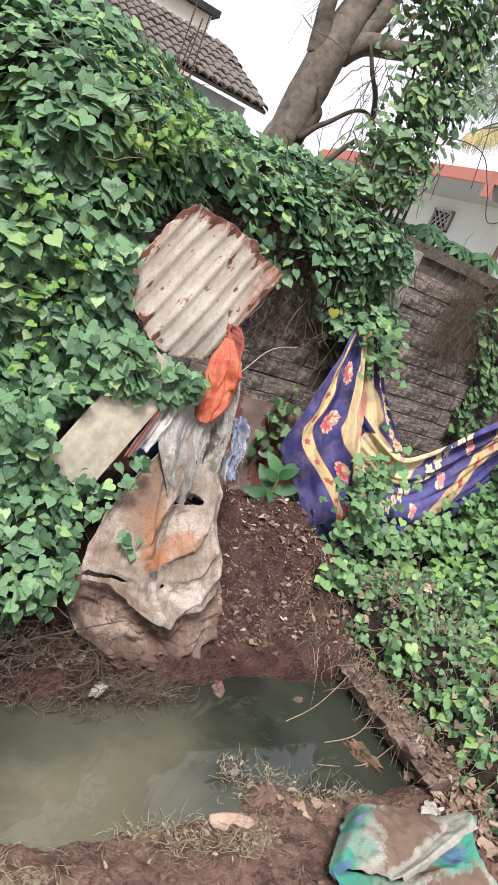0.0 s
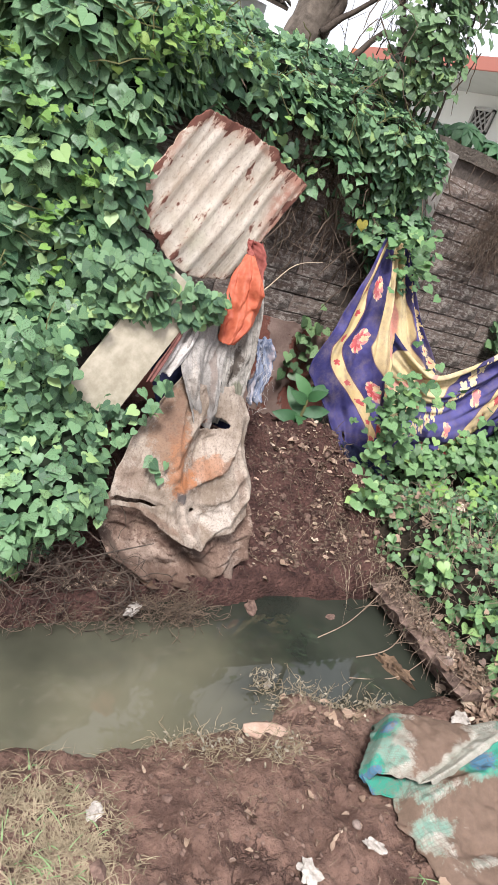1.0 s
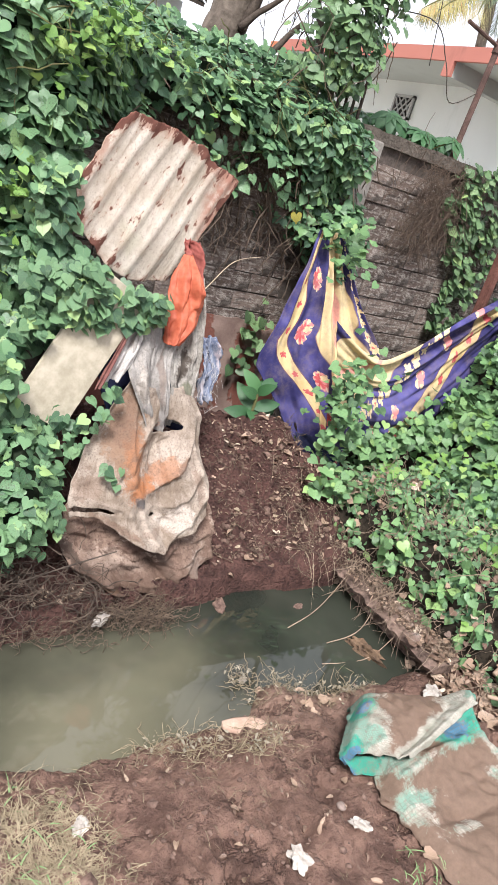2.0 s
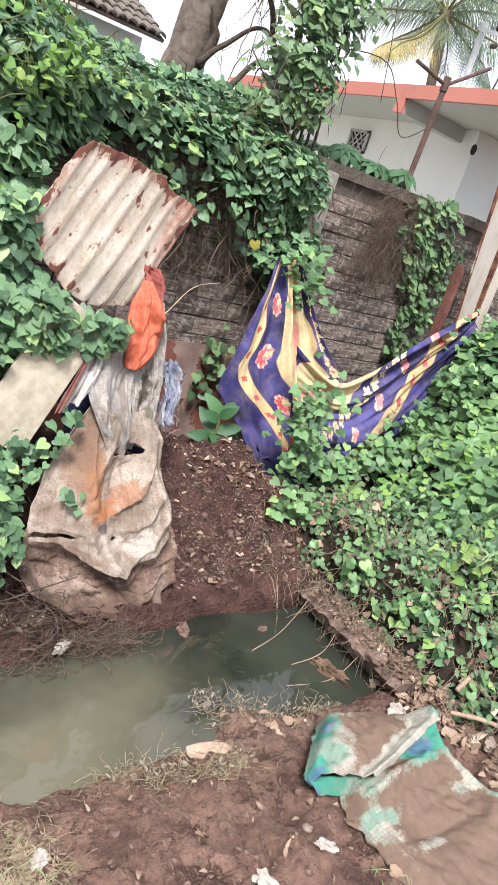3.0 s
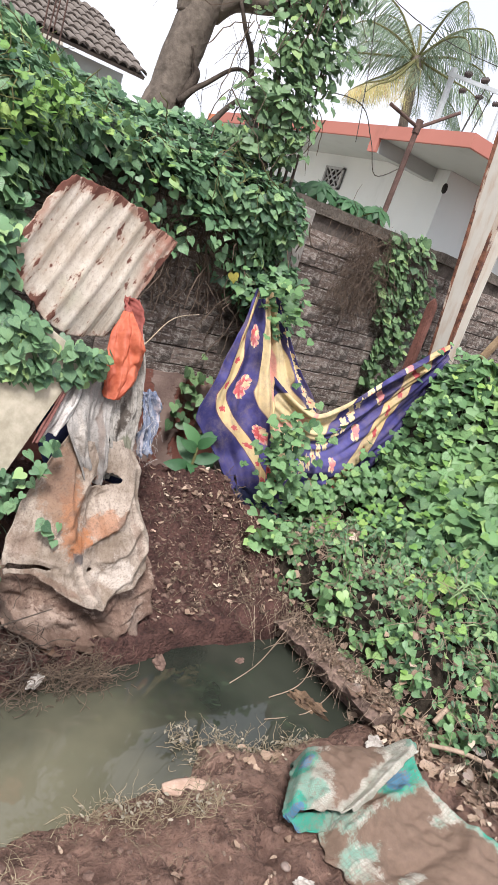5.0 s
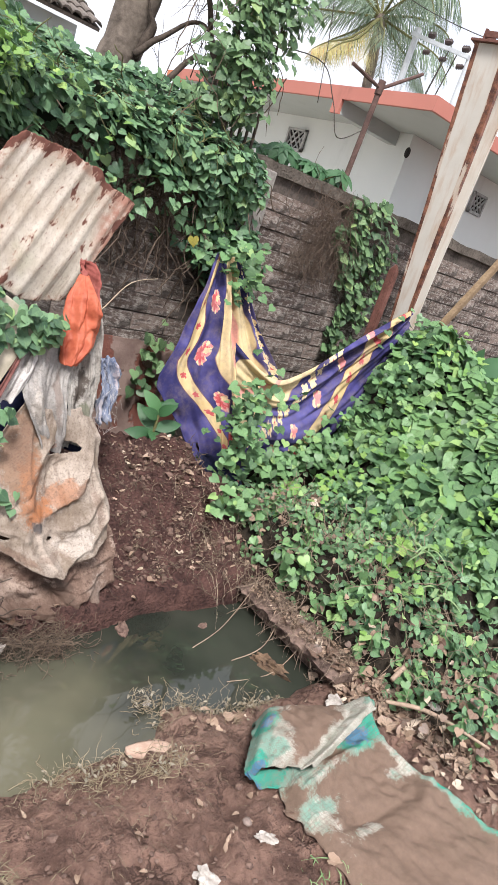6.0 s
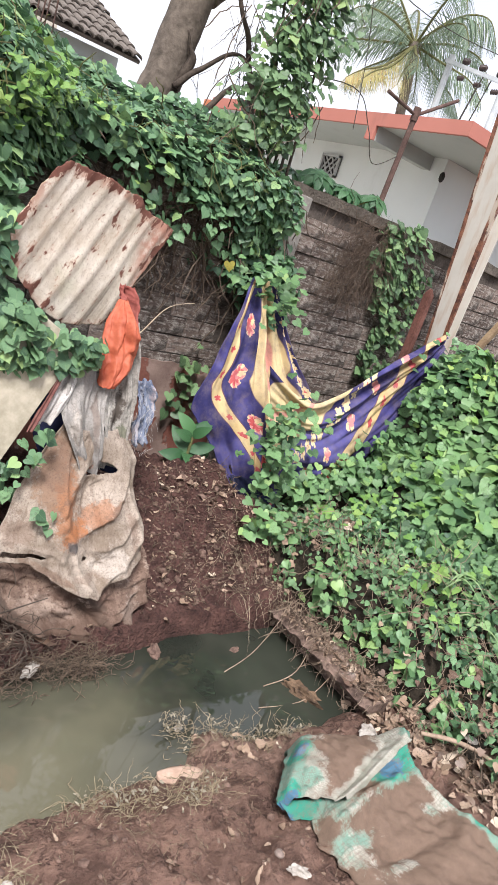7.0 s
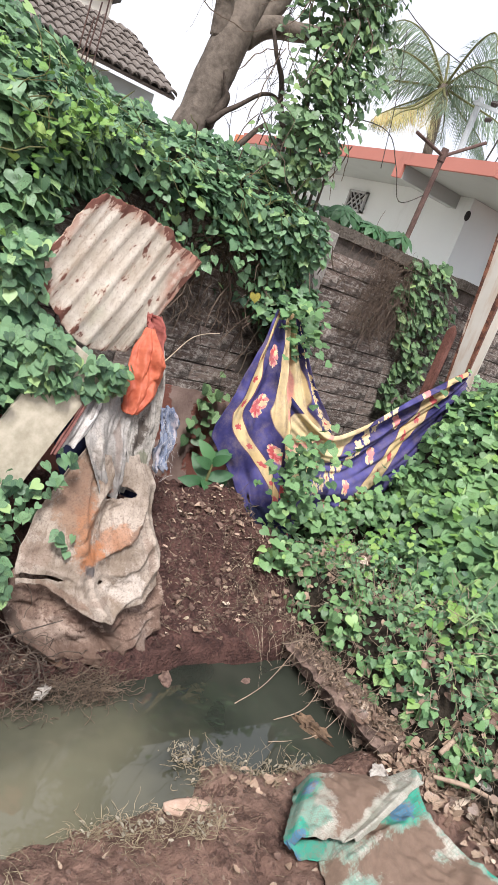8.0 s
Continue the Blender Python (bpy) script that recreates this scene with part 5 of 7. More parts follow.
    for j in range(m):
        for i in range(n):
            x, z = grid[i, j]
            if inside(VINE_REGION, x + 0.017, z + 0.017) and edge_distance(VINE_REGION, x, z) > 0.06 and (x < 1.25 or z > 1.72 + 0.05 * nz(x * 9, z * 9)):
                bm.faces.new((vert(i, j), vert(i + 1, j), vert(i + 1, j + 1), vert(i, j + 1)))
    part("shade_backing", bm, INNER_SHADE, vine, "near-black sheet for the shade inside the creeper", True)

    def start(r):
        x, z = r.uniform(1.25, 2.65), r.uniform(1.25, 1.85)
        return Vector((x, WALL_Y - r.uniform(0.03, 0.12), z)) - base

    ob = part("stem_tangle", stems(bmesh.new(), 260, start, rng, (0.15, 0.5), 0.0028), DRY_STEM, vine, "dry hanging stems")
    tagged(ob, kind="stuff")

    def start2(r):
        x, z = r.uniform(-0.3, 0.55), r.uniform(0.5, 2.0)
        if r.random() < 0.5:
            x, z = r.uniform(0.3, 2.3), r.uniform(1.85, 2.05)
        return Vector((x, vine_y(x, z) - 0.02, z)) - base

    ob = part("runner_tangle", stems(bmesh.new(), 110, start2, rng, (0.10, 0.22), 0.0022, 0.2), STEM, vine, "green runners")
    tagged(ob, kind="stuff")
    part("tendril", tube(bmesh.new(), [Vector(p) - base for p in ((1.13, 2.34, 1.00), (1.30, 2.38, 1.06), (1.46, 2.45, 1.20), (1.62, 2.5, 1.24))], [0.0028, 0.0026, 0.002, 0.0015], 6, 0, 16), STRAW, vine, "pale curling tendril")


DRAPE_REGION = [(2.04, 2.06), (2.08, 2.24), (2.11, 2.45), (2.08, 2.80), (2.03, 3.1), (2.0, 3.6), (2.95, 3.7), (2.88, 3.05), (2.74, 2.78), (2.54, 2.48), (2.46, 2.28), (2.42, 2.05)]


def build_tree_vines():
    vine = thing("tree_vine", "creeper climbing from the wall column into the tree", "vine", (2.3, 3.3, 1.9))
    rng = random.Random(37)

    def surface(x, z):
        return 3.16 + 0.30 * ((x - 2.38) / 0.5) ** 2 + 0.12 * nz(x * 4, z * 4, 2) + 0.15 * smooth01((z - 2.6) / 0.8)

    def thin(x, z):
        return (1.0 if x < 2.56 + 0.1 * nz(z * 4, 1) else 0.40) * (0.25 + 0.75 * smooth01(0.5 + 1.6 * nz(x * 5, z * 5, 8)))

    spots = grow(DRAPE_REGION, surface, 2700, lambda x, z: 0.052 if x < 2.6 else 0.040, rng, 0.35, thin)
    leaf_things(spots, vine, LEAF_FRESH, keep=200)
    base = Vector((2.3, 3.3, 1.9))
    ob = part("stem_tangle", stems(bmesh.new(), 60, lambda r: Vector((r.uniform(1.95, 2.55), r.uniform(3.2, 3.6), r.uniform(2.1, 3.3))) - base, rng, (0.2, 0.5), 0.003), DRY_STEM, vine, "dark woody stems")
    tagged(ob, kind="stuff")
    for k in range(5):
        x = 2.3 + 0.05 * k
        part("main_stem", tube(bmesh.new(), [Vector(p) - base for p in ((x, 3.3, 1.2), (x - 0.02, 3.28, 1.9), (x - 0.02 + 0.02 * k, 3.42, 2.5), (x - 0.06 + 0.05 * k, 3.6, 3.2), (x - 0.05 + 0.07 * k, 3.9, 3.7))], [0.010, 0.010, 0.008, 0.007, 0.006], 6, 0.2, 20), TWIG, vine)


def build_right_wall_vines():
    vine = thing("wall_vine", "creeper patch with dry stems hanging on the block wall", "vine", (3.6, 3.2, 1.0))
    rng = random.Random(41)
    region = [(3.32, 1.75), (3.45, 1.98), (3.75, 2.02), (3.98, 1.86), (4.02, 1.6), (3.94, 1.25), (3.90, 0.9), (3.66, 0.85), (3.62, 1.3)]
    spots = grow(region, lambda x, z: 3.20 + 0.04 * nz(x * 5, z * 5), 460, lambda x, z: 0.062, rng, 0.08, lambda x, z: 0.35 + 0.65 * smooth01(0.5 + 1.5 * nz(x * 6, z * 6, 4)))
    spots2 = grow([(2.3, 0.3), (2.35, 1.0), (2.12, 0.9), (2.05, 0.35)], lambda x, z: 3.2, 26, lambda x, z: 0.07, rng, 0.05)
    leaf_things(spots + spots2, vine, LEAF_FRESH, keep=120)
    base = Vector((3.6, 3.2, 1.0))
    ob = part("stem_tangle", stems(bmesh.new(), 520, lambda r: Vector((r.gauss(3.24, 0.14), 3.26 - r.random() * 0.08, r.uniform(1.45, 1.95))) - base, rng, (0.10, 0.32), 0.0012, 0.7, 0.5), DRY_STEM, vine, "tangled dry brown stems")
    tagged(ob, kind="stuff")


def build_mound():
    vine = thing("vine_heap", "heap of light green heart-leaved creeper beside the ditch", "vine", (2.9, 1.7, 0))
    base = Vector((2.9, 1.7, 0))
    rng = random.Random(43)

    def top(x, y):
        return mound(x, y) + ground_z(x, y) * 0.5 + 0.13 * nz(x * 3.4, y * 3.4, 6) + 0.07 * nz(x * 8, y * 8, 2)

    # soil under the leaves, coloured near-black for the shade among them
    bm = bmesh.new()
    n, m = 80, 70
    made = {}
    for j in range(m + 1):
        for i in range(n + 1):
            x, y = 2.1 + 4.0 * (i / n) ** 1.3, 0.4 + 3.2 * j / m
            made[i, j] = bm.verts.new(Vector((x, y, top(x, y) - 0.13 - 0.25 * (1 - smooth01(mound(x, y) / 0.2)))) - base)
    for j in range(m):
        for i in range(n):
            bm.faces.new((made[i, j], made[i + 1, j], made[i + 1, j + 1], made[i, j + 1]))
    part("shade_backing", bm, SHADE_SOIL, vine, "soil under the creeper, coloured dark for the shade there", True)
    spots = []
    while len(spots) < 8800:
        x, y = 2.1 + 3.4 * rng.random() ** 1.7, rng.uniform(0.55, 3.1)
        h = mound(x, y)
        if h < 0.08 + 0.1 * nz(x * 6, y * 6) or (y > 2.75 and x < 3.1):
            continue
        lush = smooth01((h - 0.20) / 0.45) * smooth01((x - 2.45) / 0.5)
        if rng.random() > 0.40 + 0.60 * lush or (lush < 0.6 and nz(x * 5.5, y * 5.5, 15) < -0.06):
            continue
        e = 0.05
        z = top(x, y)
        out = Vector((-(top(x + e, y) - z), -(top(x, y + e) - z), e * 0.5)).normalized() + Vector((-0.55, -0.65, 0.0))
        back = rng.random() ** 1.3 * 0.16
        size = rng.uniform(0.030, 0.055) + lush * rng.uniform(0.020, 0.056)
        spots.append((back - 0.3 * (x < 3.2) * (y < 2.3), leaf_spot((x, y, z - back), out, size, rng, 0.9, 0.62)))
    spots.sort(key=lambda q: q[0] - 2.0 * q[1][2])
    leaf_things([q[1] for q in spots], vine, LEAF_HEAP, keep=300)
    # small-leaved weeds in the gaps at the foot
    low = []
    while len(low) < 2000:
        x, y = rng.uniform(2.15, 2.95), rng.uniform(0.62, 2.4)
        if mound(x, y) < 0.03 or mound(x, y) > 0.62:
            continue
        d = Vector((rng.gauss(-0.3, 0.7), rng.gauss(-0.4, 0.7), rng.gauss(0.1, 0.6)))
        low.append(((x, y, top(x, y) - rng.uniform(-0.03, 0.10)), frame_of(d, (rng.gauss(-0.4, 0.5), rng.gauss(-0.5, 0.5), 0.7)), rng.uniform(0.022, 0.048), rng.randrange(2)))
    leaf_things(low, vine, LEAF_DEEP, "weed_leaf", 150, [blade_shape(0.3, 4, 0.24, 0.3), blade_shape(0.2, 4, 0.34, 0.25)], "weed_leaves")
    dead = []
    while len(dead) < 380:
        x, y = rng.uniform(2.12, 2.75), rng.uniform(0.62, 2.3)
        if mound(x, y) > 0.34:
            continue
        d = Vector((rng.gauss(-0.3, 0.7), rng.gauss(-0.3, 0.7), rng.gauss(-0.3, 0.5)))
        dead.append(((x, y, max(top(x, y), ground_z(x, y) + 0.02) - rng.uniform(0, 0.06)), frame_of(d, (rng.gauss(-0.4, 0.5), rng.gauss(-0.5, 0.5), 0.6)), rng.uniform(0.018, 0.048), rng.randrange(4)))
    leaf_things(dead, vine, DRY_LEAF, "dead_leaf", 60, rest_name="dead_leaves")
    # yellow-green young leaves standing out
    young = []
    for cx, cy, n in ((2.62, 2.0, 20), (2.7, 1.5, 24), (3.1, 2.0, 26), (3.3, 2.3, 26), (2.5, 1.25, 12), (3.0, 1.2, 24), (3.6, 2.2, 30), (2.9, 2.3, 16), (3.4, 1.6, 30), (3.8, 2.0, 24)):
        for _ in range(n):
            x, y = cx + rng.gauss(0, 0.12), cy + rng.gauss(0, 0.12)
            young.append(leaf_spot((x, y, top(x, y) + rng.uniform(0.0, 0.05)), (-0.6, -0.7, 0.3), rng.uniform(0.025, 0.055), rng, 0.7, 0.7))
    leaf_things(young, vine, LEAF_YOUNG, "young_leaf", 106, rest_name="young_leaves")
    # trailing stems over the swag of cloth and down to the ditch
    trail = []
    for cx, cy, cz, sx, sz, n in ((2.30, 2.36, 0.58, 0.07, 0.15, 190), (2.16, 2.14, 0.32, 0.09, 0.06, 44), (2.40, 2.42, 0.76, 0.10, 0.04, 26), (3.62, 2.50, 1.18, 0.08, 0.08, 110), (3.45, 2.26, 0.95, 0.12, 0.10, 170), (3.72, 2.25, 1.02, 0.14, 0.10, 150), (3.55, 2.15, 0.85, 0.14, 0.08, 110), (2.72, 2.42, 0.38, 0.12, 0.05, 120), (3.05, 2.42, 0.46, 0.12, 0.06, 140), (3.32, 2.45, 0.68, 0.08, 0.07, 110), (3.50, 2.45, 0.98, 0.07, 0.10, 90), (2.28, 1.72, 0.20, 0.05, 0.06, 34), (2.32, 1.42, 0.15, 0.05, 0.06, 26), (2.36, 1.20, 0.12, 0.06, 0.05, 20), (2.45, 2.93, 1.33, 0.10, 0.07, 70), (2.30, 2.96, 1.42, 0.08, 0.06, 30)):
        for _ in range(n):
            p = Vector((cx + rng.gauss(0, sx), cy + rng.gauss(0, 0.06), cz + rng.gauss(0, sz)))
            trail.append(leaf_spot(p, (-0.55, -0.75, 0.3), rng.uniform(0.030, 0.062), rng, 0.7, 0.6))
    leaf_things(trail, vine, LEAF_HEAP, "trailing_leaf", 200, rest_name="trailing_leaves")

    def runner(r):
        x, y = r.uniform(2.15, 2.75), r.uniform(0.8, 2.3)
        return Vector((x, y, top(x, y) + r.uniform(-0.05, 0.03))) - base

    ob = part("runner_tangle", stems(bmesh.new(), 620, runner, rng, (0.08, 0.26), 0.0012, 0.5, 0.5, 0.4), WITHERED, vine, "pale dry runners")
    tagged(ob, kind="stuff")


SHADE_SOIL = plain("shade_dark_soil", (0.009, 0.007, 0.005), (0.038, 0.028, 0.018), 8, 0.95, bump=0.8, distance=0.02)
WITHERED = plain("withered_stem", (0.13, 0.09, 0.065), (0.34, 0.26, 0.19), 14, 0.9)

build_wall_vines()
build_tree_vines()
build_right_wall_vines()
build_mound()


# ---- rusted corrugated sheet ----
def build_tin():
    sheet = thing("corrugated_sheet", "rusted cream corrugated tin sheet hanging in the creeper", "metal sheet", (1.1, 2.55, 1.35))
    o = Vector((1.1, 2.55, 1.35))
    across, upward = Vector((0.922, 0.387, 0)), Vector((0, 0, 1))
    outline = [(-0.25, 0.25), (-0.19, 0.29), (-0.02, 0.285), (0.15, 0.255), (0.23, 0.245), (0.28, 0.205), (0.42, 0.175), (0.50, 0.155), (0.47, 0.10), (0.36, -0.07), (0.25, -0.21), (0.17, -0.315), (-0.05, -0.32), (-0.19, -0.26), (-0.32, -0.15), (-0.385, -0.06), (-0.395, 0.03), (-0.34, 0.105), (-0.29, 0.19)]
    run = Vector((math.cos(SHEET_TURN), math.sin(SHEET_TURN)))
    side = Vector((-run.y, run.x))
    bm = bmesh.new()
    lay, bent = bm.verts.layers.float.new("edge"), bm.verts.layers.float.new("corner")
    uvl = bm.loops.layers.uv.new("UVMap")
    step, made = 0.0065, {}

    def ragged(p):
        return Vector((p.x + 0.007 * nz(p.x * 22, p.y * 22, 5) + 0.004 * nz(p.x * 60, p.y * 60, 7), p.y + 0.007 * nz(p.x * 22, p.y * 22, 15) + 0.004 * nz(p.x * 60, p.y * 60, 17)))

    def on_edge(p):
        """The point of the outline nearest to p."""
        best = None
        for k in range(len(outline)):
            e0, e1 = Vector(outline[k - 1]), Vector(outline[k])
            d = e1 - e0
            q = e0 + d * max(0.0, min(1.0, (p - e0).dot(d) / d.length_squared))
            if best is None or (q - p).length < (best - p).length:
                best = q
        return best

    def vert(i, j):
        if (i, j) not in made:
            p = run * (i - 66) * step * 1.25 + side * (j - 80) * step
            if not inside(outline, p.x, p.y):
                p = on_edge(p)
            d = edge_distance(outline, p.x, p.y)
            p = ragged(p)
            a, b = p.dot(run), p.dot(side)
            wave = 0.0026 * math.sin(2 * math.pi * b / 0.100 + 0.6) + 0.0008 * math.sin(4 * math.pi * b / 0.100) + 0.014 * nz(a * 3, b * 3, 2) - 0.05 * max(0.0, p.x - 0.36)
            v = bm.verts.new(across * p.x + upward * p.y + Vector((0.39, -0.92, 0)) * wave)
            v[lay] = max(0.0, 1 - d / 0.06) * max(0.38 + 0.62 * smooth01((p.y + 0.3 * p.x - 0.02) / 0.16), 0.75 * smooth01((-0.18 - p.x) / 0.1))
            v[bent] = smooth01((p.x - 0.25) / 0.10)
            made[i, j] = (v, (a, b))
        return made[i, j]

    def within(i, j):
        p = run * (i - 66) * step * 1.25 + side * (j - 80) * step
        return inside(outline, p.x, p.y)

    kept = {(i, j) for i in range(133) for j in range(161) if within(i, j)}
    for i in range(132):
        for j in range(160):
            if kept & {(i, j), (i + 1, j), (i + 1, j + 1), (i, j + 1)}:
                q = [vert(i, j), vert(i + 1, j), vert(i + 1, j + 1), vert(i, j + 1)]
                f = bm.faces.new([v for v, _ in q])
                for loop, (_, uv) in zip(f.loops, q):
                    loop[uvl].uv = uv
    part("sheet", bm, TIN, sheet, smooth=True, thick=0.0025)


SHEET_TURN = radians(58)
build_tin()


# ---- board and hanging rags under the sheet ----
def build_rags():
    board = part("board", box(bmesh.new(), (-0.09, -0.008, -0.29), (0.13, 0.008, 0.29), 0.003), BOARD)
    board.matrix_basis = Matrix.Translation((0.79, 2.22, 0.83)) @ pose(0, 0, 0, -10, 29, 3)
    tagged(board, "mouldy beige sheet of board leaning under the creeper", "board")

    sheet = thing("canvas_sheet", "dirty orange-stained canvas sheet slumped on the mud bank", "cloth")
    hem = ((0.0, 0.16, 0.36, 0.56, 0.70, 0.86, 1.0), (0.600, 0.605, 0.735, 0.860, 0.805, 0.755, 0.70))
    cloth("upper_sheet", [(1.03, 2.22, 0.72), (0.93, 2.15, 0.58), (0.845, 2.07, 0.44), (0.79, 1.98, 0.33), (0.80, 1.91, 0.24), (0.86, 1.875, 0.17), (0.98, 1.86, 0.10)],
          [(1.30, 2.26, 0.70), (1.375, 2.20, 0.58), (1.375, 2.13, 0.46), (1.40, 2.05, 0.34), (1.40, 1.97, 0.24), (1.385, 1.90, 0.17), (1.36, 1.88, 0.10)],
          ((1.0, 0.022, -0.25), (2.2, 0.010, 0.4)), CANVAS, sheet, "upper sheet with orange stains", nu=190, nv=210, depth=0.030, sag=0.02, crease=0.018,
          holes=((0.13, 0.565, 0.17, 0.013), (0.60, 0.185, 0.17, 0.026), (0.565, 0.617, 0.022, 0.011)), seed=1.3, ragged=0.010,
          ridges=((0.24, 0.10, 0.36, 0.36, 0.040, 0.05), (0.36, 0.36, 0.46, 0.50, 0.036, 0.04), (0.90, 0.20, 0.80, 0.35, 0.040, 0.028), (0.80, 0.35, 0.52, 0.455, 0.044, 0.026), (0.72, 0.24, 0.52, 0.33, -0.030, 0.06),
                  (0.97, 0.36, 0.78, 0.52, 0.034, 0.022), (0.78, 0.52, 0.60, 0.56, 0.028, 0.024), (0.97, 0.50, 0.86, 0.66, 0.034, 0.022), (0.86, 0.66, 0.57, 0.86, 0.040, 0.022), (0.46, 0.50, 0.57, 0.86, 0.034, 0.024),
                  (0.66, 0.62, 0.62, 0.80, -0.020, 0.05), (0.93, 0.22, 0.95, 0.62, 0.030, 0.022), (0.16, 0.30, 0.22, 0.52, 0.020, 0.03), (0.05, 0.50, 0.38, 0.57, 0.020, 0.03), (0.30, 0.60, 0.52, 0.80, 0.016, 0.03)),
          cut=lambda u, v: v > float(np.interp(u, *hem)) + 0.010 * nz(u * 20, 3.0) + 0.006 * nz(u * 60, 5.0))
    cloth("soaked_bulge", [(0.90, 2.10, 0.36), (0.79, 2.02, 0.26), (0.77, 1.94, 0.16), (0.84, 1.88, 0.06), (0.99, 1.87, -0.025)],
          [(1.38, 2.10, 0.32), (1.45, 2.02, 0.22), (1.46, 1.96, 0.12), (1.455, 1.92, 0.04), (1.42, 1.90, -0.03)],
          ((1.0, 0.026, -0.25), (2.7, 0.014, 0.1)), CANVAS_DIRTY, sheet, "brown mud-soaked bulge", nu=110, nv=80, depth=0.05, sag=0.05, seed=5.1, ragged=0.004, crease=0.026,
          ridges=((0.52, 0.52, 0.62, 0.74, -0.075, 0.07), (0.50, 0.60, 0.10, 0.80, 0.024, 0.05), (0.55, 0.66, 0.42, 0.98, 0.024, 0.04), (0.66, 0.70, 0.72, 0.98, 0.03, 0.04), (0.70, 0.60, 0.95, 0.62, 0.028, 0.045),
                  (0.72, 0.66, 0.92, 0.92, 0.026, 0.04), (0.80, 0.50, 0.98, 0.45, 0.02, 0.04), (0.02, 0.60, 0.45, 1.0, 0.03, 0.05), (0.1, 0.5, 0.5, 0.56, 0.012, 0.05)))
    cloth("grey_cloth", [(1.07, 2.36, 1.00), (1.035, 2.31, 0.94), (1.005, 2.25, 0.85), (0.995, 2.21, 0.77), (1.035, 2.19, 0.68), (1.075, 2.17, 0.60), (1.105, 2.16, 0.525)],
          [(1.20, 2.39, 1.03), (1.205, 2.33, 0.96), (1.20, 2.27, 0.85), (1.195, 2.24, 0.77), (1.195, 2.21, 0.68), (1.195, 2.19, 0.60), (1.19, 2.18, 0.525)],
          ((1.0, 0.018, 0.1), (2.3, 0.005, 0.4)), GREY_CLOTH, nu=80, nv=110, depth=0.022, seed=2.2, ragged=0.02, crease=0.010, ridges=((0.45, 0.0, 0.20, 0.75, 0.014, 0.06), (0.9, 0.2, 0.85, 0.9, 0.016, 0.04)))
    tagged(bpy.data.objects["grey_cloth"], "mildewed grey cloth hanging in folds", "cloth")
    cloth("grey_cloth", [(1.20, 2.40, 1.12), (1.205, 2.32, 0.90), (1.205, 2.26, 0.72), (1.22, 2.22, 0.53)],
          [(1.33, 2.42, 1.12), (1.345, 2.34, 0.90), (1.335, 2.28, 0.74), (1.315, 2.24, 0.54)],
          ((1.0, 0.016, 0.4), (2.5, 0.005, 0.5)), MOULD_CLOTH, nu=60, nv=90, depth=0.025, seed=6.2, ragged=0.02, crease=0.012)
    tagged(bpy.data.objects["grey_cloth.001"], "narrow mould-spotted grey cloth strip", "cloth")
    cloth("white_rag", [(1.02, 2.31, 0.94), (0.97, 2.25, 0.84), (0.91, 2.20, 0.72)], [(1.08, 2.32, 0.96), (1.04, 2.24, 0.86), (0.97, 2.19, 0.73)],
          ((1.5, 0.012, 0.1),), WHITE_CLOTH, nu=16, nv=40, depth=0.02, seed=3.4, ragged=0.06)
    tagged(bpy.data.objects["white_rag"], "torn soiled white rag strip", "cloth")
    cloth("red_rag", [(1.00, 2.27, 0.95), (0.93, 2.21, 0.83), (0.86, 2.16, 0.70)], [(1.015, 2.27, 0.955), (0.955, 2.21, 0.84), (0.885, 2.16, 0.70)],
          ((1.5, 0.006, 0.1),), RED_BROWN, nu=12, nv=36, depth=0.008, seed=8.4, ragged=0.06)
    tagged(bpy.data.objects["red_rag"], "dull red rag strip hanging behind a white one", "cloth")
    cloth("navy_rag", [(0.90, 2.30, 0.80), (0.92, 2.28, 0.68), (1.00, 2.26, 0.50)], [(1.30, 2.34, 0.82), (1.34, 2.30, 0.66), (1.36, 2.26, 0.50)],
          ((2.5, 0.014, 0.1),), NAVY, nu=20, nv=30, depth=0.02, seed=9.4)
    tagged(bpy.data.objects["navy_rag"], "dark navy cloth behind the torn rags", "cloth")
    cloth("denim_rag", [(1.33, 2.31, 0.90), (1.34, 2.28, 0.78), (1.35, 2.24, 0.64)], [(1.42, 2.35, 0.90), (1.46, 2.30, 0.80), (1.43, 2.26, 0.65)],
          ((2.5, 0.020, 0.2), (6.0, 0.008, 0.4)), DENIM, nu=50, nv=60, depth=0.04, seed=4.6, ragged=0.08)
    tagged(bpy.data.objects["denim_rag"], "frayed faded blue denim rag", "cloth")
    fray_rng = random.Random(58)
    bm = stems(bmesh.new(), 44, lambda r: (r.uniform(1.32, 1.45), 2.25 + r.uniform(-0.03, 0.02), r.uniform(0.62, 0.86)), fray_rng, (0.02, 0.07), 0.0006, 1.1, 0.3)
    part("fray", bm, WHITE_CLOTH, bpy.data.objects["denim_rag"], "pale frayed threads")
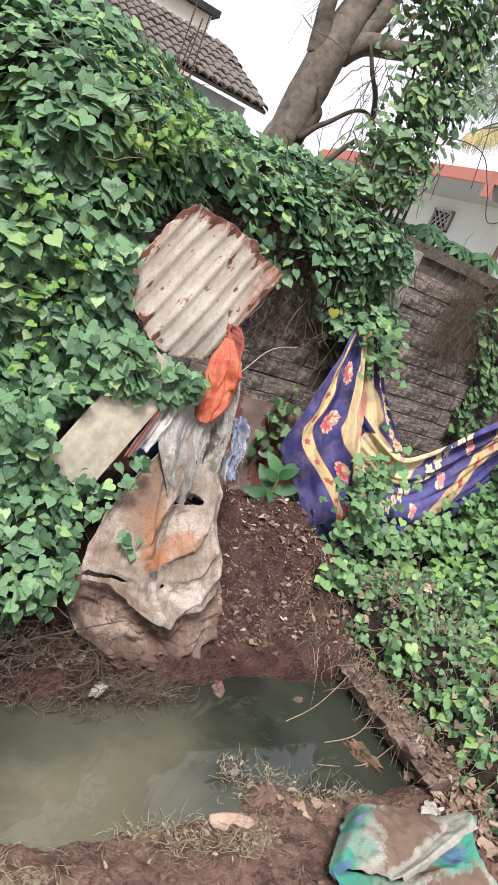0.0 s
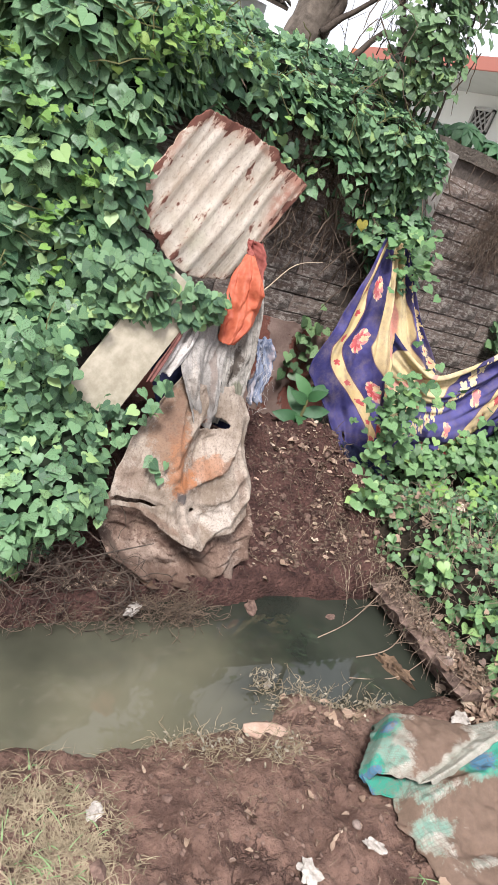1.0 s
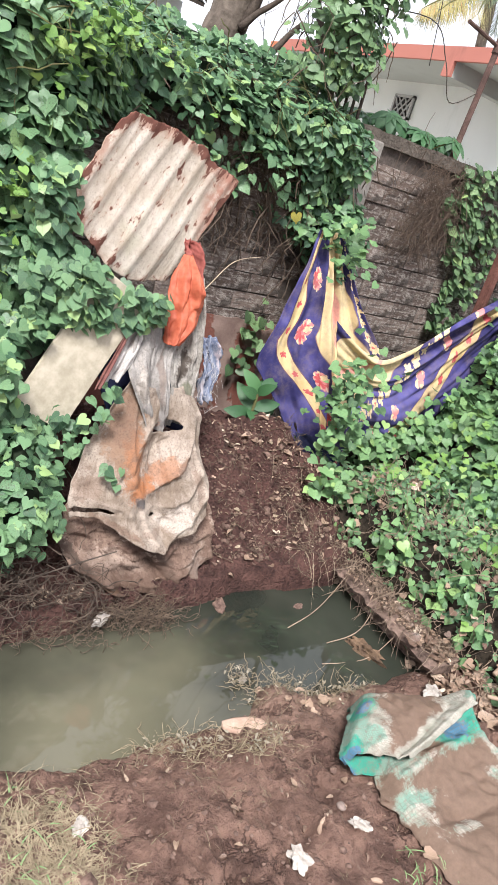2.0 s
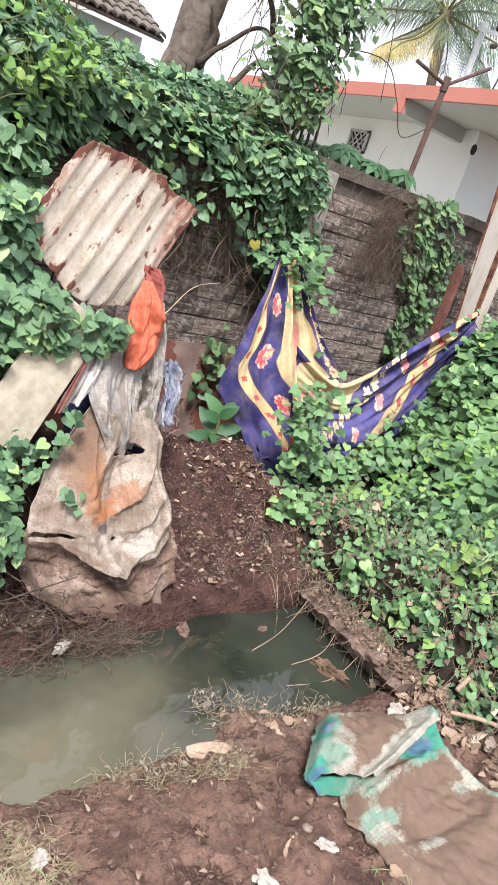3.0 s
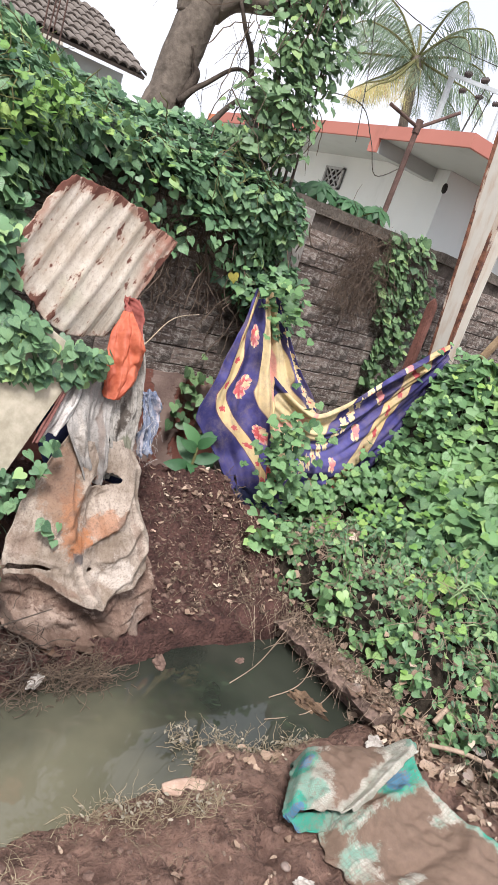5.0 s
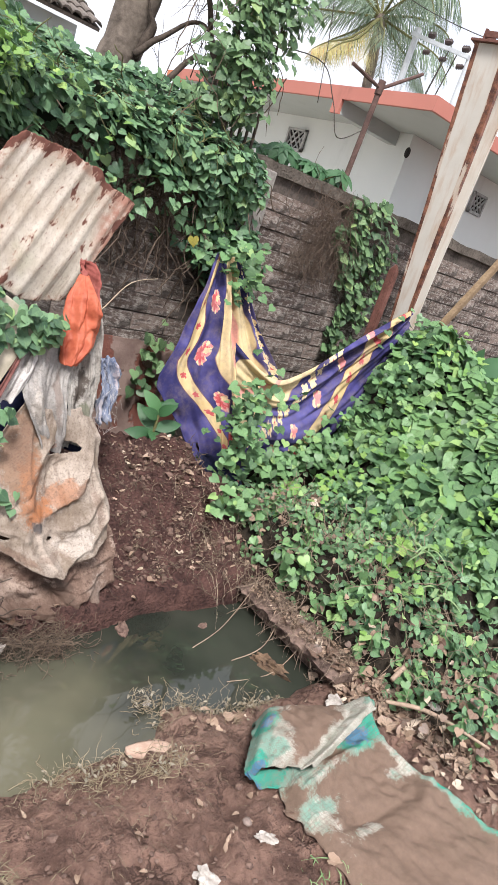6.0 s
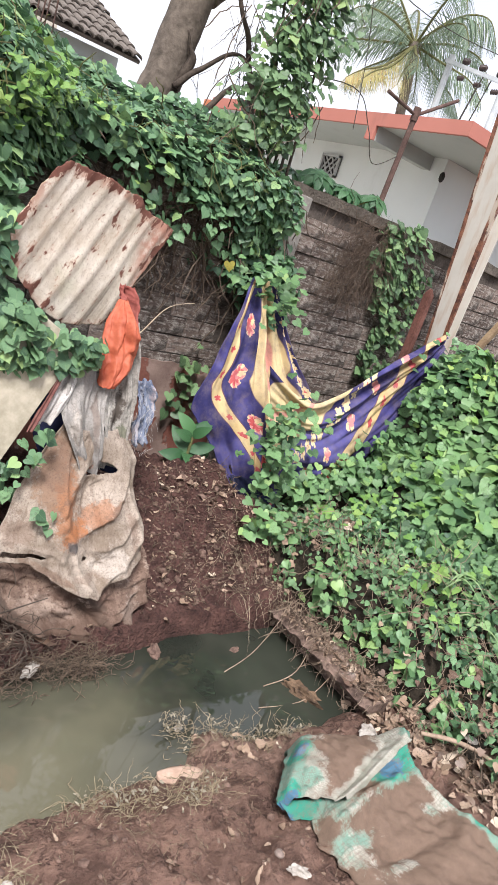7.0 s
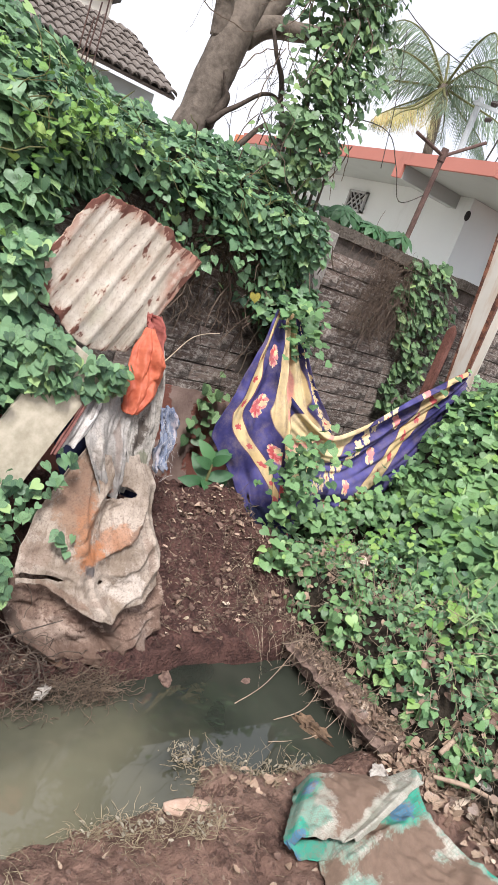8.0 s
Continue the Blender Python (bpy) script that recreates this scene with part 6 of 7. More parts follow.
    bag = cloth("orange_cloth", [(1.215, 2.42, 1.20), (1.165, 2.36, 1.12), (1.145, 2.33, 1.02), (1.145, 2.31, 0.93), (1.150, 2.30, 0.87)],
                [(1.262, 2.43, 1.20), (1.280, 2.38, 1.13), (1.322, 2.35, 1.06), (1.312, 2.33, 0.985), (1.225, 2.31, 0.870)],
                ((0.5, 0.060, 0.0), (1.5, 0.010, 0.1), (3.5, 0.005, 0.1)), ORANGE_CLOTH, nu=60, nv=80, depth=0.022, seed=7.7, crease=0.007,
                ridges=((0.25, 0.0, 0.30, 0.95, 0.009, 0.05), (0.6, 0.0, 0.85, 0.5, 0.012, 0.05), (0.45, 0.5, 0.9, 0.75, -0.014, 0.06), (0.5, 0.75, 0.8, 0.9, 0.010, 0.05)))
    tagged(bag, "faded orange cloth bag hung below the tin sheet", "cloth")
    cloth("red_rag", [(1.235, 2.49, 1.245), (1.235, 2.44, 1.17), (1.255, 2.39, 1.07)], [(1.315, 2.50, 1.245), (1.325, 2.46, 1.17), (1.325, 2.39, 1.06)],
          ((1.5, 0.022, 0.1), (3.5, 0.008, 0.3)), RED_CLOTH, nu=36, nv=40, depth=0.03, seed=1.4, ragged=0.09, crease=0.014)
    tagged(bpy.data.objects["red_rag.001"], "dull red cloth end above the orange bag", "cloth")


MOULD_CLOTH = worn_cloth("mould_blackened_cloth", (0.22, 0.205, 0.18), (0.42, 0.39, 0.35), (0.10, 0.088, 0.07), blots=((0.45, 0.60, 70, 0.16, 0.25, BLACK_BLOT, 0.9), (0.7, 0.75, 0, 0.2, 0.08, (0.09, 0.10, 0.05), 0.7)))
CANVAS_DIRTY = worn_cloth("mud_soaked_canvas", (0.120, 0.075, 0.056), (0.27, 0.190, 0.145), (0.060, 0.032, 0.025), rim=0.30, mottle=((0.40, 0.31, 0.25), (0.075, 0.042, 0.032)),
                          # black blots: shade painted into the bulge's recess and left crevice
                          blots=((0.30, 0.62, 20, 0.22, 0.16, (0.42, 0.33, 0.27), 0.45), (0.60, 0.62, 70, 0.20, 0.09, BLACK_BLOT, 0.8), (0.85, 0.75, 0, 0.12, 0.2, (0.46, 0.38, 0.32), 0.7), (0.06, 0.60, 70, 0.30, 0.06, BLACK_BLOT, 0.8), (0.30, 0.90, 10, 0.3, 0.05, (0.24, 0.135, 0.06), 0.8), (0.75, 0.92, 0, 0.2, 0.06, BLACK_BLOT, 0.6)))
build_rags()


# ---- printed cotton cloth slung from the wall to the rusted post ----
def build_sari():
    sari = thing("printed_cloth", "blue and yellow flower-printed cotton cloth slung from wall to post", "cloth", (2.4, 2.8, 0.5))
    o = np.array((2.4, 2.8, 0.5))

    def shift(pts):
        return [tuple(np.array(p) - o) for p in pts]

    cloth("hanging_end", shift([(2.28, 3.02, 1.38), (2.20, 2.95, 1.18), (2.10, 2.88, 0.92), (1.985, 2.80, 0.66), (2.10, 2.75, 0.50), (2.23, 2.70, 0.34), (2.33, 2.66, 0.22)]),
          shift([(2.45, 3.02, 1.38), (2.55, 2.96, 1.20), (2.68, 2.90, 1.00), (2.84, 2.82, 0.80), (2.80, 2.74, 0.55), (2.74, 2.68, 0.32), (2.66, 2.62, 0.12)]),
          ((2.5, 0.022, 0.1), (6.5, 0.016, 0.6), (13, 0.007, 0.2)), SARI_HANGING, sari, "hanging end with yellow border", nu=130, nv=90, depth=0.04, seed=3.0, calm=lambda u, v: 0.3 + 0.9 * smooth01((u - 0.38) / 0.2), print_at=lambda u, v: u - 1.0 * max(0.0, v - 0.42) - 0.05 * smooth01((v - 0.2) / 0.1) * smooth01((0.45 - v) / 0.1),
          holes=((0.16, 0.86, 0.02, 0.03), (0.08, 0.94, 0.03, 0.03)), ragged=0.012, fold_run=0.1)
    cloth("swag", shift([(2.30, 2.66, 0.98), (2.50, 2.62, 0.86), (2.68, 2.60, 0.83), (2.95, 2.62, 0.96), (3.20, 2.64, 1.12), (3.45, 2.66, 1.27), (3.68, 2.68, 1.39)]),
          shift([(2.55, 2.58, 0.30), (2.75, 2.54, 0.28), (2.95, 2.53, 0.34), (3.20, 2.54, 0.48), (3.42, 2.56, 0.68), (3.62, 2.60, 0.95), (3.76, 2.64, 1.22)]),
          ((1.5, 0.02, 0.2), (4.5, 0.024, 0.1), (11, 0.010, 0.7)), SARI_SWAG, sari, "sagging end tied to the post", nu=90, nv=110, depth=0.05, seed=8.0, fold_run=0.1, print_at=lambda u, v: 1.03 * u + 1.55 * v - 0.57, calm=lambda u, v: 1.0 - 0.75 * smooth01((u - 0.25) / 0.25))
    cloth("dark_hem", shift([(2.30, 2.68, 0.30), (2.34, 2.62, 0.18), (2.42, 2.56, 0.10)]), shift([(2.60, 2.66, 0.26), (2.62, 2.58, 0.15), (2.60, 2.52, 0.08)]),
          ((2.0, 0.02, 0.2),), NAVY, sari, "dark bundled hem on the ground", nu=30, nv=30, depth=0.04, seed=5.0)


build_sari()


# ---- sack on the near bank ----
def sack_sheet(name, left, right, nu, nv, lift, mud_at, dye_at, parent, label, ragged=0.0):
    """A creased sheet of sacking between two side curves on the ground. lift(u, v, x, y): its height over the mud."""
    bm = bmesh.new()
    uvl = bm.loops.layers.uv.new("UVMap")
    mud, dye = bm.verts.layers.float.new("mud"), bm.verts.layers.float.new("dye")
    grid = []
    for j in range(nv + 1):
        v = j / nv
        a, b = curve_at(left, v), curve_at(right, v)
        row = []
        for i in range(nu + 1):
            u = i / nu
            x, y = a + (b - a) * (u + ragged * nz(v * 14, i // max(nu, 1), 3) * (1 if i in (0, nu) else 0))
            vert = bm.verts.new((x, y, sack_bed(x, y) + lift(u, v, x, y)))
            vert[mud], vert[dye] = mud_at(u, v), dye_at(u, v)
            row.append((vert, (u * 0.45, v * 0.6)))
        grid.append(row)
    for j in range(nv):
        for i in range(nu):
            q = (grid[j][i], grid[j + 1][i], grid[j + 1][i + 1], grid[j][i + 1])
            f = bm.faces.new([w[0] for w in q])
            for loop, w in zip(f.loops, q):
                loop[uvl].uv = w[1]
    return part(name, bm, SACK, parent, label, True, 0.005)


def sack_bed(x, y):
    """The mud under the sack, without its small lumps."""
    return 0.25 * (ground_z(x, y) + ground_z(x + 0.05, y) + ground_z(x, y + 0.05) + ground_z(x - 0.05, y - 0.05)) + 0.012


def ridge(u, v, u0, v0, u1, v1, amp, wide):
    """A sharp fold along a line of the sheet."""
    t = max(0.0, min(1.0, ((u - u0) * (u1 - u0) + (v - v0) * (v1 - v0)) / ((u1 - u0) ** 2 + (v1 - v0) ** 2)))
    gap = math.hypot(u - u0 - t * (u1 - u0), v - v0 - t * (v1 - v0))
    return amp * math.exp(-math.sqrt(gap * gap + 0.0001) / wide)


def spot(u, v, cu, cv, ru, rv):
    return math.exp(-((u - cu) / ru) ** 2 - ((v - cv) / rv) ** 2)


def build_sack():
    sack = thing("woven_sack", "mud-smeared green, blue and white woven plastic sack on the bank", "sack")

    def body_lift(u, v, x, y):
        u, v = u + 0.05 * nz(x * 7, y * 7, 21), v + 0.05 * nz(x * 7, y * 7, 23)
        rim = smooth01(min(u, 1 - u) * 9) * smooth01(min(v * 6 + 0.3, (1 - v) * 9))
        h = 0.030 + 0.012 * nz(x * 6, y * 6, 2) + 0.005 * nz(x * 22, y * 22, 4)
        h += ridge(u, v, 0.15, 0.28, 0.72, 0.22, 0.055, 0.04) + ridge(u, v, 0.0, 0.12, 0.50, 0.14, 0.045, 0.035) + ridge(u, v, 0.1, 0.06, 0.42, 0.20, -0.030, 0.03) + ridge(u, v, 0.0, 0.20, 0.35, 0.22, 0.035, 0.03)
        h += ridge(u, v, 0.95, 0.0, 0.90, 1.0, 0.030, 0.06) + ridge(u, v, 0.35, 0.75, 0.9, 0.62, 0.03, 0.05) + ridge(u, v, 0.3, 0.52, 0.55, 0.60, -0.03, 0.05)
        return rim * h + 0.05 * smooth01((0.18 - v) * 5) * smooth01((u - 0.45) * 4)

    def body_mud(u, v):
        return 0.54 - 0.62 * smooth01((u - 0.80) * 7) - 0.45 * spot(u, v, 0.30, 0.62, 0.16, 0.05) - 0.5 * spot(u, v, 0.18, 0.40, 0.16, 0.05) - 0.7 * spot(u, v, 0.74, 0.16, 0.22, 0.10) - 0.5 * spot(u, v, 0.12, 0.16, 0.2, 0.08) - 0.45 * spot(u, v, 0.78, 0.46, 0.10, 0.07) - 0.35 * spot(u, v, 0.08, 0.5, 0.12, 0.2) - 0.5 * ridge(u, v, 0.15, 0.28, 0.60, 0.23, 1.0, 0.035)

    def body_dye(u, v):
        return 0.18 + 0.8 * spot(u, v, 0.72, 0.16, 0.22, 0.10) + 0.35 * spot(u, v, 0.95, 0.75, 0.12, 0.2) + 0.5 * spot(u, v, 0.8, 0.85, 0.1, 0.06) + 0.2 * spot(u, v, 0.1, 0.2, 0.2, 0.15)

    def flap_lift(u, v, x, y):
        h = 0.085 + 0.040 * math.sin(math.pi * min(1, v * 1.05)) * (0.4 + 0.6 * u) - 0.06 * smooth01((0.16 - v) / 0.16) - 0.055 * smooth01((0.08 - u) / 0.08)
        h += ridge(u, v, 0.93, 0.05, 0.93, 1.0, 0.026, 0.05) + ridge(u, v, 0.78, 0.05, 0.80, 1.0, -0.016, 0.03) + ridge(u, v, 0.08, 0.2, 0.30, 0.95, 0.012, 0.05) + ridge(u, v, 0.30, 0.78, 0.46, 0.98, -0.014, 0.03)
        return h + 0.010 * nz(x * 8, y * 8, 6) + 0.004 * nz(x * 24, y * 24, 1)

    def flap_mud(u, v):
        return 0.66 * spot(u, v, 0.46, 0.34, 0.30, 0.34) + 0.42 * spot(u, v, 0.60, 0.72, 0.14, 0.25) - 0.30 * spot(u, v, 0.28, 0.72, 0.14, 0.16) - 0.2 * smooth01((u - 0.7) * 8) - 0.05 + 0.35 * ridge(u, v, 0.90, 0.1, 0.88, 1.0, 1.0, 0.03)

    def flap_dye(u, v):
        d = 0.30 * smooth01((0.22 - u) * 8) + 0.42 * spot(u, v, 0.28, 0.74, 0.16, 0.16) + 0.85 * spot(u, v, 0.06, 0.92, 0.16, 0.14) + 0.7 * spot(u, v, 0.22, 0.06, 0.16, 0.07) + 0.6 * spot(u, v, 0.10, 0.36, 0.08, 0.12)
        return d + 0.55 * spot(u, v, 0.97, 0.15, 0.07, 0.12) + 0.4 * spot(u, v, 0.70, 0.03, 0.10, 0.05)

    sack_sheet("body", [(1.62, 1.00), (1.50, 0.84), (1.47, 0.75), (1.49, 0.65), (1.49, 0.56), (1.56, 0.40), (1.66, 0.22)],
               [(2.075, 0.96), (2.05, 0.88), (2.05, 0.78), (2.06, 0.68), (2.08, 0.58), (2.13, 0.44), (2.22, 0.24)], 70, 90, body_lift, body_mud, body_dye, sack, "", 0.05)
    sack_sheet("folded_flap", [(1.64, 1.125), (1.575, 1.07), (1.48, 0.99), (1.41, 0.925), (1.415, 0.89)],
               [(2.035, 1.00), (1.99, 0.90), (1.87, 0.865), (1.72, 0.83), (1.59, 0.81)], 64, 54, flap_lift, flap_mud, flap_dye, sack, "folded flap with green and blue checks", 0.03)
    sack_sheet("rolled_hem", [(1.412, 0.925), (1.405, 0.895), (1.425, 0.862)], [(1.60, 0.86), (1.58, 0.84), (1.53, 0.825)], 30, 12,
               lambda u, v, x, y: 0.018 + 0.030 * math.sin(math.pi * min(1, v + 0.12)) - 0.01 * u, lambda u, v: -0.05, lambda u, v: 0.85 - 0.6 * u, sack, "rolled blue hem")


build_sack()


# ---- broad-leaved plant and grasses ----
def build_plants():
    plant = thing("broad_leaf_plant", "young broad-leaved green plant at the foot of the wall", "plant", (2.01, 2.74, 0.27))
    shape = blade_shape(0.20, 7, 0.25, 0.40)
    rng = random.Random(51)
    for k in range(13):
        a = k * 2.4
        up = 0.9 - 0.055 * k
        d = Vector((0.9 * math.cos(a) - 0.05, math.sin(a) * 0.5 - 0.25, up * 1.2 - 0.30))
        me = mesh_of("leaf", [tuple(v) for v in shape[0]], shape[1])
        ob = mesh_part("leaf", me, LEAF_BROAD, plant, smooth=True)
        ob.matrix_basis = Matrix.Translation((0, 0, 0.20 - 0.012 * k + 0.05 * (k < 5))) @ frame_of(d, Vector((-0.6, -0.9, 0.55))).to_4x4() @ Matrix.Scale(rng.uniform(0.11, 0.17), 4)
    part("stem", tube(bmesh.new(), [(0, 0, -0.1), (0, 0, 0.22)], [0.012, 0.008], 8), STEM, plant)
    papaya = thing("papaya_plant", "green lobed leaves showing over the wall top", "plant", (3.05, 3.75, 1.2))
    part("stem", tube(bmesh.new(), [(0, 0, -1.3), (0.02, 0, 0.75)], 0.03, 8), STEM, papaya)
    for k in range(13):
        centre = Vector((-0.16 + 0.066 * k + rng.uniform(-0.03, 0.03), rng.uniform(-0.18, 0.0), 0.87 + rng.uniform(-0.04, 0.05)))
        face = Vector((rng.gauss(-0.25, 0.25), rng.gauss(-0.55, 0.2), 0.85))
        flat = frame_of(Vector((rng.gauss(0, 0.4), -0.6, -0.3)), face)
        for lobe in range(7):
            a = radians(-126 + 42 * lobe)
            d = flat @ Vector((math.sin(a), math.cos(a), -0.05))
            me = mesh_of("leaf_lobe", [tuple(v) for v in shape[0]], shape[1])
            ob = mesh_part("leaf_lobe", me, LEAF_BROAD, papaya, smooth=True)
            ob.matrix_basis = Matrix.Translation(centre) @ frame_of(d, flat @ Vector((0, 0, 1))).to_4x4() @ Matrix.Scale(rng.uniform(0.10, 0.15), 4)
        part("petiole", tube(bmesh.new(), [(0.02, 0, 0.55), centre], 0.006, 6), STEM, papaya)
    for at, n, s in (((2.56, 1.27, 0.30), 8, 0.20), ((2.62, 1.30, 0.50), 8, 0.20), ((2.60, 1.15, 0.36), 6, 0.18)):
        tuft = thing("grass_tuft", "broad-bladed green grass tuft in the creeper", "grass", at, "grass tufts")
        for _ in range(n):
            vs, fs = [], []
            strands(vs, fs, (rng.gauss(0, 0.02), rng.gauss(0, 0.02), 0), rng, s * rng.uniform(0.6, 1.1), 0.016, rng.uniform(0.3, 0.6), 0.75, 7)
            mesh_part("blade", mesh_of("blade", vs, fs), GRASS, tuft)
    big = thing("long_leaf_plant", "long-leaved green plant behind the creeper heap", "plant", (4.5, 2.75, 0.75))
    for k in range(12):
        me = mesh_of("leaf", [tuple(v) for v in shape[0]], shape[1])
        ob = mesh_part("leaf", me, LEAF_BROAD, big, smooth=True)
        a = k * 2.4
        ob.matrix_basis = Matrix.Translation((0.1 * math.cos(a), 0.1 * math.sin(a), 0.1)) @ frame_of((math.cos(a), math.sin(a), 1.2), (-0.4, -0.6, 0.6)).to_4x4() @ Matrix.Scale(rng.uniform(0.4, 0.6), 4)


build_plants()


# ---- dry grass, roots, litter ----
def scatter_grass(name, label, patches, material, count, length, width, seed, lean=(0.3, 1.0), droop=0.55):
    rng = random.Random(seed)
    vs, fs = [], []
    for _ in range(count):
        cx, cy, sx, sy = patches[rng.randrange(len(patches))]
        x, y = cx + rng.gauss(0, sx), cy + rng.gauss(0, sy)
        strands(vs, fs, (x, y, max(ground_z(x, y), WATER_Z - 0.01)), rng, rng.uniform(*length), width, rng.uniform(*lean), droop)
    ob = mesh_part(name, mesh_of(name, vs, fs), material)
    tagged(ob, label, "grass", kind="stuff")


def litter_z(x, y):
    """What a fallen leaf rests on: the ground, or the slab along the ditch end."""
    return max(ground_z(x, y), 0.025 - 0.05 * smooth01((y - 1.7) / 0.25)) if 2.10 < x < 2.27 and 1.17 < y < 1.95 else ground_z(x, y)


def build_ground_cover():
    scatter_grass("dry_grass", "dry straw-coloured grass flattened on the mud edge", ((0.95, 1.17, 0.16, 0.03), (1.15, 1.12, 0.14, 0.03), (1.55, 1.27, 0.14, 0.03), (1.75, 1.25, 0.12, 0.03), (1.30, 1.30, 0.06, 0.05), (1.1, 0.95, 0.2, 0.05)), DULL_STRAW, 900, (0.03, 0.11), 0.0011, 61, (0.4, 1.1), 0.8)
    scatter_grass("dry_grass", "bank of dry yellowish grass on the near mud", ((0.42, 1.03, 0.10, 0.06), (0.54, 0.90, 0.06, 0.09), (0.40, 0.82, 0.12, 0.10)), DULL_STRAW, 3400, (0.05, 0.14), 0.0022, 62, (0.4, 1.1), 0.8)
    scatter_grass("dry_grass", "loose straw bits trodden into the near mud", ((1.35, 0.95, 0.10, 0.05), (1.45, 0.74, 0.08, 0.05), (1.10, 0.80, 0.15, 0.08), (0.95, 1.02, 0.10, 0.04), (1.25, 0.62, 0.12, 0.05)), DULL_STRAW, 110, (0.02, 0.06), 0.0011, 69, (0.7, 1.2), 0.9)
    scatter_grass("green_grass", "thin green grass blades among dry grass", ((0.36, 0.76, 0.10, 0.08), (0.42, 0.95, 0.10, 0.08), (0.34, 0.70, 0.1, 0.06), (1.52, 0.52, 0.07, 0.05), (1.75, 0.50, 0.05, 0.04)), GRASS, 420, (0.03, 0.09), 0.0045, 63, (0.2, 0.8), 0.5)
    root_rng = random.Random(64)

    def root_start(r):
        cx, cy, sx = ((0.92, 1.78, 0.07), (1.08, 1.77, 0.07), (0.60, 1.79, 0.14), (1.14, 1.76, 0.04), (0.35, 1.79, 0.2), (0.70, 1.80, 0.12))[r.randrange(6)]
        return cx + r.gauss(0, sx), cy + r.gauss(0, 0.035), r.uniform(-0.12, -0.05)

    ob = part("root_mat", stems(bmesh.new(), 760, root_start, root_rng, (0.10, 0.24), 0.0010, 0.10, 0.9, 0.35), ROOTS)
    tagged(ob, "tangled grey-brown roots and dead grass at the water", "roots", kind="stuff")
    under_rng = random.Random(70)

    def under_start(r):
        x = r.uniform(-0.3, 0.92)
        return x, r.uniform(1.74, 1.92), r.uniform(-0.09, 0.20) - 0.1 * max(0.0, x - 0.6)

    ob = part("dead_stems", stems(bmesh.new(), 560, under_start, under_rng, (0.10, 0.30), 0.0017, 0.5, 0.55, 0.2), DEAD_STEM)
    tagged(ob, "dark dead stems and roots hanging under the creeper", "stems", kind="stuff")
    weed_rng = random.Random(67)

    def weed_start(r):
        cx, cy, sx, sy = ((0.95, 1.19, 0.08, 0.02), (1.06, 1.13, 0.08, 0.02), (1.22, 1.07, 0.05, 0.02), (1.45, 1.30, 0.06, 0.025), (1.60, 1.26, 0.07, 0.025), (1.72, 1.21, 0.06, 0.02), (1.35, 1.40, 0.035, 0.03))[r.randrange(7)]
        x, y = cx + r.gauss(0, sx), cy + r.gauss(0, sy)
        return x, y, max(ground_z(x, y), WATER_Z) + r.uniform(0.0, 0.03)

    ob = part("dead_weed", stems(bmesh.new(), 420, weed_start, weed_rng, (0.06, 0.16), 0.0009, 0.25, 0.6, 0.35), DULL_STRAW)
    tagged(ob, "tangled dead weed stems hanging over the water edge", "weeds", kind="stuff")
    weed = thing("marsh_weed", "wilting grey-green small-leaved weed at the water edge", "weeds", kind="stuff")
    small = []
    for _ in range(260):
        x, y, z = weed_start(weed_rng)
        d = Vector((weed_rng.gauss(0, 1), weed_rng.gauss(0, 1), weed_rng.gauss(0.2, 0.5)))
        small.append(((x, y, z + weed_rng.uniform(0.0, 0.05)), frame_of(d, (weed_rng.gauss(0, 0.6), weed_rng.gauss(0, 0.6), 1)), weed_rng.uniform(0.010, 0.022), weed_rng.randrange(2)))
    leaf_things(small, weed, WEED_LEAF, "weed_leaf", 0, [blade_shape(0.4, 3, 0.16, 0.3), blade_shape(0.3, 3, 0.24, 0.2)], "weed_leaves")
    scatter_grass("dead_stems", "dead pale stems sliding down the bank", ((2.05, 2.05, 0.09, 0.12), (2.15, 1.75, 0.06, 0.16), (2.20, 1.5, 0.05, 0.2), (2.02, 2.15, 0.07, 0.14)), STRAW, 520, (0.05, 0.15), 0.0017, 65, (0.5, 1.2), 0.9)
    twig_rng = random.Random(66)

    def twig_start(r):
        x, y = ((r.gauss(1.95, 0.12), r.uniform(1.85, 2.5)), (r.gauss(1.7, 0.2), r.uniform(1.95, 2.5)), (r.gauss(2.20, 0.05), r.uniform(1.15, 1.95)), (r.uniform(2.2, 2.6), r.uniform(0.6, 1.1)))[r.randrange(4)]
        return x, y, litter_z(x, y) + 0.015

    ob = part("twig_litter", stems(bmesh.new(), 900, twig_start, twig_rng, (0.04, 0.14), 0.0013, 0.05, 0.45, 0.4), ROOTS)
    tagged(ob, "fine dry twigs scattered on the banks", "twigs", kind="stuff")
    edge_rng = random.Random(68)

    def edge_start(r):
        y = r.uniform(1.12, 2.05)
        return r.gauss(2.18, 0.05), y, 0.05 + r.uniform(0, 0.06)

    bm = stems(bmesh.new(), 190, edge_start, edge_rng, (0.10, 0.26), 0.0010, 0.6, 0.4, 0.3)
    tagged(part("hanging_roots", bm, WITHERED), "dry roots and stems hanging over the ditch wall", "roots", kind="stuff")
    rng = random.Random(71)
    # dry leaves and scraps, joined where they cannot be counted
    flat = [blade_shape(0.9, 5, 0.18, 0.6), blade_shape(0.7, 5, 0.28, 0.35), blade_shape(-0.6, 5, 0.22, -0.5), leaf_shape(-0.35, 0.5, 0.05)]
    litter = thing("leaf_litter", "dry brown fallen leaves over the mud banks", "leaf litter", kind="stuff")
    spots = []
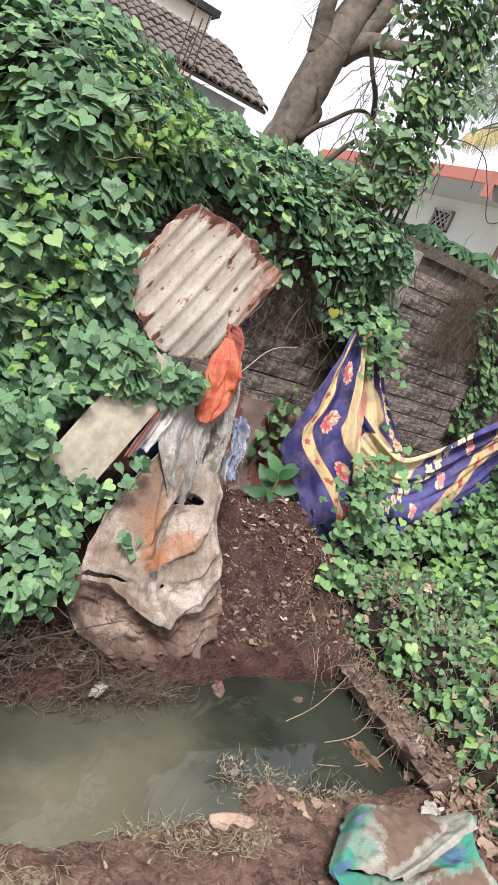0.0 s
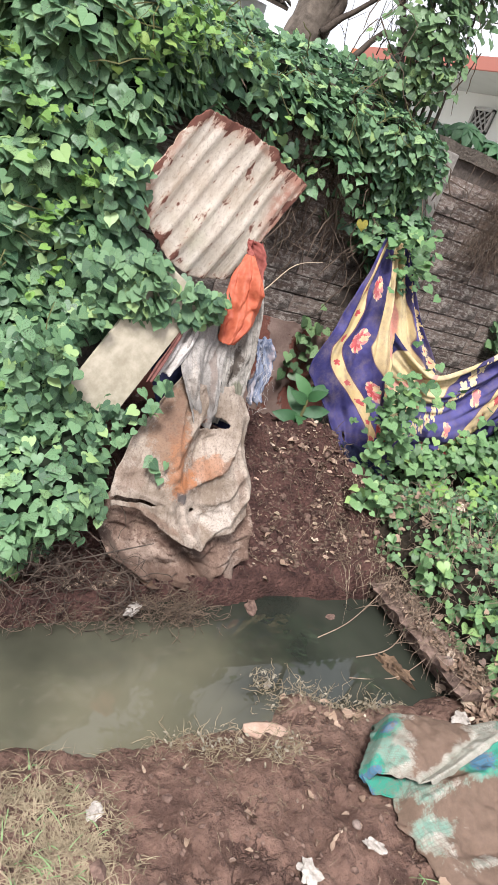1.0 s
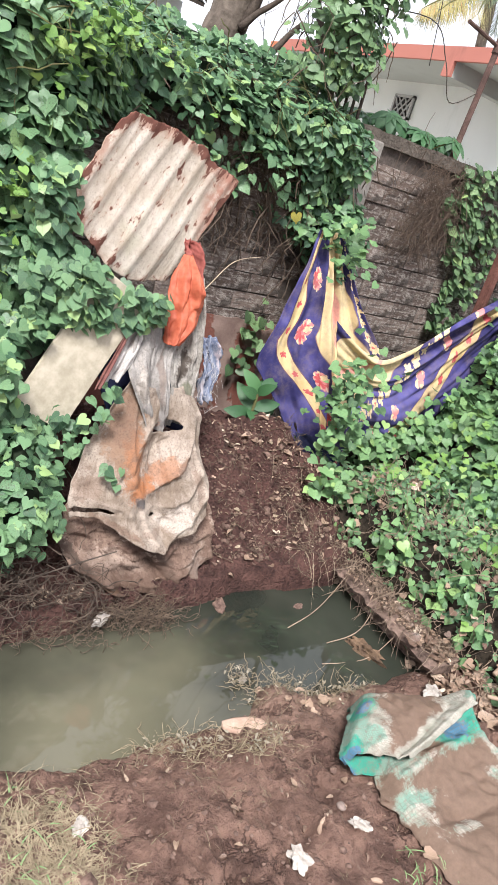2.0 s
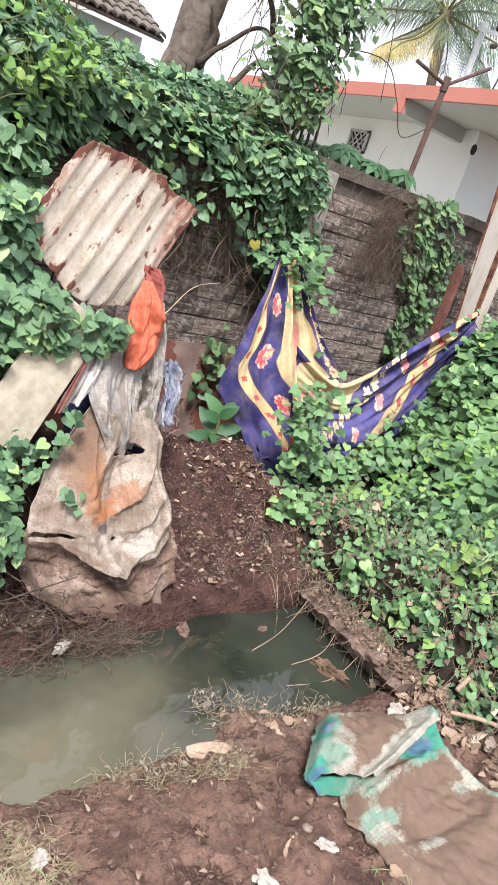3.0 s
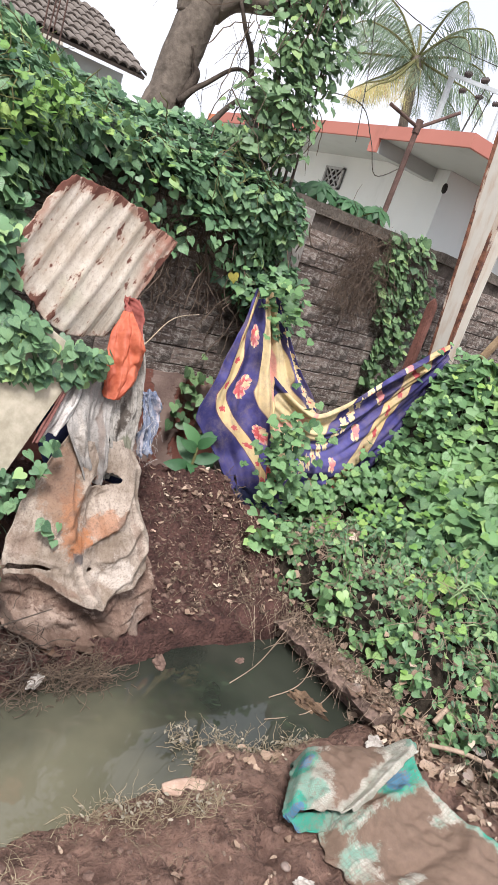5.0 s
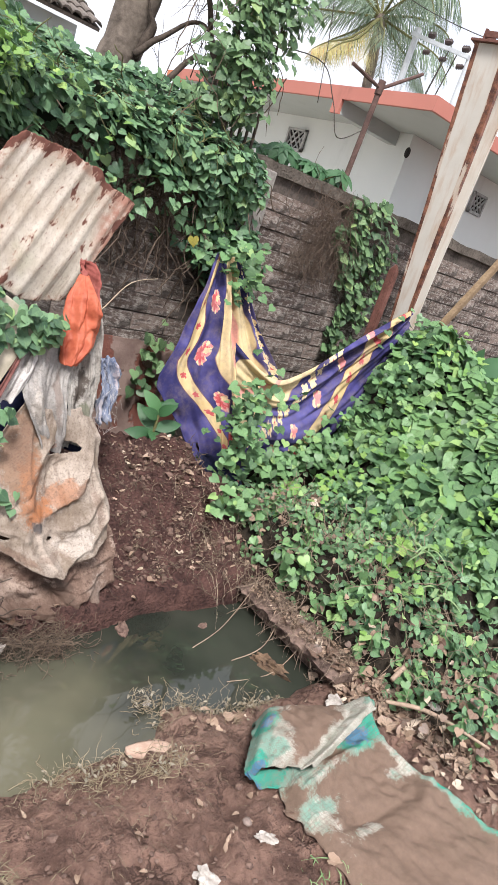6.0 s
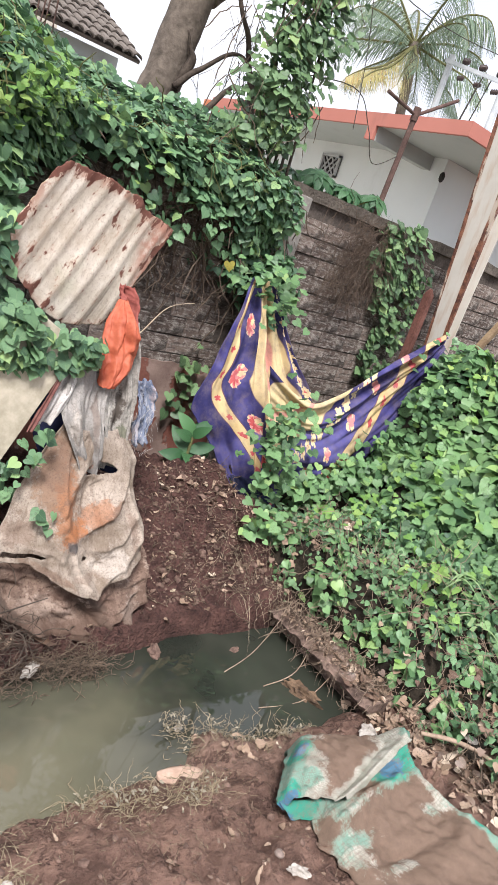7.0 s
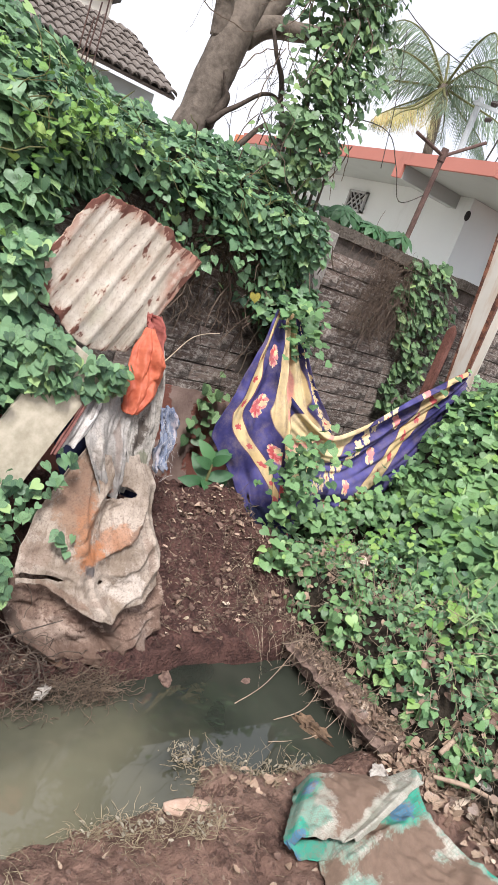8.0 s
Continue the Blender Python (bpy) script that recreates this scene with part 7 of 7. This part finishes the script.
    for cx, cy, sx, sy, n in ((1.85, 2.50, 0.13, 0.07, 90), (1.80, 2.2, 0.22, 0.20, 90), (1.98, 2.3, 0.07, 0.12, 110), (2.08, 2.1, 0.10, 0.25, 170), (2.30, 1.02, 0.15, 0.09, 300), (2.30, 0.75, 0.12, 0.2, 260), (1.3, 0.75, 0.3, 0.2, 70), (2.19, 1.45, 0.045, 0.22, 300), (1.6, 2.2, 0.15, 0.2, 60), (0.9, 1.88, 0.25, 0.05, 50), (1.5, 1.22, 0.2, 0.04, 40)):
        for _ in range(n):
            x, y = cx + rng.gauss(0, sx), cy + rng.gauss(0, sy)
            g = litter_z(x, y)
            if g < WATER_Z + 0.01:
                continue
            d = Vector((rng.gauss(0, 1), rng.gauss(0, 1), rng.gauss(0, 0.25)))
            spots.append(((x, y, g + 0.008), frame_of(d, (rng.gauss(0, 0.35), rng.gauss(0, 0.35), 1)), rng.uniform(0.010, 0.028) * (rng.uniform(1.0, 3.0) if y < 1.3 and x > 2.1 else rng.choice((0.7, 1.0, 1.7))), rng.randrange(4)))
    leaf_things(spots, litter, DRY_LEAF, "dry_leaf", 0, flat, "dry_leaves")
    # clods and pebbles
    vs, fs, n = [], [], 0
    bm = bmesh.new()
    bmesh.ops.create_icosphere(bm, subdivisions=1, radius=1)
    ball, tri = np.array([v.co[:] for v in bm.verts]), [[v.index for v in f.verts] for f in bm.faces]
    bm.free()
    for _ in range(1100):
        if rng.random() < 0.72:
            x, y = rng.gauss(1.75, 0.28), rng.uniform(1.95, 2.6)
        else:
            x, y = rng.uniform(0.5, 2.2), rng.uniform(0.4, 1.15)
        if x > 2.18:
            continue
        s = rng.uniform(0.003, 0.010) * (2.4 if rng.random() < 0.10 else 1)
        q = ball * (1 + 0.35 * np.array([[rng.uniform(-1, 1)] for _ in ball])) * s * np.array((1, rng.uniform(0.7, 1.2), rng.uniform(0.5, 0.9)))
        vs.append(q + np.array((x, y, ground_z(x, y) + s * 0.2)))
        fs += [tuple(k + n for k in t) for t in tri]
        n += len(ball)
    ob = mesh_part("mud_clods", mesh_of("mud_clods", np.concatenate(vs).tolist(), fs), CLOD)
    tagged(ob, "small mud clods and pebbles on the banks", "clods", kind="stuff")


WEED_LEAF = leaf_material("wilted_weed_leaf", (0.20, 0.17, 0.12), (0.32, 0.28, 0.21), (0.44, 0.38, 0.28))
DEAD_STEM = plain("rotting_dark_stem", (0.022, 0.016, 0.013), (0.12, 0.088, 0.066), 18, 0.9)
DULL_STRAW = plain("dull_matted_straw", (0.13, 0.098, 0.062), (0.38, 0.31, 0.205), 16, 0.9)
ROOTS = plain("grey_brown_roots", (0.030, 0.020, 0.015), (0.19, 0.138, 0.098), 22, 0.9)
CLOD = plain("mud_clod", (0.075, 0.045, 0.036), (0.20, 0.13, 0.10), 30, 0.9)
build_ground_cover()


def scrap(name, at, size, material, label, category, seed, crumple=0.35, flat=0.25):
    """A crumpled scrap of paper or plastic, or with little crumple a stone."""
    bm = bmesh.new()
    bmesh.ops.create_icosphere(bm, subdivisions=3, radius=1)
    for v in bm.verts:
        p = v.co.copy()
        f = 1 + crumple * nz(p.x * 2.3 + seed, p.y * 2.3, p.z * 2.3) + 0.5 * crumple * abs(nz(p.x * 6, p.y * 6 + seed, p.z * 6))
        v.co = Vector((p.x * size[0], p.y * size[1], p.z * size[2])) * f
    ob = part(name, bm, material, smooth=crumple < 0.3)
    x, y = at[:2]
    ob.location = (x, y, at[2] if len(at) > 2 else ground_z(x, y) + size[2] * 0.4)
    ob.rotation_euler = (0, 0, -0.2 if name == "flat_stone" else seed * 1.7)
    return tagged(ob, label, category)


STUMP = plain("rotting_wood", (0.045, 0.028, 0.019), (0.20, 0.130, 0.080), 16, 0.9, bump=0.9, distance=0.01)


def build_scraps():
    leaf = thing("yellow_leaf", "single yellow withered leaf caught in the creeper", "leaf", (2.07, 2.98, 1.42))
    me = mesh_of("blade", [tuple(v) for v in SHAPES[1][0]], SHAPES[1][1])
    ob = mesh_part("blade", me, YELLOW, leaf, smooth=True)
    ob.matrix_basis = frame_of((0.2, -0.2, -1), (-0.5, -0.8, 0.2)).to_4x4() @ Matrix.Scale(0.058, 4)
    scrap("flat_stone", (1.24, 1.19), (0.085, 0.034, 0.010), STONE, "flat pinkish stone slab at the water's edge", "stone", 1.9, 0.18)
    scrap("paper_scrap", (0.91, 1.755, -0.055), (0.034, 0.016, 0.018), PAPER, "crumpled white scrap caught in the roots", "litter", 2.2, 0.8)
    scrap("paper_scrap", (1.36, 1.40, WATER_Z + 0.01), (0.010, 0.018, 0.010), PAPER, "soggy pale scrap at the waterline", "litter", 3.1, 0.8)
    scrap("paper_scrap", (1.40, 1.34, WATER_Z + 0.01), (0.010, 0.012, 0.010), STONE, "soggy brownish scrap at the waterline", "litter", 4.7, 0.7)
    scrap("paper_scrap", (1.362, 0.727), (0.030, 0.014, 0.010), PAPER, "crumpled white paper on the mud", "litter", 5.1, 0.8)
    scrap("paper_scrap", (1.12, 0.71), (0.030, 0.022, 0.010), PAPER, "torn whitish paper pressed into mud", "litter", 6.4, 0.9)
    scrap("paper_scrap", (0.60, 0.98), (0.02, 0.02, 0.014), PAPER, "grey-white scrap beside dry grass", "litter", 7.3, 0.8)
    scrap("plastic_scrap", (1.72, 2.66), (0.04, 0.025, 0.02), PLASTIC, "clear crumpled plastic wrapper", "litter", 8.8, 0.8)
    scrap("plastic_scrap", (2.04, 1.08), (0.05, 0.03, 0.012), PAPER, "white plastic scrap behind the sack", "litter", 9.6, 0.7)
    scrap("paper_scrap", (2.344, 0.841, 0.09), (0.022, 0.02, 0.008), PAPER, "small white label scrap on dry leaves", "litter", 1.6, 0.5)
    scrap("round_stone", (1.349, 0.804), (0.016, 0.014, 0.010), PEBBLE, "small round grey pebble on the mud", "stone", 2.9, 0.1)
    scrap("round_stone", (1.86, 1.74, WATER_Z - 0.004), (0.03, 0.018, 0.010), CLOD, "brown clump lying in the water", "clump", 3.9, 0.4)
    scrap("round_stone", (1.475, 1.81, WATER_Z), (0.045, 0.026, 0.018), CLOD, "muddy clod at the far water edge", "clod", 4.4, 0.5)
    scrap("stump", (2.00, 1.42, WATER_Z + 0.008), (0.024, 0.070, 0.030), STUMP, "rotting brown stump end lying in the water", "stump", 0.25, 0.9)
    rng = random.Random(81)
    for k, (x, y) in enumerate(((1.78, 2.46), (1.86, 2.50), (1.95, 2.42), (1.98, 2.30), (1.70, 2.20), (1.88, 2.12), (1.60, 2.32), (2.02, 2.18), (1.76, 2.02), (1.90, 1.98), (1.66, 2.05))):
        scrap("pale_scrap", (x, y), (rng.uniform(0.008, 0.018), rng.uniform(0.007, 0.012), 0.004), STRAW if k % 3 else STONE, "pale scrap on the mud bank", "litter", 1.1 * k + 0.3, 0.8)
    for pts, r, label in (
        ([(2.15, 0.945, 0.08), (2.29, 0.827, 0.09), (2.40, 0.606, 0.08)], 0.009, "weathered stick lying on dry leaves"),
        ([(2.26, 1.01, 0.10), (2.38, 1.03, 0.14), (2.49, 1.02, 0.13)], 0.010, "crooked stick on the litter"),
        ([(1.72, 1.62, WATER_Z + 0.005), (1.95, 1.70, WATER_Z + 0.02), (2.2, 1.80, 0.06)], 0.0022, "thin branch dipping into the water"),
        ([(1.85, 1.50, WATER_Z + 0.005), (2.05, 1.52, WATER_Z + 0.03), (2.22, 1.62, 0.05)], 0.0022, "thin twig over the water"),
        ([(1.75, 1.40, WATER_Z + 0.005), (2.0, 1.38, WATER_Z + 0.01), (2.22, 1.42, 0.04)], 0.002, "thin twig on the water"),
        ([(0.6, 1.80, 0.12), (0.78, 1.84, 0.14), (0.95, 1.84, 0.19)], 0.003, "thin brown stick in front of the canvas"),
    ):
        tagged(part("stick", tube(bmesh.new(), pts, [r, r, r * 0.6], 8, 0.25, 14), TWIG if "canvas" in label else WOOD, smooth=True), label, "stick")


build_scraps()
